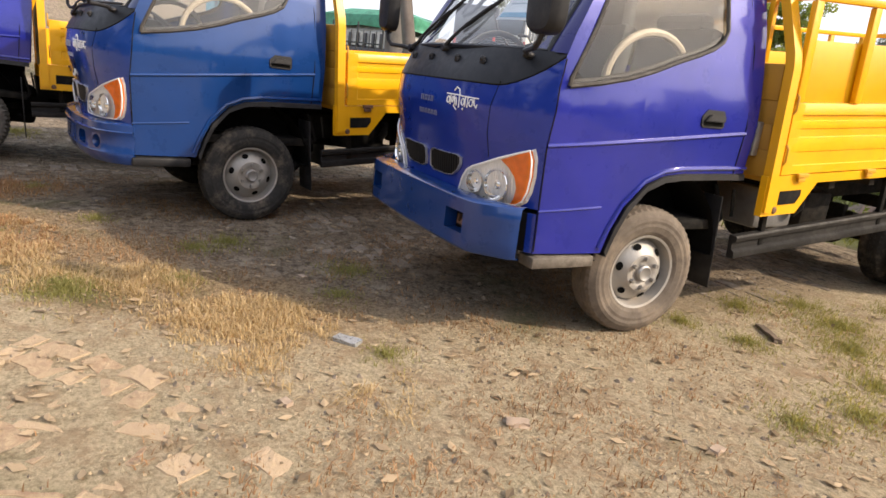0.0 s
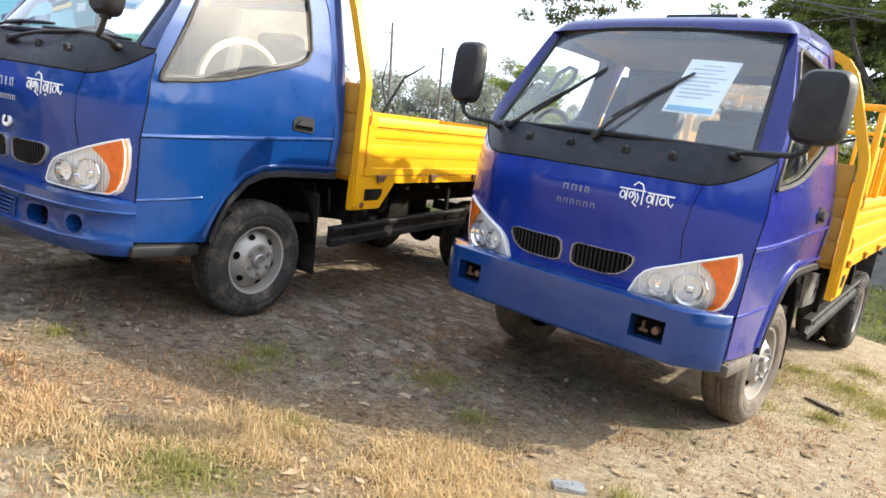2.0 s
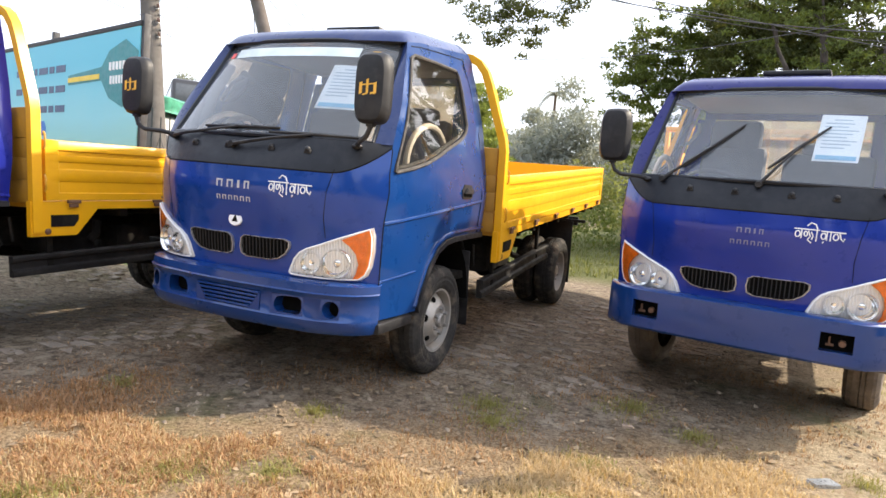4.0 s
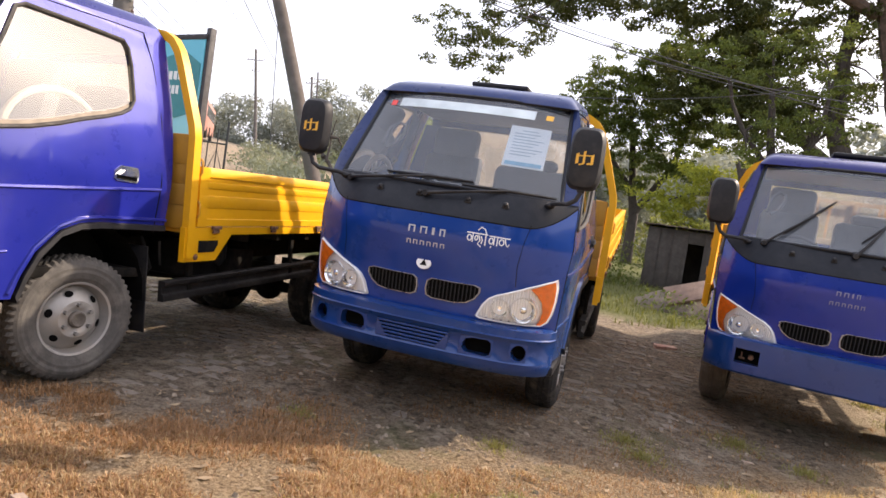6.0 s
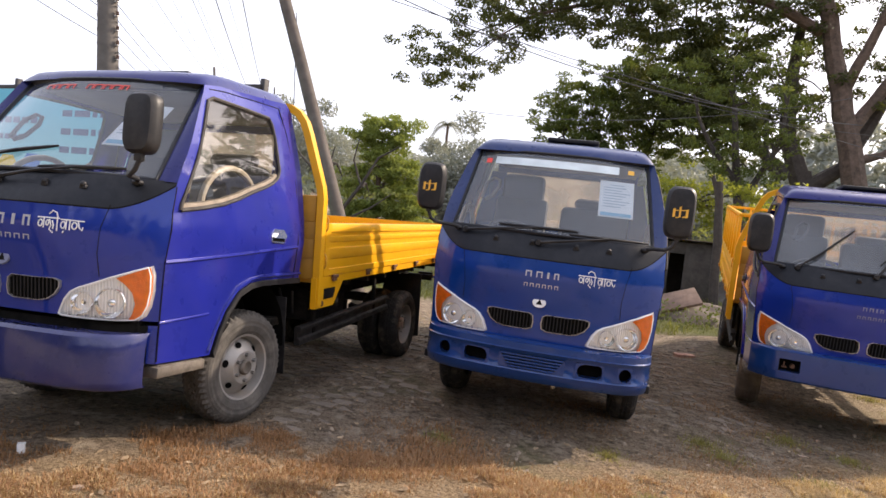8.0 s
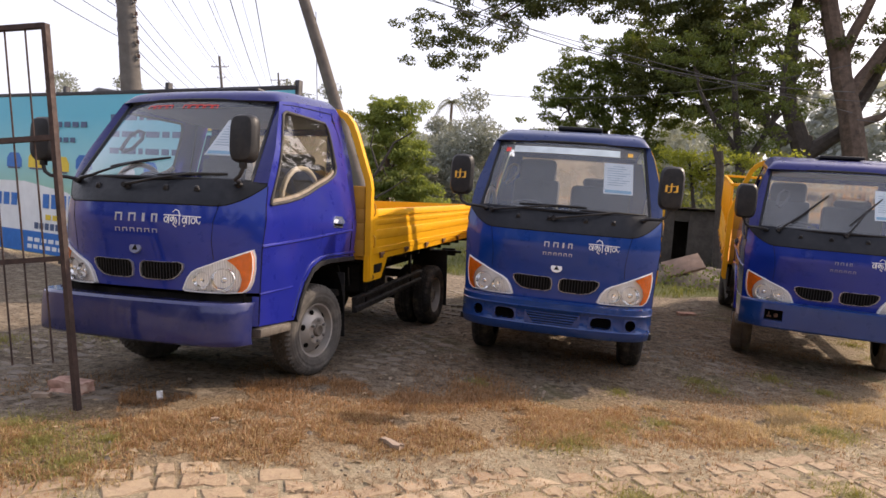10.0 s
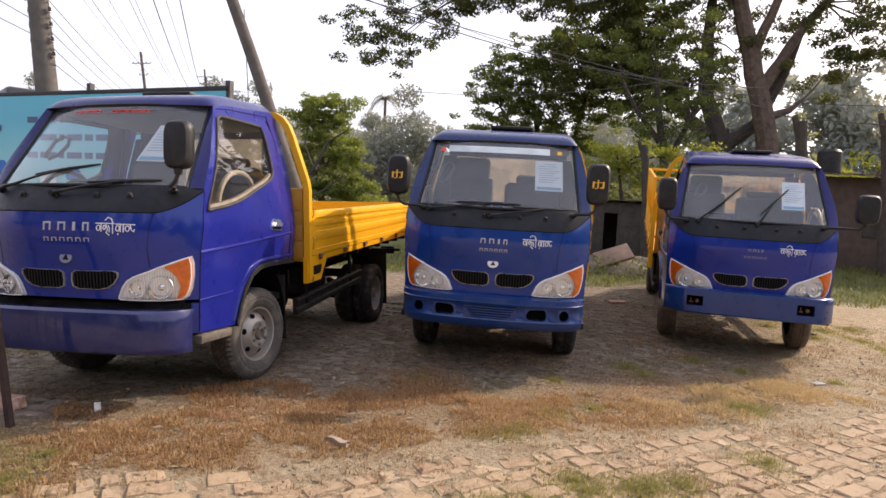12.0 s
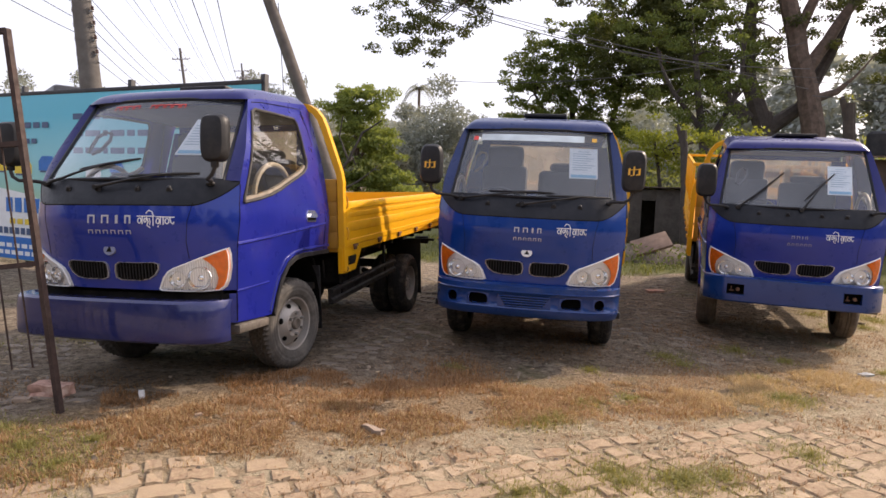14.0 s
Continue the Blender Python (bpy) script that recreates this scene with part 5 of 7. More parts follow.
# the open ground beyond the stake-bodied truck is sandy
east = k.math("ADD", k.math("MULTIPLY", k.math("SUBTRACT", k.math("SUBTRACT", pos.outputs[0], k.math("MULTIPLY", pos.outputs[1], 0.10)), 2.1), 0.5), k.math("MULTIPLY", wob, 0.3))
col = k.mix(k.ramp(east, [(0.2, (0, 0, 0)), (0.5, (1, 1, 1))]), col, sand)
patches = k.ramp(k.noise(0.75, 6, 0.65), [(0.56, (0, 0, 0)), (0.66, (0.55, 0.55, 0.55))])
col = k.mix(patches, col, green)
bank = k.math("ADD", k.math("MULTIPLY", k.math("SUBTRACT", pos.outputs[1], 6.6), 0.4), k.math("MULTIPLY", wob, 0.3))
bank = k.math("MINIMUM", bank, k.math("MULTIPLY", k.math("ADD", pos.outputs[0], 8.0), 0.5))
col = k.mix(k.ramp(bank, [(0.2, (0, 0, 0)), (0.6, (1, 1, 1))]), col, green)
k.set(color=col, rough=0.95)
k.b.inputs["Specular IOR Level"].default_value = 0.15
k.bump(k.math("ADD", fine, k.math("ADD", k.math("MULTIPLY", mid, 1.5), k.math("MULTIPLY", coarse, 1.2))), 1.0, 0.05)
ground = part("ground", bm, k.m, None, "", 60)
tagged(ground, "dry sandy yard with grassy patches and trodden earth", "ground", kind="structure")

# ---------------------------------------------------------------- dry grass, tufts, litter
rng = random.Random(5)
STRAW = leafy("dry_grass", (0.18, 0.118, 0.058), (0.53, 0.405, 0.230), 0.3)
RED_STRAW = leafy("dry_red_grass", (0.065, 0.031, 0.015), (0.39, 0.232, 0.118), 0.25)
GREEN_DEEP = leafy("rank_grass", (0.040, 0.055, 0.016), (0.15, 0.165, 0.050), 0.35)
GREEN = leafy("green_grass", (0.095, 0.100, 0.030), (0.28, 0.265, 0.095), 0.4)


def blades(name, spots, mat, label, tall, wide=0.004):
    verts, faces = [], []
    for x, y, s in spots:
        z = ground_z(x, y) - 0.004
        a, lean = rng.uniform(0, 2 * math.pi), rng.uniform(0.2, 1.5)
        h = tall * s * rng.uniform(0.5, 1.2)
        dx, dy = math.cos(a), math.sin(a)
        w = wide * rng.uniform(0.7, 1.5)
        i = len(verts)
        verts += [(x - dy * w, y + dx * w, z), (x + dy * w, y - dx * w, z), (x + dx * h * lean * 0.4 + dy * w * 0.7, y + dy * h * lean * 0.4 - dx * w * 0.7, z + h * (0.6 - 0.15 * lean)),
                  (x + dx * h * lean * 0.4 - dy * w * 0.7, y + dy * h * lean * 0.4 + dx * w * 0.7, z + h * (0.6 - 0.15 * lean)), (x + dx * h * lean, y + dy * h * lean, z + h * (1 - 0.55 * min(1.3, lean)))]
        faces += [(i, i + 1, i + 2, i + 3), (i + 3, i + 2, i + 4)]
    me = bpy.data.meshes.new(name)
    me.from_pydata(verts, [], faces)
    me.materials.append(mat)
    me.shade_smooth()
    return tagged(new(name, me), label, "grass", kind="stuff")


def strip_shift(u):
    return -min(0.62, max(0.0, 0.22 * (u + 1.2)))


def strip_spots(n, u0, u1, n0, n1, cut, scale=0.8, seed=0.0, bend=1.0):
    out = []
    while len(out) < n:
        u, v = rng.uniform(u0, u1), rng.uniform(n0, n1)
        p = U * u + N * (v + bend * strip_shift(u))
        d = noise.noise((p.x * scale, p.y * scale, seed)) + 0.6 * noise.noise((p.x * 3, p.y * 3, seed + 9)) + 0.5 * noise.noise((p.x * 9, p.y * 9, seed + 5))
        if d < cut + rng.uniform(-0.32, 0.32):
            continue
        edge = min(1.0, (v - n0) / 0.3, (n1 - v) / 0.25, (u1 - u) / 0.9)
        if rng.random() < edge:
            out.append((p.x, p.y, 0.5 + 0.7 * min(1, max(0, d + 0.5))))
    return out


blades("dry_grass", strip_spots(33000, -4.6, 0.9, -1.32, -0.36, 0.02, 1.7, 2.0), RED_STRAW, "dry reddish-brown grass strip along the path", 0.055, 0.0023)
blades("straw_grass", strip_spots(30000, -4.6, 3.4, -1.36, -0.36, 0.10, 1.7, 2.0), STRAW, "dry straw-coloured grass strip along the path", 0.056, 0.0020)
blades("trodden_grass", strip_spots(9000, -3.3, -0.3, -0.66, 0.34, 0.10, 1.3, 6.0, 0.0), RED_STRAW, "trodden brown grass before the violet truck", 0.055, 0.0022)
blades("sparse_dry_grass", strip_spots(24000, -4.5, 6.5, -2.9, 0.9, 0.10, 1.1, 4.0, 0.0), RED_STRAW, "sparse dry grass on the yard", 0.040, 0.0022)


def tuft_spots(centres, per):
    out = []
    for cx, cy, r in centres:
        for _ in range(int(per * r * r * 30)):
            a, d = rng.uniform(0, 2 * math.pi), abs(rng.gauss(0, 0.5)) * r
            out.append((cx + d * math.cos(a), cy + d * math.sin(a), 1.0 - min(0.6, d / r * 0.4)))
    return out


TUFTS = [(-2.31, -2.92, 0.45), (-1.96, -3.05, 0.4), (-2.6, -2.8, 0.35), (0.40, -1.36, 0.28), (0.18, -1.50, 0.28), (2.04, -0.36, 0.34), (1.13, -2.08, 0.36), (0.75, -2.09, 0.36), (1.29, 0.65, 0.3), (3.83, 3.86, 0.5), (3.5, 4.0, 0.35), (3.34, 3.5, 0.3), (3.38, 2.83, 0.22), (4.49, 2.74, 0.4), (0.32, -1.44, 0.3), (2.03, -0.31, 0.3), (0.81, -2.22, 0.35), (1.34, -2.0, 0.35), (0.53, -2.41, 0.3), (4.05, 3.55, 0.45), (4.35, 3.2, 0.35), (3.75, 2.95, 0.3), (4.6, 4.1, 0.4), (3.9, 4.6, 0.4), (4.4, 2.3, 0.3), (2.1, -0.35, 0.28), (2.0, 1.25, 0.3), (2.4, 1.0, 0.22), (1.4, 0.4, 0.25), (0.6, -0.1, 0.2),
         (0.55, -1.0, 0.35), (0.9, -0.75, 0.25), (2.0, 0.2, 0.25), (-2.5, -3.0, 0.4), (-2.0, -2.75, 0.2), (1.1, -2.1, 0.3), (0.3, -2.5, 0.3), (1.9, -1.5, 0.35), (-0.5, -0.45, 0.2), (5.6, 2.2, 0.4), (5.2, 3.4, 0.5),
         (-4.2, -0.6, 0.5), (-4.6, -1.4, 0.4), (3.2, 0.9, 0.2)]
blades("green_grass", tuft_spots(TUFTS, 190), GREEN, "scattered low green grass tufts", 0.060, 0.0022)
bankspots = []
while len(bankspots) < 16000:
    x, y = rng.uniform(-8, 14), rng.uniform(6.8, 13.5)
    if noise.noise((x * 0.6, y * 0.6, 5)) + (y - 7.6) * 0.5 > 0:
        bankspots.append((x, y, rng.uniform(0.7, 1.5)))
blades("bank_grass", bankspots, GREEN_DEEP, "rank green grass on the bank behind the yard", 0.16, 0.009)

LEAFLITTER = leafy("dead_leaf", (0.030, 0.019, 0.011), (0.40, 0.30, 0.19), 0.1)
verts, faces = [], []
for _ in range(15000):
    x, y = rng.uniform(-4.5, 6), rng.uniform(-4, 5)
    z = ground_z(x, y) + 0.006
    a, s = rng.uniform(0, 6.28), rng.uniform(0.006, 0.012) if rng.random() < 0.75 else rng.uniform(0.012, 0.030)
    i = len(verts)
    verts += [(x + s * math.cos(a + q) * f, y + s * math.sin(a + q) * f, z + rng.uniform(0, 0.008)) for q, f in ((0, 1.4), (1.57, 0.6), (3.14, 1.2), (4.71, 0.6))]
    faces.append((i, i + 1, i + 2, i + 3))
me = bpy.data.meshes.new("leaf_litter")
me.from_pydata(verts, [], faces)
me.materials.append(LEAFLITTER)
tagged(new("leaf_litter", me), "small dead leaves and chips on the ground", "litter", kind="stuff")

# grit and small clods
verts, faces = [], []
for _ in range(11000):
    x, y = rng.uniform(-4.5, 6.5), rng.uniform(-4.5, 4.5)
    if noise.noise((x * 0.9, y * 0.9, 17)) < rng.uniform(-0.5, 0.3):
        continue
    s = rng.uniform(0.004, 0.010) if rng.random() < 0.85 else rng.uniform(0.01, 0.022)
    z = ground_z(x, y) + s * 0.2
    i = len(verts)
    for q in range(5):
        a = 2 * math.pi * q / 5 + rng.uniform(-0.3, 0.3)
        verts.append((x + s * math.cos(a) * rng.uniform(0.8, 1.5), y + s * math.sin(a), z - s * 0.6))
    verts += [(x - s * 0.4, y, z + s * 0.6), (x + s * 0.5, y + s * 0.1, z + s * 0.5)]
    faces += [(i, i + 1, i + 6), (i + 1, i + 2, i + 5, i + 6), (i + 2, i + 3, i + 5), (i + 3, i + 4, i + 5), (i + 4, i, i + 6, i + 5)]
me = bpy.data.meshes.new("grit")
me.from_pydata(verts, [], faces)
me.materials.append(leafy("grit_stone", (0.09, 0.07, 0.05), (0.30, 0.235, 0.17), 0.0))
tagged(new("grit", me), "grit and small clods strewn on the ground", "grit", kind="stuff")


def mound(name, x, y, rx, ry, h, mat, label, category, seed):
    """A low uneven heap of earth or rubble with a ragged foot."""
    bm = bmesh.new()
    rows = []
    for j in range(15):
        row = []
        for i in range(29):
            r, a = j / 14, 2 * math.pi * i / 28
            reach = 1 + 0.25 * noise.noise((math.cos(a) * 1.5, math.sin(a) * 1.5, seed))
            px, py = rx * r * reach * math.cos(a), ry * r * reach * math.sin(a)
            lift = h * (1 - r * r) ** 1.3 * (1 + 0.5 * noise.noise((px * 2, py * 2, seed))) + 0.10 * h * noise.noise((px * 9, py * 9, seed + 4)) * (1 - r)
            row.append((px, py, ground_z(x + px, y + py) - ground_z(x, y) + lift - 0.05 * r))
        rows.append(row)
    sheet(bm, rows)
    ob = part(name, bm, mat, None, "", 40)
    ob.matrix_basis = pose(x, y, ground_z(x, y))
    return tagged(ob, label, category)


def lump(name, x, y, sx, sy, sz, mat, label, category, turn=0.0, seed=1, sink=0.3):
    """A broken brick, stone or crumpled scrap lying on the ground."""
    bm = bmesh.new()
    bmesh.ops.create_cube(bm, size=1)
    bmesh.ops.subdivide_edges(bm, edges=list(bm.edges), cuts=3, use_grid_fill=True)
    for v in bm.verts:
        c = v.co.copy()
        v.co = Vector((c.x * sx, c.y * sy, c.z * sz)) + Vector((noise.noise(c * 2 + Vector((seed, 0, 0))), noise.noise(c * 2 + Vector((0, seed, 0))), noise.noise(c * 2 + Vector((0, 0, seed))))) * min(sx, sy, sz) * 0.35
    ob = part(name, bm, mat, None, "", 50)
    ob.matrix_basis = pose(x, y, ground_z(x, y) + sz * (0.5 - sink), 0, 0, turn)
    return tagged(ob, label, category)


FOIL = plain("silver_foil", (0.42, 0.44, 0.46), 0.3, 0.6, 0.2, 30, 0.3, 50)
BRICK = plain("worn_brick", (0.50, 0.30, 0.23), 0.9, 0, 0.3, 20, 0.3, 60, dirt=(0.52, 0.44, 0.36))
STONE = plain("pale_stone", (0.30, 0.225, 0.165), 0.9, 0, 0.2, 20, 0.3, 60)
lump("foil_wrapper", 3.00, 0.78, 0.13, 0.07, 0.02, FOIL, "crumpled silver foil wrapper on the ground", "litter", 35, 3, 0.1)
lump("stone_chip", 2.04, 0.91, 0.06, 0.035, 0.012, STONE, "small pale chip on the ground", "stone", 20, 5, 0.1)
lump("broken_brick", -0.65, -2.02, 0.16, 0.045, 0.05, STONE, "pale broken piece of brick in dry grass", "brick", -20, 7, 0.2)
lump("brick", -2.90, -2.16, 0.25, 0.115, 0.085, BRICK, "worn brick lying at the gate's foot", "brick", 8, 9, 0.1)
lump("stone_chip", -2.96, -2.33, 0.10, 0.06, 0.03, STONE, "grey flat stone beside the brick", "stone", 30, 11, 0.2)
lump("paper_scrap", -2.28, -2.05, 0.035, 0.02, 0.06, WHITE_VINYL, "small torn white paper scrap", "litter", 40, 13, 0.1)
lump("stone_chip", 3.94, 1.08, 0.09, 0.05, 0.025, STONE, "pale pinkish stone chip on the sand", "stone", 60, 15, 0.2)
lump("broken_plank", 3.72, 3.22, 0.26, 0.05, 0.03, plain("rotten_wood", (0.11, 0.08, 0.055), 0.9, 0, 0.3, 20, 0.3, 60), "dark broken plank piece in the grass", "plank", -35, 17, 0.3)
lump("broken_brick", 1.46, 4.39, 0.25, 0.12, 0.05, BRICK, "flat brick lying behind the blue truck", "brick", 15, 19, 0.2)
for (x, y, s, q) in ((-1.7, -2.25, 0.03, 1), (1.2, -0.6, 0.03, 2), (2.6, 0.6, 0.025, 4), (3.5, 0.3, 0.035, 5), (4.4, 1.7, 0.04, 7)):
    lump("stone_chip", x, y, s * 1.5, s, s * 0.6, STONE, "small pale stone chip on the ground", "stone", q * 40, q + 30, 0.25)

# ---------------------------------------------------------------- big trees and far woods
BARK = plain("tree_bark", (0.100, 0.070, 0.053), 0.95, 0, 0.45, 6, 1.0, 16)
BARK_DARK = plain("dark_bark", (0.048, 0.039, 0.033), 0.95, 0, 0.35, 5, 0.8, 22)
LEAF = leafy("tree_leaf", (0.020, 0.029, 0.011), (0.078, 0.092, 0.027), 0.34)
LEAF_GREEN = leafy("green_leaf", (0.065, 0.105, 0.028), (0.20, 0.245, 0.065), 0.45)
LEAF_DEEP = leafy("deep_leaf", (0.028, 0.048, 0.015), (0.115, 0.150, 0.038), 0.42)
LEAF_MID = leafy("sunlit_leaf", (0.03, 0.055, 0.015), (0.11, 0.14, 0.035), 0.4)
LEAF_BRIGHT = leafy("young_leaf", (0.07, 0.11, 0.015), (0.24, 0.27, 0.05), 0.55)
# Distance haze is mixed into these far and hill leaf colours.
LEAF_FAR_HAZED = leafy("far_leaf_hazed", (0.190, 0.212, 0.198), (0.245, 0.268, 0.245), 0.28)
# Verge leaves, greyed in colour to look hazy.
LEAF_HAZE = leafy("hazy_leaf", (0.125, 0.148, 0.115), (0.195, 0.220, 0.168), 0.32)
LEAF_SOFT = leafy("bush_leaf", (0.060, 0.085, 0.030), (0.160, 0.185, 0.070), 0.4)
LEAF_HILL_HAZED = leafy("hill_leaf_hazed", (0.235, 0.260, 0.255), (0.30, 0.325, 0.315), 0.3)


def leaf_cloud(name, clumps, mat, parent, per, size, seed, flat=0.48):
    """Many small leaves gathered in uneven clumps: (x, y, z, radius)."""
    r = np.random.default_rng(seed)
    verts = []
    for cx, cy, cz, rad in clumps:
        n = int(per * rad * rad)
        d = r.normal(size=(n, 3))
        d /= np.linalg.norm(d, axis=1)[:, None] + 1e-9
        p = d * (rad * r.random(n) ** 0.45)[:, None] * (1, 1, flat) + (cx, cy, cz)
        a = r.normal(size=(n, 3))
        a /= np.linalg.norm(a, axis=1)[:, None]
        b = np.cross(a, r.normal(size=(n, 3)))
        b /= np.linalg.norm(b, axis=1)[:, None]
        k = (size * (0.6 + 0.8 * r.random(n)))[:, None]
        verts.append(np.stack([p - a * k, p + b * k * 0.42, p + a * k, p - b * k * 0.42], axis=1).reshape(-1, 3))
    verts = np.concatenate(verts)
    faces = np.arange(len(verts)).reshape(-1, 4).tolist()
    verts = verts.tolist()
    me = bpy.data.meshes.new(name)
    me.from_pydata(verts, [], faces)
    me.materials.append(mat)
    ob = new(name, me)
    ob.parent = parent
    return ob


def limb(bm, pts, r0, r1):
    pts = [Vector(p) for p in pts]
    out = []
    for a, b in zip(pts, pts[1:]):
        for k in range(4):
            out.append(a.lerp(b, k / 4))
    out.append(pts[-1])
    n = len(out)
    out = [p + Vector((noise.noise(p * 0.9), noise.noise(p * 0.9 + Vector((9, 0, 0))), 0)) * 0.10 * min(1, i / 3) for i, p in enumerate(out)]
    tube(bm, out, [r0 + (r1 - r0) * i / (n - 1) for i in range(n)], 9)


def spread(rg, pts, r, n, jitter):
    """Clump centres scattered round the ends of twigs."""
    return [(p[0] + rg.gauss(0, jitter), p[1] + rg.gauss(0, jitter), p[2] + rg.gauss(0, jitter * 0.6), r * rg.uniform(0.6, 1.25)) for p in pts for _ in range(n)]


def make_tree(label, limbs, tips, mat, leaf, rad, per_tip, jitter, density, size, seed):
    """limbs: (points, radius at foot, radius at end); tips: points that carry foliage."""
    tree = new("tree")
    tagged(tree, label, "tree")
    rg = random.Random(seed)
    base = Vector(limbs[0][0][0])
    for i, (pts, r0, r1) in enumerate(limbs):
        bm = bmesh.new()
        limb(bm, [Vector(p) - base for p in pts], r0, r1)
        part("trunk" if i == 0 else "limb", bm, mat, tree)
    for p in tips:
        bm = bmesh.new()
        best = min((Vector(q) for pts, _, _ in limbs for q in pts[1:]), key=lambda q: (q - Vector(p)).length)
        mid = best.lerp(Vector(p), 0.5) + Vector((0, 0, 0.15))
        limb(bm, [best - base, mid - base, Vector(p) - base], 0.045, 0.012)
        part("twig", bm, mat, tree)
    leaf_cloud("crown", [(x - base.x, y - base.y, z - base.z, r) for x, y, z, r in spread(rg, tips, rad, per_tip, jitter)], leaf, tree, density, size, seed)
    tree.matrix_basis = pose(base.x, base.y, base.z)
    return tree

make_tree("large old tree with a bare leaning trunk behind the yard",
          [([(8.52, 20.90, -0.00), (8.09, 20.90, 4.40), (7.42, 20.90, 7.12), (6.76, 20.90, 9.68), (5.88, 21.06, 12.88), (5.24, 21.22, 15.12)], 0.464, 0.192),
           ([(7.56, 20.90, 6.32), (8.60, 21.22, 8.08), (9.88, 21.54, 10.00), (11.48, 21.38, 11.60)], 0.256, 0.096),
           ([(7.16, 20.90, 7.44), (7.96, 20.58, 10.00), (8.60, 20.26, 12.24)], 0.224, 0.080),
           ([(6.36, 20.90, 10.00), (4.44, 20.58, 10.96), (1.88, 20.26, 11.28), (-1.00, 20.26, 10.96), (-3.88, 20.42, 10.32)], 0.208, 0.064),
           ([(7.88, 20.90, 5.44), (8.76, 20.90, 5.76), (9.24, 20.90, 6.24)], 0.192, 0.048)],
          [(11.64, 21.38, 9.68), (13.40, 21.86, 9.04), (10.84, 20.90, 11.28), (13.72, 21.22, 10.96), (9.24, 20.90, 12.56), (7.64, 20.90, 12.88), (5.72, 20.90, 13.20), (3.80, 20.74, 11.76), (1.88, 20.42, 11.76), (-0.04, 20.26, 11.12), (-1.96, 20.26, 10.64), (-3.56, 20.42, 10.16),
           (-3.86, 20.58, 10.16), (-5.30, 20.74, 9.68), (-6.42, 20.90, 8.72), (-7.54, 20.90, 8.08), (-8.18, 20.90, 9.04), (14.36, 21.70, 7.76), (0.92, 20.58, 10.32), (2.84, 20.58, 10.64), (11.16, 20.90, 7.92), (-1.32, 20.42, 10.16), (0.28, 20.26, 9.68), (2.20, 20.42, 9.68), (4.44, 20.58, 10.32), (6.36, 20.74, 11.28), (0.44, 20.90, 9.84), (2.36, 20.90, 9.20), (3.32, 21.06, 8.56), (-6.10, 20.74, 10.64), (-4.50, 20.58, 11.12), (-2.90, 20.58, 11.28), (-2.60, 20.42, 11.28), (-1.00, 20.26, 11.60), (5.08, 20.90, 10.64), (10.68, 21.22, 7.60), (12.28, 20.90, 8.24), (0.44, 20.42, 11.76), (2.52, 20.42, 12.08), (4.12, 20.74, 12.24), (6.68, 20.90, 12.40), (8.28, 20.90, 11.76), (9.88, 21.22, 11.12), (11.48, 21.22, 10.48), (9.08, 20.58, 10.64)],
          BARK, LEAF, 0.43, 17, 0.77, 527, 0.080, 21)
make_tree("dark forked tree beside the large old tree",
          [([(7.00, 21.86, -0.00), (6.76, 21.86, 3.76), (6.57, 21.86, 5.12)], 0.528, 0.272),
           ([(6.60, 21.86, 4.56), (5.88, 21.86, 6.32), (5.80, 21.86, 8.72), (5.88, 21.86, 10.96)], 0.384, 0.160),
           ([(6.68, 21.86, 4.40), (7.80, 21.70, 5.36), (8.60, 21.54, 7.12), (9.24, 21.38, 9.36)], 0.320, 0.128),
           ([(6.12, 21.86, 4.88), (5.08, 22.02, 5.84), (3.96, 22.02, 7.44), (3.16, 22.02, 8.56)], 0.240, 0.096),
           ([(5.88, 21.86, 4.72), (5.32, 21.86, 5.36), (5.08, 21.86, 6.96)], 0.160, 0.080)],
          [(3.16, 21.86, 8.56), (4.28, 21.70, 7.44), (3.16, 21.54, 6.96), (2.68, 21.70, 9.52), (3.80, 21.86, 9.68), (4.12, 22.02, 7.12), (2.52, 22.02, 6.96), (9.24, 21.70, 9.04), 
           (4.76, 22.02, 8.08), (3.48, 21.70, 7.76), (2.20, 21.70, 7.28), (2.68, 21.54, 6.32), (3.80, 21.70, 6.16), (0.76, 21.86, 8.08), (1.56, 21.86, 8.88), (0.28, 22.02, 7.12), (5.08, 21.86, 9.04), (4.60, 22.02, 6.64), (1.24, 21.86, 6.48), (6.52, 21.86, 9.68), (7.16, 22.02, 7.92), (1.88, 21.86, 8.08)],
          BARK_DARK, LEAF, 0.43, 15, 0.77, 527, 0.080, 22)
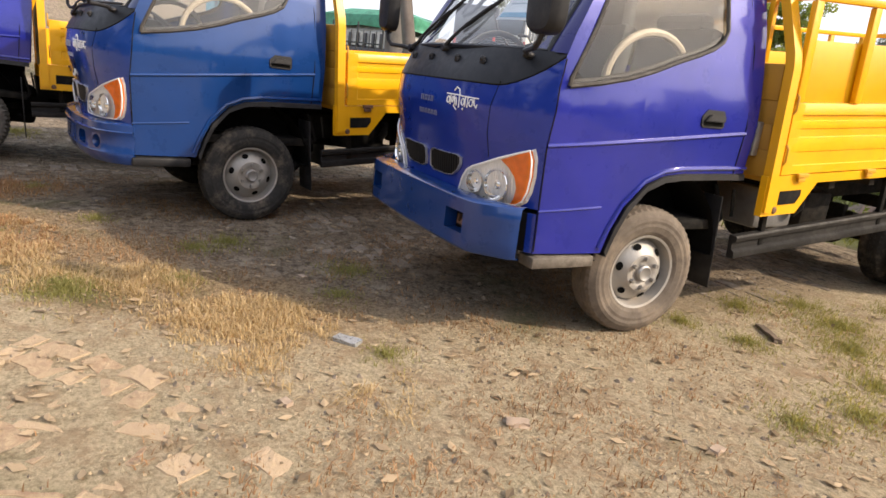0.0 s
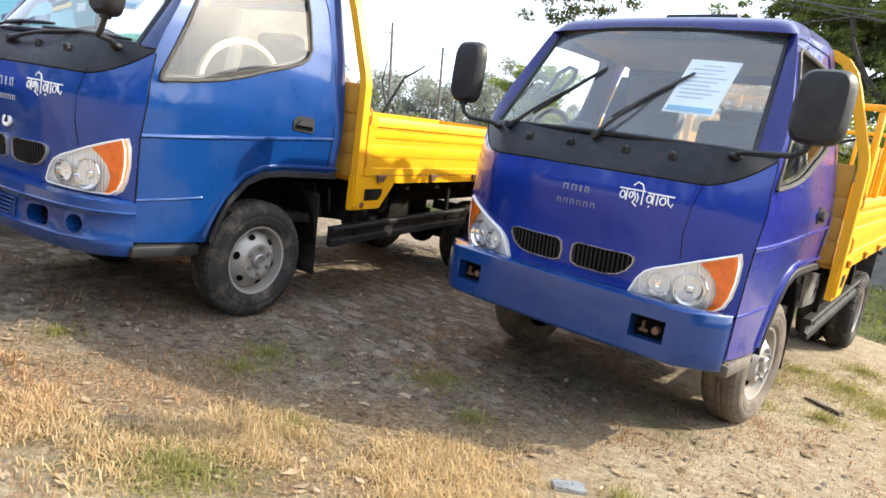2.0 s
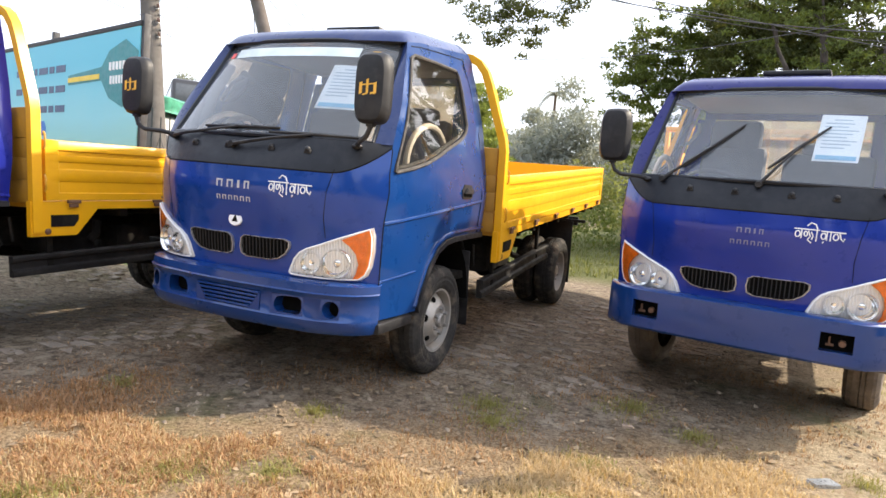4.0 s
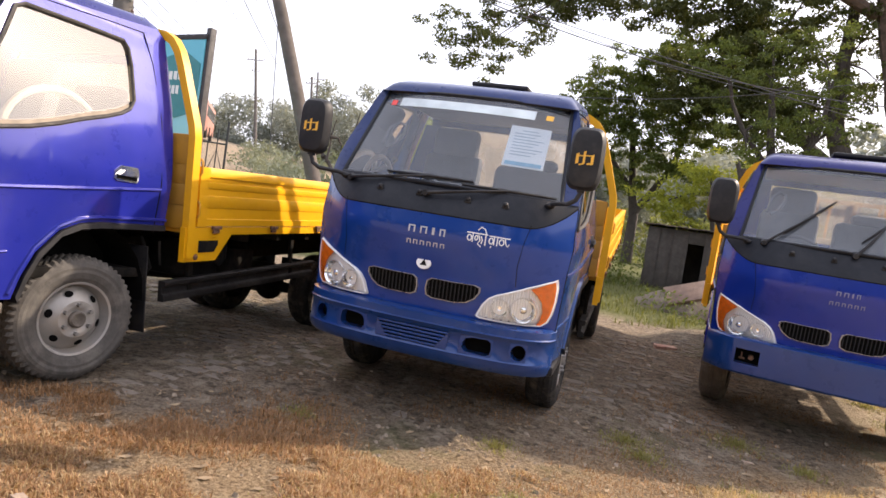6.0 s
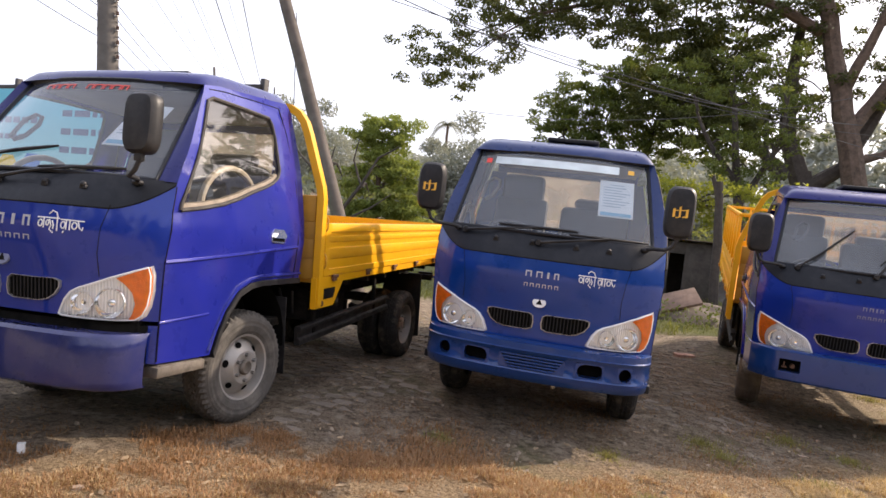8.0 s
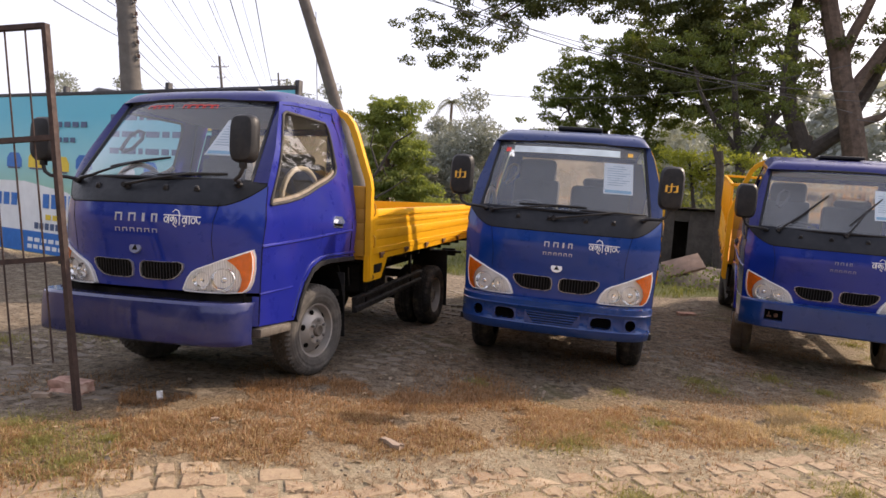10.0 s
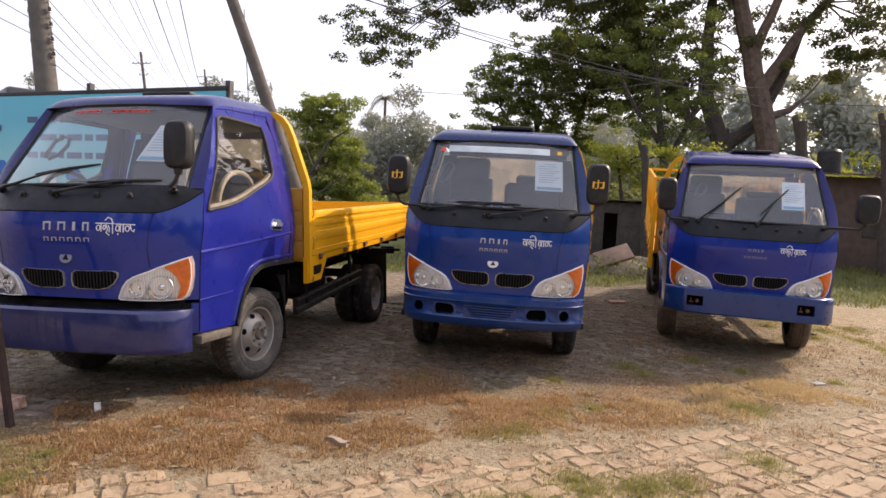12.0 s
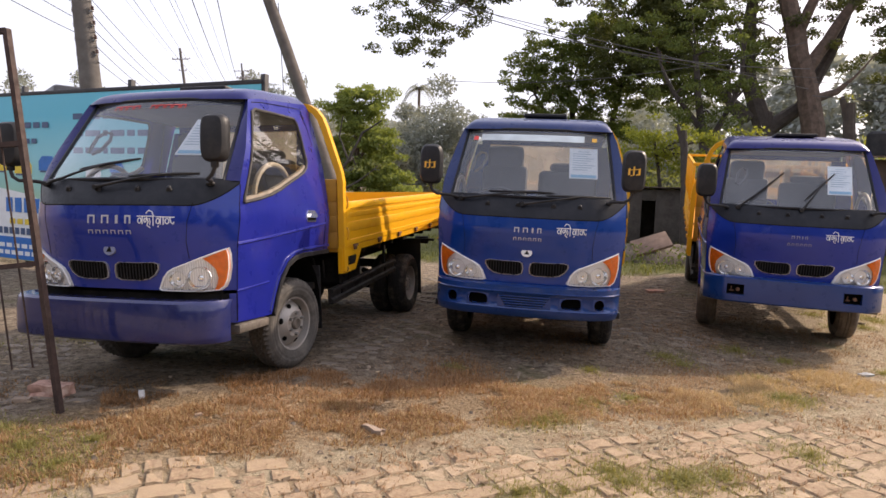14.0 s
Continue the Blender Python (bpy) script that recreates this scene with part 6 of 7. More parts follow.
make_tree("broad leafy tree with a sunlit crown behind the shed",
          [([(-0.5, 24.0, -0.1), (-0.5, 24.0, 2.4), (-0.8, 24.0, 4.2), (-1.2, 24.0, 6.4)], 0.26, 0.10), ([(-0.5, 24.0, 2.6), (0.6, 24.0, 4.4), (1.2, 24.0, 6.6), (1.5, 24.0, 8.2)], 0.17, 0.06), ([(-0.7, 24.0, 3.4), (-1.9, 24.0, 5.0), (-2.7, 24.0, 6.2)], 0.14, 0.05)],
          [(-2.9, 24.0, 7.9), (-1.7, 24.0, 8.4), (-0.5, 24.0, 7.9), (-2.4, 23.8, 6.9), (-0.9, 23.6, 6.7), (0.4, 23.8, 6.9), (-3.1, 23.8, 5.7), (-1.5, 23.4, 5.2), (0.0, 23.4, 5.4), (1.0, 23.6, 4.5), (-2.2, 23.6, 4.2), (-1.0, 23.4, 3.8), (-3.3, 24.0, 6.7), (1.0, 24.0, 8.0), (1.4, 24.0, 5.9), (-2.2, 24.3, 7.4), (0.2, 23.6, 6.1), (-1.7, 23.4, 6.0), (0.3, 23.4, 4.6), (-0.97, 24.2, 8.2), (0.23, 24.0, 8.7), (1.4, 24.2, 9.2), (2.6, 24.0, 8.4), (-0.9, 24.2, 9.2), (0.55, 23.8, 7.3), (2.0, 23.8, 7.5), (3.2, 24.0, 7.2), (0.9, 24.2, 10.0), (2.5, 24.2, 9.9), (1.6, 24.0, 8.4), (0.2, 24.2, 9.4), (2.9, 24.0, 6.3)],
          BARK_DARK, LEAF_DEEP, 0.38, 16, 0.60, 760, 0.074, 23)
make_tree("tall dark tree filling the gap behind the forked tree",
          [([(3.9, 16.5, 0.2), (3.8, 16.5, 2.6), (3.5, 16.5, 4.4), (3.2, 16.5, 6.2)], 0.20, 0.08), ([(3.7, 16.5, 3.2), (4.5, 16.5, 4.8), (4.7, 16.5, 6.2)], 0.11, 0.05), ([(3.6, 16.5, 3.8), (2.7, 16.5, 5.0), (2.2, 16.5, 6.0)], 0.10, 0.04)],
          [(2.1, 16.5, 6.4), (2.95, 16.5, 6.75), (3.9, 16.4, 6.2), (4.7, 16.5, 6.6), (2.35, 16.4, 5.3), (3.4, 16.3, 5.3), (4.3, 16.3, 5.1), (5.1, 16.5, 5.3), (2.8, 16.3, 4.3), (3.9, 16.3, 4.2), (1.7, 16.5, 7.2), (3.1, 16.5, 7.6), (4.3, 16.5, 7.4)],
          BARK_DARK, LEAF_MID, 0.32, 10, 0.52, 760, 0.060, 27)
make_tree("young tree with yellow-green leaves by the shed",
          [([(2.2, 13.4, ground_z(2.2, 13.4) - 0.1), (2.2, 13.4, 1.6), (2.0, 13.4, 2.8)], 0.08, 0.04)],
          [(2.0, 13.3, 2.9), (1.4, 13.3, 2.6), (2.6, 13.3, 2.7), (1.2, 13.2, 2.0), (2.9, 13.4, 3.2), (3.4, 13.4, 2.6), (1.8, 13.2, 3.4), (0.8, 13.3, 2.4), (3.8, 13.4, 3.2)],
          BARK_DARK, LEAF_BRIGHT, 0.32, 11, 0.34, 700, 0.055, 24)
make_tree("bright green tree beyond the trucks",
          [([(-15.15, 33.25, -0.49), (-15.15, 33.25, 3.38), (-15.40, 33.25, 6.13)], 0.275, 0.112), ([(-15.15, 33.25, 3.38), (-13.90, 33.25, 5.38)], 0.125, 0.062), ([(-15.15, 33.25, 2.88), (-16.90, 33.25, 4.88)], 0.125, 0.062)],
          [(-15.65, 33.25, 7.63), (-14.65, 33.25, 7.76), (-16.27, 33.12, 6.63), (-14.15, 33.12, 6.63), (-15.40, 33.00, 5.76), (-13.52, 33.25, 5.13), (-14.65, 32.88, 4.63), (-13.15, 33.00, 3.76), (-16.27, 32.88, 4.38), (-16.77, 33.00, 3.38), (-14.40, 32.88, 3.13), (-12.65, 33.00, 2.63),
           (-15.65, 32.75, 2.38), (-12.15, 33.00, 1.63), (-17.15, 33.00, 1.88), (-13.90, 32.75, 1.63)],
          BARK, LEAF_GREEN, 0.575, 19, 0.65, 358, 0.110, 25)
make_tree("bare-branched shrub by the leaning pole",
          [([(-5.9, 9.0, -0.1), (-5.95, 9.0, 1.2), (-6.0, 9.0, 1.8)], 0.075, 0.055), ([(-6.0, 9.0, 1.7), (-6.5, 9.0, 2.2), (-7.2, 9.0, 2.8), (-7.5, 9.1, 3.2)], 0.05, 0.015), ([(-6.4, 9.0, 2.1), (-6.5, 9.1, 2.7), (-6.35, 9.1, 3.1)], 0.03, 0.01),
           ([(-5.95, 9.0, 1.6), (-5.5, 9.0, 2.2), (-5.2, 9.0, 2.9), (-4.7, 9.1, 3.2)], 0.05, 0.015), ([(-5.5, 9.0, 2.2), (-5.8, 9.0, 2.8), (-5.7, 9.0, 3.3)], 0.03, 0.01), ([(-5.95, 9.0, 1.3), (-5.3, 9.1, 1.7), (-4.8, 9.1, 2.1)], 0.035, 0.012)],
          [(-6.9, 9.2, 2.2), (-6.2, 9.3, 2.4), (-5.4, 9.3, 2.1)],
          BARK_DARK, LEAF_SOFT, 0.22, 5, 0.3, 420, 0.045, 28)
make_tree("small leafy tree far beyond the stake truck",
          [([(11.0, 19.0, 0), (11.0, 19.0, 2.4), (11.2, 19.0, 3.6)], 0.12, 0.05)],
          [(11, 19, 3.4), (10, 19, 3.0), (12, 19, 3.2), (13, 19, 3.4), (12.4, 18.8, 2.4), (10.4, 18.8, 2.2), (14, 19, 2.6)],
          BARK, LEAF_BRIGHT, 0.7, 4, 0.5, 150, 0.09, 26)


def woods(name, label, line, mat, seed, size, density, rad):
    """A far belt of trees: clumps stacked along a line of (x, y, top)."""
    rg = random.Random(seed)
    clumps = []
    for (x0, y0, h0), (x1, y1, h1) in zip(line, line[1:]):
        n = max(2, int(math.hypot(x1 - x0, y1 - y0) / (rad * 0.8)))
        for i in range(n):
            f = (i + rg.random()) / n
            x, y, h = x0 + (x1 - x0) * f, y0 + (y1 - y0) * f, (h0 + (h1 - h0) * f) * rg.uniform(0.82, 1.12)
            z = rad * 0.5
            while z < h:
                clumps.append((x + rg.gauss(0, rad * 0.4), y + rg.gauss(0, rad), z, rad * rg.uniform(0.7, 1.2) * (1.0 if z < h * 0.8 else 0.7)))
                z += rad * 0.75
    ob = leaf_cloud(name, clumps, mat, None, density, size, seed, 0.75)
    return tagged(ob, label, "woods", kind="stuff")


# The far belts carry the haze in their leaf colour.
woods("tree_belt", "belt of trees and bushes behind the yard", [(-30, 62, 9.5), (-22, 58, 9.5), (-14, 56, 11), (-8, 54, 9.5), (0, 50, 10), (8, 48, 6.6), (18, 44, 5.4), (30, 40, 5.8), (44, 34, 7)], LEAF_FAR_HAZED, 31, 0.18, 200, 2.0)
woods("roadside_trees", "rounded trees along the road behind the buses", [(-62, 52, 13), (-54, 56, 11), (-46, 60, 12), (-38, 64, 14), (-32, 62, 14)], LEAF_FAR_HAZED, 34, 0.20, 150, 2.2)
woods("near_bushes", "bushes along the back of the yard", [(-9, 33, 3.2), (-5, 30, 3.4), (-1, 27, 3.0), (4, 24, 2.8), (9, 22, 3.2), (14, 21, 4.2), (22, 18, 4.4)], LEAF_SOFT, 33, 0.12, 150, 1.0)
woods("far_hill_woods", "wooded hill on the horizon, leaves paled for haze", [(-130, 190, 30), (-80, 180, 24), (-40, 175, 22), (0, 170, 24), (40, 165, 34), (90, 150, 40), (140, 120, 36)], LEAF_HILL_HAZED, 32, 0.95, 11, 6.0)
# Out-of-view trees, added to darken reflections in paint and glass.
woods("unseen_reflection_belt", "unseen belt of trees facing the trucks, added for reflections", [(-24, -10, 6), (-17, -18, 7), (-5, -23, 8), (7, -22, 8), (17, -17, 7), (23, -9, 6), (48, 4, 7), (60, 22, 8), (58, 45, 9)], LEAF, 35, 0.34, 34, 2.0)

# palm on the skyline
palm = tagged(new("palm_tree"), "tall palm above the far trees", "tree")
palm.matrix_basis = pose(-25.3, 80, 2.6)
bm = bmesh.new()
limb(bm, [(0, 0, 0), (0.2, 0, 7), (0.1, 0, 13.6)], 0.28, 0.18)
part("trunk", bm, BARK, palm)
verts, faces = [], []
for f in range(22):
    a, up = f * 2.4, rng.uniform(-0.2, 1.0)
    for j in range(14):
        t = j / 13
        r, z = 2.3 * t, 13.6 + up * 2.0 * t - 2.4 * t * t
        cx, cy = r * math.cos(a), r * math.sin(a)
        for sgn in (1, -1):
            i = len(verts)
            ox, oy = -math.sin(a) * sgn * 0.55, math.cos(a) * sgn * 0.55
            verts += [(cx, cy, z), (cx + 0.15 * math.cos(a), cy + 0.15 * math.sin(a), z), (cx + ox, cy + oy, z - 0.35)]
            faces.append((i, i + 1, i + 2))
me = bpy.data.meshes.new("fronds")
me.from_pydata(verts, [], faces)
# fronds share the haze-paled leaf colour
me.materials.append(LEAF_FAR_HAZED)
fr = new("fronds", me)
fr.parent = palm

# ---------------------------------------------------------------- poles and wires
CONCRETE = plain("pole_concrete", (0.10, 0.09, 0.082), 0.9, 0, 0.2, 3, 0.2, 30)
WOOD_GREY = plain("grey_wood", (0.095, 0.08, 0.07), 0.9, 0, 0.25, 4, 0.3, 40)
PORCELAIN = plain("insulator_brown", (0.10, 0.06, 0.05), 0.3, 0, 0.2)
WIRE = plain("wire_black", (0.06, 0.06, 0.065), 0.6, 0, 0.1)


def power_pole(x, y, z0, top, r0, r1, mat, label, arms, side=1.0):
    """A pole from (x, y, z0) to its top point, with insulators on brackets; arms: heights and reach."""
    ob = tagged(new("utility_pole"), label, "pole")
    t = Vector(top) - Vector((x, y, z0))  # shaft
    bm = bmesh.new()
    tube(bm, [(0, 0, -0.2), t * 0.5, t], [r0, (r0 + r1) / 2, r1], 14)
    part("pole_shaft", bm, mat, ob)
    for f, reach in arms:
        c = t * f
        bm = bmesh.new()
        if reach > 0.4:
            block(bm, c.x - reach, c.x + reach, c.y - r1 - 0.05, c.y - r1 + 0.02, c.z - 0.04, c.z + 0.04, 0.01)
            spots = [-reach, -reach * 0.45, reach * 0.45, reach]
        else:
            block(bm, c.x - reach * 1.2, c.x + reach * 1.2, c.y - 0.03, c.y + 0.03, c.z - 0.02, c.z + 0.02, 0.005)
            spots = [reach * 1.1, -reach * 1.1]
        arm = part("cross_arm", bm, STEEL, ob)
        for q in spots:
            bm = bmesh.new()
            lathe(bm, [(0, 0.02), (0.02, 0.045), (0.05, 0.05), (0.06, 0.03), (0.09, 0.045), (0.12, 0.035), (0.13, 0.0001)], 10)
            bmesh.ops.transform(bm, matrix=Matrix.Translation((c.x + q, c.y, c.z + 0.02)) @ Matrix.Rotation(-math.pi / 2, 4, "Y"), verts=bm.verts)
            part("insulator", bm, PORCELAIN, arm)
    ob.matrix_basis = pose(x, y, z0)
    return ob


P1 = Vector((-13.25, 9.6, 0)), Vector((-14.35, 9.6, 9.5))
power_pole(P1[0].x, P1[0].y, ground_z(P1[0].x, P1[0].y) - 0.05, P1[1], 0.32, 0.22, CONCRETE, "thick concrete electricity pole with side insulators", [(0.50, 0.30), (0.545, 0.30), (0.59, 0.30), (0.635, 0.30), (0.68, 0.30), (0.9, 0.9)])
power_pole(-3.40, 5.0, -0.05, (-6.75, 5.0, 8.0), 0.125, 0.088, WOOD_GREY, "leaning grey wooden pole behind the trucks", [])
power_pole(-32.3, 40.0, ground_z(-32.3, 40) , (-33.7, 40.0, 12.6), 0.15, 0.10, CONCRETE, "slim concrete pole with a cross arm", [(0.90, 0.8), (0.80, 0.3)])
power_pole(-39.5, 60.0, ground_z(-39.5, 60), (-40.6, 60.0, 15.6), 0.15, 0.10, CONCRETE, "distant concrete pole with a cross arm", [(0.92, 1.0)])
power_pole(-27.0, 40.0, ground_z(-27, 40), (-27.9, 40.0, 10.7), 0.13, 0.09, CONCRETE, "distant leaning pole beyond the yard", [(0.93, 0.5)])


def wire(a, b, sag, r, n=24):
    a, b = Vector(a), Vector(b)
    bm = bmesh.new()
    tube(bm, [a.lerp(b, k / n) - Vector((0, 0, sag * 4 * (k / n) * (1 - k / n))) for k in range(n + 1)], r, 5)
    return tagged(part("overhead_wire", bm, WIRE), "thin black overhead wire", "wire", "overhead wires")


for k in range(5):  # from the thick pole's side irons down the road to the far poles
    f = 0.50 + 0.045 * k
    a = P1[0].lerp(P1[1], f) + Vector((0.36, 0, 0.1))
    wire(a, (-34.6 + 0.55 * k, 40.0, 8.1 + 0.12 * k), 0.35 + 0.1 * (k % 2), 0.011)
    if k > 1:
        wire(a + Vector((-0.72, 0, 0)), a + Vector((5.2 - 0.5 * k, -10.8, -0.8 + 0.35 * k)), 0.15, 0.011)
for k, (nx, fx) in enumerate(((-13.1, -31.4), (-12.75, -31.0), (-12.1, -30.6), (-11.5, -30.1), (-11.27, -29.8), (-10.64, -29.0), (-10.3, -28.4), (-9.8, -28.1))):
    # the lines above the road, from overhead to the far poles
    a, b = Vector((nx, 9.6, 7.5)), Vector((fx, 40.0, 9.4))
    wire(a - (b - a) * 0.25, b, 0.5 + 0.1 * (k % 3), (0.006, 0.010, 0.007, 0.010, 0.008, 0.016, 0.008, 0.016)[k])
wire((-9.0, 6.0, 6.9), (5.0, 10.6, 4.15), 0.10, 0.009)
wire((-7.0, 6.0, 6.9), (5.0, 10.6, 4.6), 0.75, 0.011)
wire((-4.2, 8.0, 6.3), (5.2, 10.6, 4.4), 0.5, 0.007)
wire((5.1, 10.6, 4.3), (16, 9.5, 5.0), 0.4, 0.008)
wire((5.1, 10.6, 4.0), (16, 9.0, 4.4), 0.5, 0.010)
wire((-3.5, 10.5, 4.4), (4.9, 10.6, 5.2), 0.35, 0.008)
wire((-5.25, 5.0, 4.8), (-5.05, 5.05, 2.0), 0.0, 0.008, 4)

# ---------------------------------------------------------------- painted hoarding behind the violet truck
TEAL = Mat("hoarding_print")
sep = TEAL.node("ShaderNodeSeparateXYZ")
TEAL.link(TEAL.co, sep.inputs[0])
h = TEAL.math("ADD", TEAL.math("MULTIPLY", sep.outputs[2], 0.34), TEAL.math("MULTIPLY", TEAL.math("SUBTRACT", TEAL.noise(0.8, 3), 0.5), 0.12))
TEAL.set(color=TEAL.ramp(h, [(0.30, (0.36, 0.46, 0.16)), (0.45, (0.28, 0.54, 0.47)), (0.62, (0.24, 0.57, 0.64)), (0.85, (0.10, 0.46, 0.61))]), rough=0.5)
TEAL = TEAL.m
TEAL_DARK = plain("dark_teal_print", (0.015, 0.20, 0.23), 0.5, 0, 0.1)
HWHITE = plain("hoarding_white", (0.72, 0.75, 0.76), 0.5, 0, 0.06)
HBLUE = plain("hoarding_blue", (0.02, 0.15, 0.48), 0.5, 0, 0.1)
HTEXT = plain("hoarding_text", (0.05, 0.09, 0.18), 0.5, 0, 0.1)
HYELLOW = plain("hoarding_yellow", (0.70, 0.52, 0.04), 0.5, 0, 0.1)
FRAME_DARK = plain("dark_frame_steel", (0.035, 0.035, 0.038), 0.6, 0.3, 0.3, 10, 0.1)
A0, A1 = Vector((-3.76, 2.0, 0)), Vector((-13.63, 3.79, 0))
hoard = tagged(new("hoarding"), "teal printed hoarding on a dark steel frame", "billboard")
hoard.matrix_basis = Matrix.Translation(A0) @ Matrix.Rotation(math.atan2((A0 - A1).y, (A0 - A1).x), 4, "Z")
HL = (A1 - A0).length


def panel(name, poly, mat, d, parent=hoard, thick=0.003, label=""):
    bm = bmesh.new()
    prism(bm, poly, lambda u, v, e: (-u, -0.02 - e, v), d, d + thick)
    return part(name, bm, mat, parent, label, 0)


panel("hoarding_sheet", [(0.02, 0.12), (HL, 0.12), (HL, 2.82), (0.02, 2.82)], TEAL, 0.0, thick=0.02, label="teal to green printed sheet")
for u in (0.0, 2.48, 4.96, 7.4, 9.9):
    bm = bmesh.new()
    block(bm, -u - 0.035, -u + 0.035, -0.03, 0.05, 0.0, 2.98 if u else 2.95, 0.004)
    part("hoarding_post", bm, FRAME_DARK, hoard)
bm = bmesh.new()
block(bm, -HL, 0.0, -0.045, 0.03, 2.82, 2.88, 0.004)
part("hoarding_rail", bm, FRAME_DARK, hoard)
panel("print_swash", [(0.05, 2.55), (0.35, 2.70), (0.75, 2.60), (0.95, 2.42), (1.9, 2.36), (1.9, 2.24), (0.95, 2.26), (0.75, 2.05), (0.40, 1.93), (0.05, 2.02)], TEAL_DARK, 0.0215)
for (u, v, w, hh) in ((0.35, 2.36, 0.42, 0.10), (0.38, 2.20, 0.36, 0.10)):
    for k in range(5):
        panel("print_mark", [(u + w * k / 5, v), (u + w * (k + 0.7) / 5, v + 0.01), (u + w * (k + 0.7) / 5, v + hh), (u + w * k / 5, v + hh)], HWHITE, 0.0255)
panel("print_bar", [(1.0, 2.28), (1.9, 2.27), (1.9, 2.33), (1.0, 2.34)], HYELLOW, 0.0255)
for r in range(3):
    u = 2.0
    for k, w in enumerate((0.30, 0.16, 0.30, 0.10, 0.34, 0.22)):
        panel("print_line", [(u, 2.42 - 0.26 * r), (u + w, 2.42 - 0.26 * r), (u + w, 2.51 - 0.26 * r), (u, 2.51 - 0.26 * r)], HTEXT, 0.0215)
        u += w + 0.06
for (u, v, w, mat) in ((2.6, 1.62, 0.30, HBLUE), (3.1, 1.52, 0.34, HWHITE), (4.15, 1.62, 0.42, HBLUE), (4.75, 1.56, 0.45, HYELLOW), (5.4, 1.60, 0.5, HYELLOW), (6.1, 1.60, 0.45, HBLUE)):
    panel("print_vehicle", [(u, v), (u + w, v), (u + w, v + w * 0.35), (u + w * 0.8, v + w * 0.55), (u + w * 0.2, v + w * 0.55), (u, v + w * 0.3)], mat, 0.0215)
    panel("print_wheels", [(u + w * 0.1, v - 0.03), (u + w * 0.9, v - 0.03), (u + w * 0.9, v), (u + w * 0.1, v)], HTEXT, 0.0255)
panel("print_field", [(3.6, 0.13), (HL, 0.13), (HL, 1.30), (6.0, 1.36), (4.8, 1.22), (4.0, 0.95), (3.6, 0.60)], HWHITE, 0.0215, label="white field across the lower hoarding")
panel("print_band", [(3.4, 0.13), (HL, 0.13), (HL, 0.50), (3.5, 0.50)], HBLUE, 0.0255, label="blue band along the hoarding's foot")
for (u, v, w, hh, mat, n) in ((4.55, 0.92, 0.95, 0.24, HBLUE, 4), (4.6, 0.72, 0.8, 0.09, HYELLOW, 4), (4.5, 0.55, 1.2, 0.11, HTEXT, 8), (4.3, 0.32, 1.6, 0.07, HWHITE, 8), (4.3, 0.20, 1.6, 0.07, HWHITE, 9), (6.2, 0.92, 1.2, 0.22, HBLUE, 5), (4.3, 2.3, 1.1, 0.09, HTEXT, 5), (4.6, 2.05, 0.9, 0.08, HTEXT, 5)):
    for k in range(n):
        panel("print_mark", [(u + w * k / n, v), (u + w * (k + 0.72) / n, v), (u + w * (k + 0.72) / n, v + hh), (u + w * k / n, v + hh)], mat, 0.0295)

# ---------------------------------------------------------------- iron gate leaf at the yard's corner
gate = tagged(new("iron_gate"), "rusty iron gate leaf of bars standing open", "gate")
gx, gy = -2.535, -2.45
gate.matrix_basis = pose(gx, gy, ground_z(gx, gy), 0, -8.4, 0)
IRON = plain("rusty_iron", (0.055, 0.035, 0.03), 0.75, 0.3, 0.4, 14, 0.2, 80)
gd = Vector((-0.96, -0.28, 0)).normalized()


def gate_bar(name, p, q, w):
    bm = bmesh.new()
    tube(bm, [p, q], w, 4 if w > 0.012 else 6)
    part(name, bm, IRON, gate)


W = 1.25
gate_bar("gate_stile", (0, 0, 0), (0, 0, 2.34), 0.024)
gate_bar("gate_stile", gd * W, gd * W + Vector((0, 0, 2.34)), 0.030)
for z in (2.33, 1.66, 0.93):
    gate_bar("gate_rail", (0, 0, z), gd * W + Vector((0, 0, z)), 0.022)
for k in range(1, 10):
    c = gd * (W * k / 10)
    gate_bar("gate_rod", c + Vector((0, 0, 0.30)), c + Vector((0, 0, 2.33)), 0.0055)

# ---------------------------------------------------------------- sheds, slab, stumps
TIN = plain("rusted_tin", (0.13, 0.10, 0.085), 0.7, 0.4, 0.4, 3, 0.3, 12)
# Weathered boards, darkened in colour for the tree shade over the shed.
DARKWOOD = plain("weathered_boards_shaded", (0.050, 0.043, 0.037), 0.9, 0, 0.35, 5, 0.3, 30)
MUDWALL = plain("dark_brick_wall", (0.085, 0.060, 0.048), 0.95, 0, 0.3, 4, 0.4, 18)
shed = tagged(new("shed"), "low dark shed with a doorway and flat tin roof", "shed")
sx, sy = 1.1, 12.6
sz = ground_z(sx + 0.8, sy)
shed.matrix_basis = pose(sx, sy, sz - 0.05, 0, 0, 0)
bm = bmesh.new()
block(bm, -0.4, 0.55, 0, 0.08, 0, 1.55, 0.005)
block(bm, 0.92, 1.7, 0, 0.08, 0, 1.55, 0.005)
block(bm, 0.55, 0.92, 0, 0.08, 1.25, 1.55, 0.005)
block(bm, -0.4, 1.7, 1.5, 1.58, 0, 1.6, 0.005)
block(bm, 1.62, 1.7, 0.085, 1.495, 0, 1.6, 0.005)
block(bm, -0.4, -0.32, 0.085, 1.495, 0, 1.6, 0.005)
part("wall", bm, DARKWOOD, shed)
bm = bmesh.new()
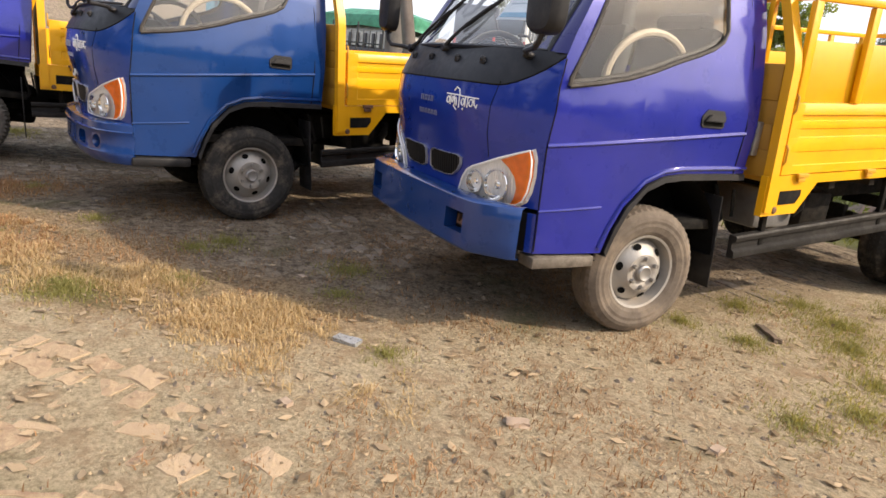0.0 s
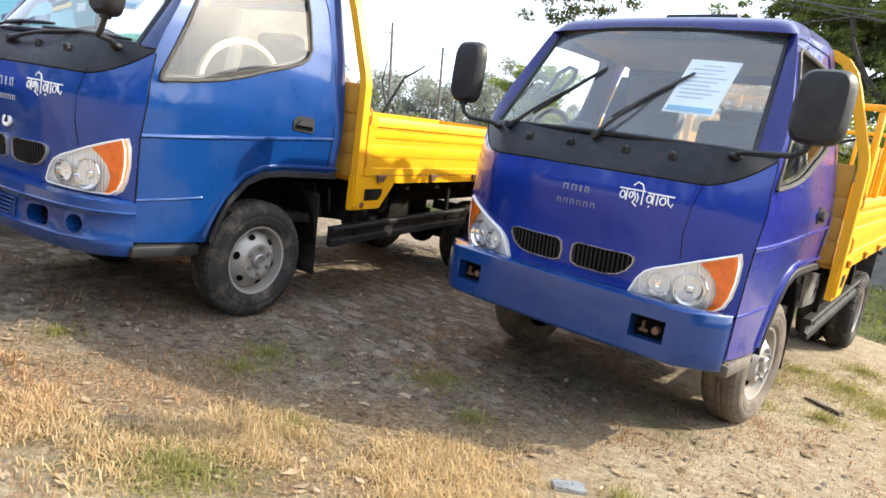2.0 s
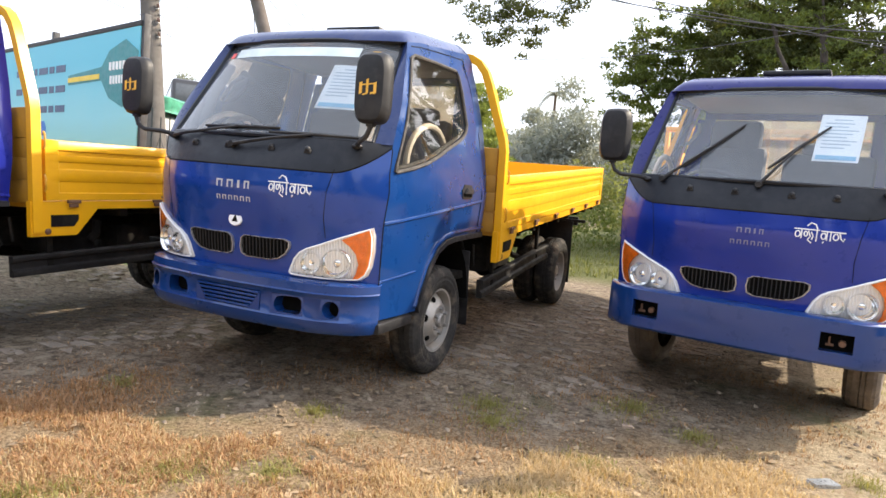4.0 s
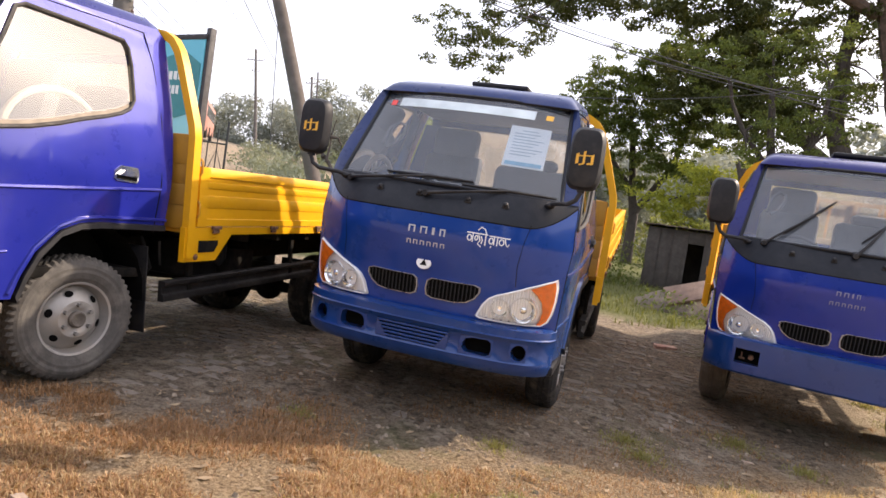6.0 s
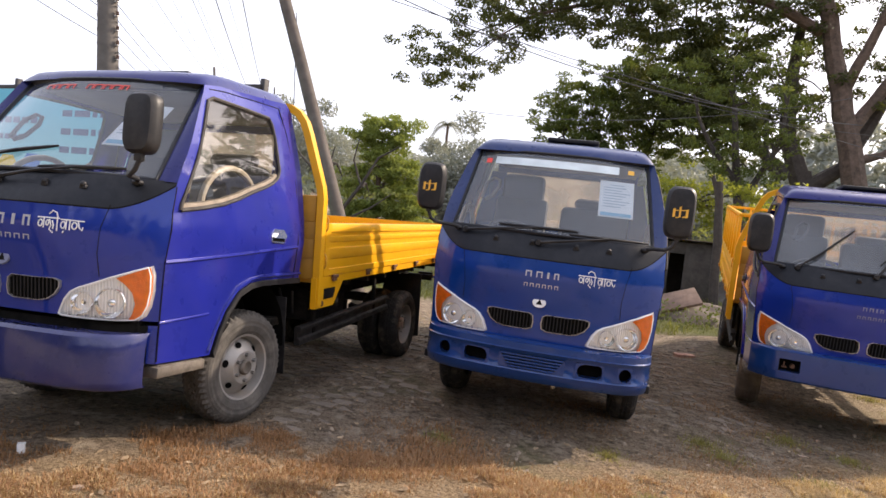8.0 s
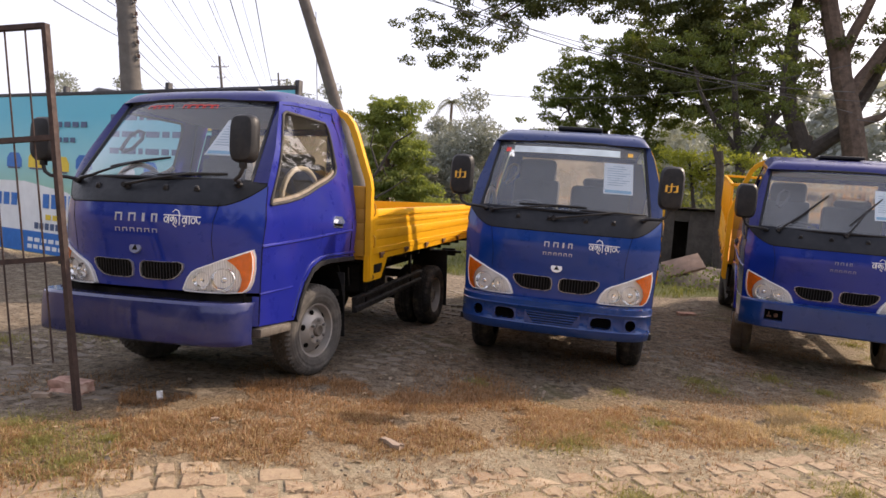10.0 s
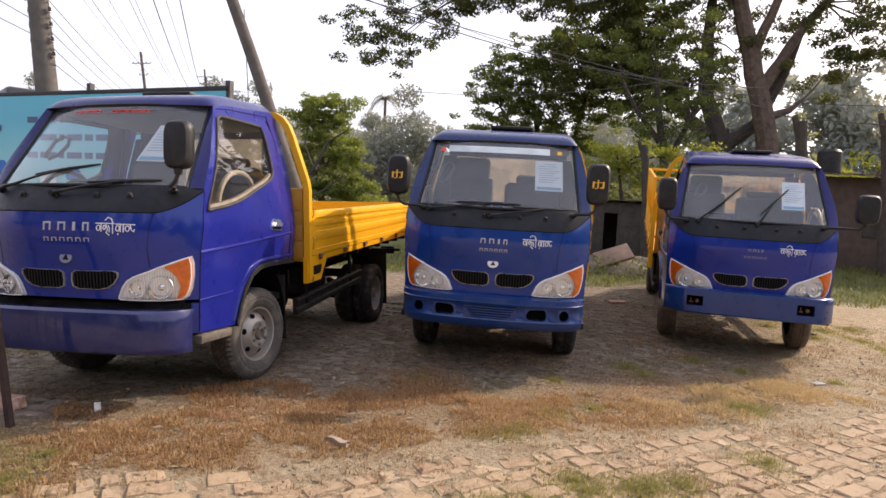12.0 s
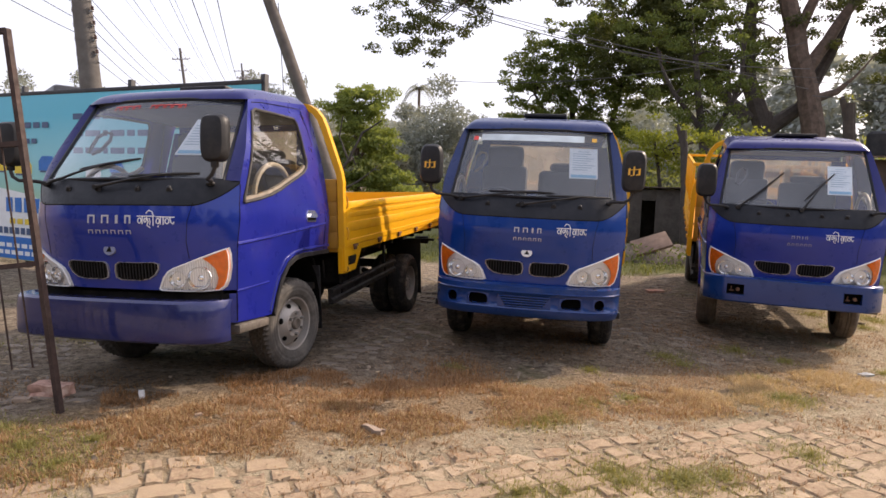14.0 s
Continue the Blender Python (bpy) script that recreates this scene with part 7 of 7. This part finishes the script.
for k in range(9):
    block(bm, -0.52 + 0.255 * k, -0.28 + 0.255 * k, -0.2, 1.8, 1.60 + 0.008 * (k % 2), 1.625 + 0.008 * (k % 2), 0.003)
part("roof", bm, TIN, shed, "rusty tin sheets")
for k in range(3):
    x = -0.36 + 0.29 * k
    bm = bmesh.new()
    block(bm, x, x + 0.235, -0.022, -0.002, 0.02, 1.53, 0.003)
    part("board", bm, DARKWOOD, shed)
house = tagged(new("outbuilding"), "long dark brick outbuilding with a tin roof", "building")
house.matrix_basis = pose(7.15, 12.6, ground_z(8, 12.6) - 0.05, 0, 0, -6)
bm = bmesh.new()
block(bm, 0, 6.5, 0, 3.0, 0, 2.45, 0.01)
part("wall", bm, MUDWALL, house)
bm = bmesh.new()
m = Matrix.Rotation(radians(4), 4, "X")
for k in range(26):
    block(bm, -0.3 + 0.27 * k, -0.04 + 0.27 * k, -0.35, 3.2, 2.50 + 0.012 * (k % 2), 2.53 + 0.012 * (k % 2), 0.003, m)
part("roof", bm, TIN, house)
for x in (1.0, 3.2, 5.0):
    bm = bmesh.new()
    block(bm, x, x + 0.7, -0.025, -0.004, 0.9, 1.7, 0.004)
    part("shutter", bm, DARKWOOD, house)
slab = new("concrete_slab")
bm = bmesh.new()
block(bm, -0.42, 0.42, -0.33, 0.33, -0.03, 0.03, 0.008)
part("slab", bm, plain("old_concrete", (0.15, 0.098, 0.072), 0.9, 0, 0.3, 6, 0.4, 40), slab)
slab.matrix_basis = pose(1.75, 9.70, ground_z(1.75, 9.70) + 0.38, 26, -20, 4)
tagged(slab, "tilted broken concrete slab on the bank", "slab")
mound("dirt_mound", 1.95, 9.9, 1.35, 0.85, 0.40, plain("dark_earth", (0.11, 0.085, 0.065), 0.95, 0, 0.4, 8, 0.6, 30, dirt=(0.05, 0.05, 0.03)), "low dark heap of earth and rubble", "earth heap", 41)
mound("rubble_mound", 4.3, 13.4, 1.9, 1.1, 0.85, plain("grey_rubble", (0.12, 0.11, 0.10), 0.95, 0, 0.35, 6, 0.6, 25), "grey heap of rubble behind the stake truck", "earth heap", 43)


def stump(x, y, top, r, label, seed):
    ob = tagged(new("tree_stump"), label, "stump")
    z = ground_z(x, y)
    bm = bmesh.new()
    limb(bm, [(0, 0, -0.1), (-0.10, 0, (top - z) * 0.5), (-0.22, 0, top - z)], r, r * 0.75)
    limb(bm, [(-0.15, 0, (top - z) * 0.8), (-0.38, 0, top - z + 0.15)], r * 0.6, r * 0.4)
    part("trunk", bm, BARK_DARK, ob)
    leaf_cloud("crown", [(-0.25, 0, top - z + 0.1, 0.28), (0.0, 0, top - z - 0.3, 0.2)], LEAF_BRIGHT, ob, 260, 0.05, seed)
    ob.matrix_basis = pose(x, y, z)


stump(2.75, 12.0, 3.35, 0.12, "lopped dark trunk beside the shed", 51)
stump(6.35, 11.4, 3.95, 0.17, "lopped trunk with a few young shoots", 52)
stump(8.15, 11.2, 4.0, 0.15, "lopped trunk by the outbuilding", 53)
tank = tagged(new("water_tank"), "small dark water tank on the outbuilding's roof", "tank")
bm = bmesh.new()
lathe(bm, [(0, 0.0001), (0, 0.30), (0.55, 0.30), (0.62, 0.24), (0.64, 0.0001)], 20)
bmesh.ops.transform(bm, matrix=Matrix.Rotation(-math.pi / 2, 4, "Y"), verts=bm.verts)
part("tank_body", bm, BLACK, tank)
tank.matrix_basis = pose(7.55, 13.4, ground_z(8, 12.6) + 2.56)

# ---------------------------------------------------------------- parked buses far along the road
BUS_WHITE = plain("bus_white", (0.62, 0.60, 0.56), 0.4, 0, 0.1, 1.0)
BUS_DARK = plain("bus_black", (0.045, 0.045, 0.05), 0.4, 0, 0.2, 1.0)
BUS_PINK = plain("bus_faded_red", (0.42, 0.22, 0.18), 0.5, 0, 0.15, 1.0)
BUS_RED = plain("bus_red", (0.45, 0.05, 0.035), 0.4, 0, 0.1, 1.0)
BUS_GLASS = plain("bus_glass", (0.10, 0.11, 0.12), 0.15, 0, 0.1)


def bus(x, y, turn, mat, label):
    ob = tagged(new("bus"), label, "bus", "parked buses")
    bm = bmesh.new()
    block(bm, -4.5, 4.5, -1.2, 1.2, 0.5, 3.1, 0.18)
    part("body", bm, mat, ob)
    for s in (1, -1):
        for k in range(9):
            bm = bmesh.new()
            block(bm, -4.2 + 0.93 * k, -3.4 + 0.93 * k, s * 1.205 - 0.006, s * 1.205 + 0.006, 1.75, 2.65, 0)
            part("window", bm, BUS_GLASS, ob)
    bm = bmesh.new()
    block(bm, 4.49, 4.51, -1.0, 1.0, 1.5, 2.7, 0)
    part("windscreen", bm, BUS_GLASS, ob)
    bm = bmesh.new()
    block(bm, -4.515, -4.495, -1.0, 1.0, 1.85, 2.85, 0.004)
    part("rear_window", bm, BUS_GLASS, ob)
    for k in range(6):
        bm = bmesh.new()
        block(bm, -4.55, -4.49, -0.95, 0.95, 0.85 + 0.14 * k, 0.93 + 0.14 * k, 0.006)
        part("louvre", bm, BUS_DARK, ob)
    for s in (1, -1):
        bm = bmesh.new()
        block(bm, -4.54, -4.48, s * 1.08 - 0.07, s * 1.08 + 0.07, 0.9, 1.5, 0.01)
        part("tail_lamp", bm, BUS_RED, ob)
    for px in (-2.8, 2.8):
        for s in (1, -1):
            bm = bmesh.new()
            lathe(bm, [(-0.12, 0.0001), (-0.12, 0.48), (0.12, 0.48), (0.12, 0.0001)], 20)
            bmesh.ops.transform(bm, matrix=Matrix.Translation((px, s * 1.1, 0.48)) @ Matrix.Rotation(math.pi / 2, 4, "Z"), verts=bm.verts)
            part("wheel", bm, RUBBER, ob)
    ob.matrix_basis = pose(x, y, ground_z(x, y) + 0.02, 0, 0, turn)


bus(-28.1, 23.0, 144, BUS_DARK, "dark bus parked with its louvred rear to the trucks")
bus(-32.5, 30.5, 127, BUS_WHITE, "pale bus parked in a row far behind the trucks")
bus(-39.0, 40.0, 127, BUS_PINK, "faded red bus parked in a row far behind the trucks")

# ---------------------------------------------------------------- laden truck on the road
TARP = plain("green_tarpaulin", (0.05, 0.24, 0.15), 0.6, 0, 0.35, 5, 0.4, 14)
SACK = plain("pale_sacking", (0.50, 0.50, 0.48), 0.9, 0, 0.3, 6, 0.4, 20)
cargo = tagged(new("laden_truck"), "loaded truck with pale sacks under a green tarpaulin", "truck")
bm = bmesh.new()
block(bm, -2.3, 2.3, -1.0, 1.0, 0.75, 1.15, 0.03)
part("bed", bm, BUS_DARK, cargo)
for s in (1, -1):
    for k in range(12):
        bm = bmesh.new()
        x = -2.2 + 0.4 * k
        block(bm, x - 0.06, x + 0.06, s * 1.0 - 0.03, s * 1.0 + 0.03, 1.14, 1.65, 0.008)
        part("stake", bm, BUS_DARK, cargo)
for name, mat, z0, z1, w, seed in (("sack_load", SACK, 1.16, 2.00, 0.93, 61.0), ("tarpaulin", TARP, 1.85, 2.50, 1.02, 63.0)):
    bm = bmesh.new()
    rows = []
    for j in range(7):
        f = j / 6
        k = w * (1.0 if f < 0.7 else 1.0 - 1.6 * (f - 0.7) ** 1.2)
        row = []
        for i in range(40):
            t = 2 * math.pi * i / 40
            ct, st = math.cos(t), math.sin(t)
            px, py = abs(ct) ** 0.3 * math.copysign(2.25, ct) * k, abs(st) ** 0.3 * math.copysign(1.0, st) * k
            q = 0.09 * noise.noise((px * 1.6, py * 1.6 + seed, f * 2.5))
            row.append((px * (1 + q * 0.4), py * (1 + q), z0 + (z1 - z0) * f + q))
        rows.append(row)
    vs = sheet(bm, rows, closed=True)
    bm.faces.new(vs[-1])
    part(name, bm, mat, cargo)
bm = bmesh.new()
block(bm, -3.9, -2.4, -0.95, 0.95, 0.7, 2.1, 0.12)
part("cab", bm, BUS_PINK, cargo)
for px in (-3.1, 1.2):
    for s in (1, -1):
        bm = bmesh.new()
        lathe(bm, [(-0.12, 0.0001), (-0.12, 0.44), (0.12, 0.44), (0.12, 0.0001)], 20)
        bmesh.ops.transform(bm, matrix=Matrix.Translation((px, s * 0.85, 0.44)) @ Matrix.Rotation(math.pi / 2, 4, "Z"), verts=bm.verts)
        part("wheel", bm, RUBBER, cargo)
cargo.matrix_basis = pose(-17.1, 10.9, ground_z(-17.1, 10.9) + 0.02, 0, 0, 20)

# ---------------------------------------------------------------- parked car, iron fence, bushes on the verge
car = tagged(new("car"), "small white hatchback with red trim parked far off", "car")
bm = bmesh.new()
prism(bm, [(-1.7, 0.30), (1.75, 0.30), (1.80, 0.62), (1.62, 0.80), (0.85, 0.90), (0.25, 1.38), (-1.25, 1.42), (-1.65, 0.95), (-1.75, 0.6)], lambda u, v, d: (u, d, v), -0.72, 0.72)
bmesh.ops.bevel(bm, geom=list(bm.edges), offset=0.07, segments=2, affect="EDGES")
part("body", bm, BUS_WHITE, car)
for s in (1, -1):
    for poly in ([(-1.25, 0.95), (-0.45, 0.95), (-0.45, 1.32), (-1.10, 1.32)], [(-0.38, 0.95), (0.62, 0.95), (0.16, 1.30), (-0.38, 1.32)]):
        bm = bmesh.new()
        prism(bm, poly, lambda u, v, d: (u, s * d, v), 0.715, 0.728)
        part("window", bm, BUS_GLASS, car)
    for x in (-1.1, 1.15):
        bm = bmesh.new()
        lathe(bm, [(-0.09, 0.0001), (-0.09, 0.27), (-0.06, 0.29), (0.06, 0.29), (0.09, 0.27), (0.09, 0.0001)], 18)
        bmesh.ops.transform(bm, matrix=Matrix.Translation((x, s * 0.66, 0.29)) @ Matrix.Rotation(math.pi / 2, 4, "Z"), verts=bm.verts)
        part("wheel", bm, RUBBER, car)
bm = bmesh.new()
block(bm, -1.80, -1.70, -0.6, 0.6, 0.62, 0.85, 0.02)
part("tail_panel", bm, BUS_RED, car, "red tail panel")
car.matrix_basis = pose(-19.6, 17.2, ground_z(-19.6, 17.2) + 0.01, 0, 0, 150)

fence = tagged(new("iron_fence"), "dark iron picket fence beside the hoarding", "fence")
F0, F1 = Vector((-6.35, 5.55, 0)), Vector((-8.6, 4.35, 0))
fence.matrix_basis = pose(F0.x, F0.y, ground_z(F0.x, F0.y))
FD = F1 - F0
for k in range(17):
    p = FD * (k / 16)
    bm = bmesh.new()
    tube(bm, [p, p + Vector((0, 0, 2.20 if k % 4 else 2.36))], 0.011 if k % 4 else 0.020, 6)
    part("picket" if k % 4 else "fence_post", bm, FRAME_DARK, fence)
    if k < 16 and k % 2 == 0:
        bm = bmesh.new()
        q, r = FD * ((k + 1) / 16), FD * ((k + 2) / 16)
        tube(bm, [p + Vector((0, 0, 1.35)), q + Vector((0, 0, 1.85)), r + Vector((0, 0, 1.35))], 0.010, 5)
        part("fence_brace", bm, FRAME_DARK, fence)
for z in (0.25, 1.30, 1.95):
    bm = bmesh.new()
    tube(bm, [Vector((0, 0, z)), FD + Vector((0, 0, z))], 0.016, 5)
    part("fence_rail", bm, FRAME_DARK, fence)
woods("verge_bushes", "bushes along the verge behind the beds, leaves paled for haze", [(-29, 36, 4.6), (-24, 30, 4.0), (-19.5, 25, 3.2), (-15, 20, 2.6), (-11, 15.5, 2.6), (-8.0, 12.8, 1.9)], LEAF_HAZE, 36, 0.11, 120, 0.9)
woods("bank_brush", "dark brush and weeds in front of the shed", [(-2.6, 10.8, 1.6), (-1.0, 11.6, 1.7), (0.0, 12.2, 1.6), (0.6, 12.0, 1.1)], LEAF_MID, 37, 0.05, 420, 0.34)
woods("bank_weeds", "low weeds on the rubble below the slab", [(0.9, 9.3, 0.5), (1.8, 8.9, 0.5), (3.0, 9.2, 0.55), (3.8, 9.9, 0.7)], LEAF_MID, 38, 0.04, 420, 0.22)

# ---------------------------------------------------------------- brick path and soling
PAVER = Mat("paver_brick")
info = PAVER.t.nodes.new("ShaderNodeObjectInfo")
pc = PAVER.ramp(info.outputs["Random"], [(0.0, (0.25, 0.158, 0.098)), (0.5, (0.355, 0.25, 0.160)), (1.0, (0.45, 0.335, 0.225))])
pc = PAVER.mix(PAVER.ramp(PAVER.noise(26, 8, 0.7), [(0.38, (0, 0, 0)), (0.6, (0.85, 0.85, 0.85))]), pc, (0.415, 0.310, 0.192))
PAVER.set(color=pc, rough=0.92)
PAVER.bump(PAVER.noise(45, 9, 0.75), 0.9, 0.015)
PAVER_REST = Mat("paver_brick_rest")
geo = PAVER_REST.t.nodes.new("ShaderNodeNewGeometry")
pc = PAVER_REST.ramp(geo.outputs["Random Per Island"], [(0.0, (0.25, 0.158, 0.098)), (0.5, (0.355, 0.25, 0.160)), (1.0, (0.45, 0.335, 0.225))])
pc = PAVER_REST.mix(PAVER_REST.ramp(PAVER_REST.noise(26, 8, 0.7), [(0.38, (0, 0, 0)), (0.6, (0.85, 0.85, 0.85))]), pc, (0.415, 0.310, 0.192))
PAVER_REST.set(color=pc, rough=0.92)
PAVER_REST.bump(PAVER_REST.noise(45, 9, 0.75), 0.9, 0.015)
SOLING = Mat("soling_brick")
geo = SOLING.t.nodes.new("ShaderNodeNewGeometry")
pc = SOLING.ramp(geo.outputs["Random Per Island"], [(0.0, (0.120, 0.097, 0.076)), (1.0, (0.200, 0.162, 0.126))])
pc = SOLING.mix(SOLING.ramp(SOLING.noise(20, 8, 0.7), [(0.45, (0, 0, 0)), (0.7, (0.8, 0.8, 0.8))]), pc, (0.27, 0.22, 0.168))
SOLING.set(color=pc, rough=0.95)
SOLING.bump(SOLING.noise(50, 8, 0.7), 0.4, 0.01)


def brick_shape(seed, l=0.20, w=0.130, h=0.05):
    """A worn brick with uneven, broken edges: top and sides only."""
    r = random.Random(seed)
    pts = []
    for x, y in ((-1, -1), (-0.2, -1), (0.4, -1), (1, -1), (1, 1), (0.3, 1), (-0.4, 1), (-1, 1)):
        pts.append((x * l / 2 + r.uniform(-0.022, 0.004) * (1 if x > 0 else -1), y * w / 2 + r.uniform(-0.020, 0.004) * (1 if y > 0 else -1)))
    v = [(x, y, -h) for x, y in pts] + [(x, y, -0.010) for x, y in pts] + [(x * 0.93, y * 0.90, r.uniform(-0.004, 0.004)) for x, y in pts]
    f = [(i, (i + 1) % 8, (i + 1) % 8 + 8, i + 8) for i in range(8)] + [(i + 8, (i + 1) % 8 + 8, (i + 1) % 8 + 16, i + 16) for i in range(8)] + [tuple(range(16, 24))]
    return v, f


LENGTHS = (0.225, 0.215, 0.22, 0.17, 0.16, 0.15, 0.125, 0.115, 0.10, 0.22)
SHAPES = []
for s in range(10):
    v, f = brick_shape(s, LENGTHS[s])
    me = bpy.data.meshes.new("brick")
    me.from_pydata(v, [], f)
    me.materials.append(PAVER.m)
    SHAPES.append((v, f, me))

path_u = math.degrees(math.atan2(U.y, U.x))
spots = []
for row in range(36):
    n = -1.22 - row * 0.132
    u = -5.2 + (row % 2) * 0.12
    while u < 7.0:
        p = U * u + N * n
        wear = noise.noise((p.x * 0.9, p.y * 0.9, 12.0)) + 0.35 * noise.noise((p.x * 3.5, p.y * 3.5, 2.0))
        gone = wear > 0.38 or n > max(-2.12, -1.36 - 0.19 * (u + 2.5)) - 0.30 * noise.noise((u * 1.2, 0, 4)) or (u > 2.6 and wear > 0.02)
        kind = rng.randrange(10)
        if not gone and rng.random() > 0.06:
            spots.append((u + LENGTHS[kind] / 2, n + rng.uniform(-0.010, 0.010), kind, rng.uniform(-8, 8) * (1.0 if u < 1.5 else 2.4), rng.uniform(-2.2, 2.2)))
        u += LENGTHS[kind] + rng.uniform(-0.002, 0.012)


def paver_lift(u, n):
    return 0.006 + 0.011 * noise.noise((u * 2.6, n * 2.6, 1)) - 0.009 * min(1.0, max(0.0, (u - 1.2) / 1.6))


def brick_pose(u, n, a, tilt, lift):
    """A brick bedded in the ground: it follows the slope of the earth round it."""
    p = U * u + N * n
    z = [ground_z(p.x + dx, p.y + dy) for dx, dy in ((0.07, 0), (-0.07, 0), (0, 0.07), (0, -0.07))]
    up = Vector(((z[1] - z[0]) / 0.14, (z[3] - z[2]) / 0.14, 1.0)).normalized()
    m = Vector((0, 0, 1)).rotation_difference(up).to_matrix().to_4x4()
    return Matrix.Translation((p.x, p.y, sum(z) / 4 + lift)) @ m @ Matrix.Rotation(radians(path_u + a), 4, "Z") @ Matrix.Rotation(radians(tilt), 4, "X")


near = [s for s in spots if -2.9 < s[0] < 1.6 and -2.55 < s[1]]
near = near[:300]
rest = [s for s in spots if s not in set(near)]
for u, n, kind, a, tilt in near:
    ob = new("brick", SHAPES[kind][2])
    ob.parent = ground
    ob.matrix_basis = brick_pose(u, n, a, tilt, paver_lift(u, n))
verts, faces = [], []
for u, n, kind, a, tilt in rest:
    m = brick_pose(u, n, a, tilt, paver_lift(u, n))
    v, f, _ = SHAPES[kind]
    i = len(verts)
    verts += [tuple(m @ Vector(q)) for q in v]
    faces += [tuple(j + i for j in q) for q in f]
me = bpy.data.meshes.new("brick_paving")
me.from_pydata(verts, [], faces)
me.materials.append(PAVER_REST.m)
tagged(new("brick_paving", me), "worn pale brick paving along the path", "paving", kind="stuff")
FLAT_BRICKS = [brick_shape(40 + q, 0.244, 0.126, 0.04) for q in range(6)]
verts, faces = [], []
for row in range(64):
    y = -3.0 + row * 0.13
    x = -4.6 + (row % 2) * 0.12
    while x < 4.0:
        wear = noise.noise((x * 0.6, y * 0.6, 21.0)) + 0.4 * noise.noise((x * 2.5, y * 2.5, 5.0))
        across = Vector((x, y)).dot(N)
        if across > -0.05 + 0.3 * noise.noise((x, y, 2)) and wear < 0.10 and rng.random() > 0.08 and x - 0.1 * y < 2.9:
            m = pose(x, y, ground_z(x, y) - 0.001 + 0.008 * noise.noise((x * 2.2, y * 2.2, 8.0)) + rng.uniform(-0.002, 0.002), rng.uniform(-1, 1), rng.uniform(-1, 1), rng.uniform(-2, 2) - 3)
            v, f = FLAT_BRICKS[rng.randrange(6)]
            i = len(verts)
            verts += [tuple(m @ Vector(q)) for q in v]
            faces += [tuple(j + i for j in q) for q in f]
        x += 0.25
me = bpy.data.meshes.new("brick_soling")
me.from_pydata(verts, [], faces)
me.materials.append(SOLING.m)
tagged(new("brick_soling", me), "dirty worn brick soling under the trucks", "paving", kind="stuff")
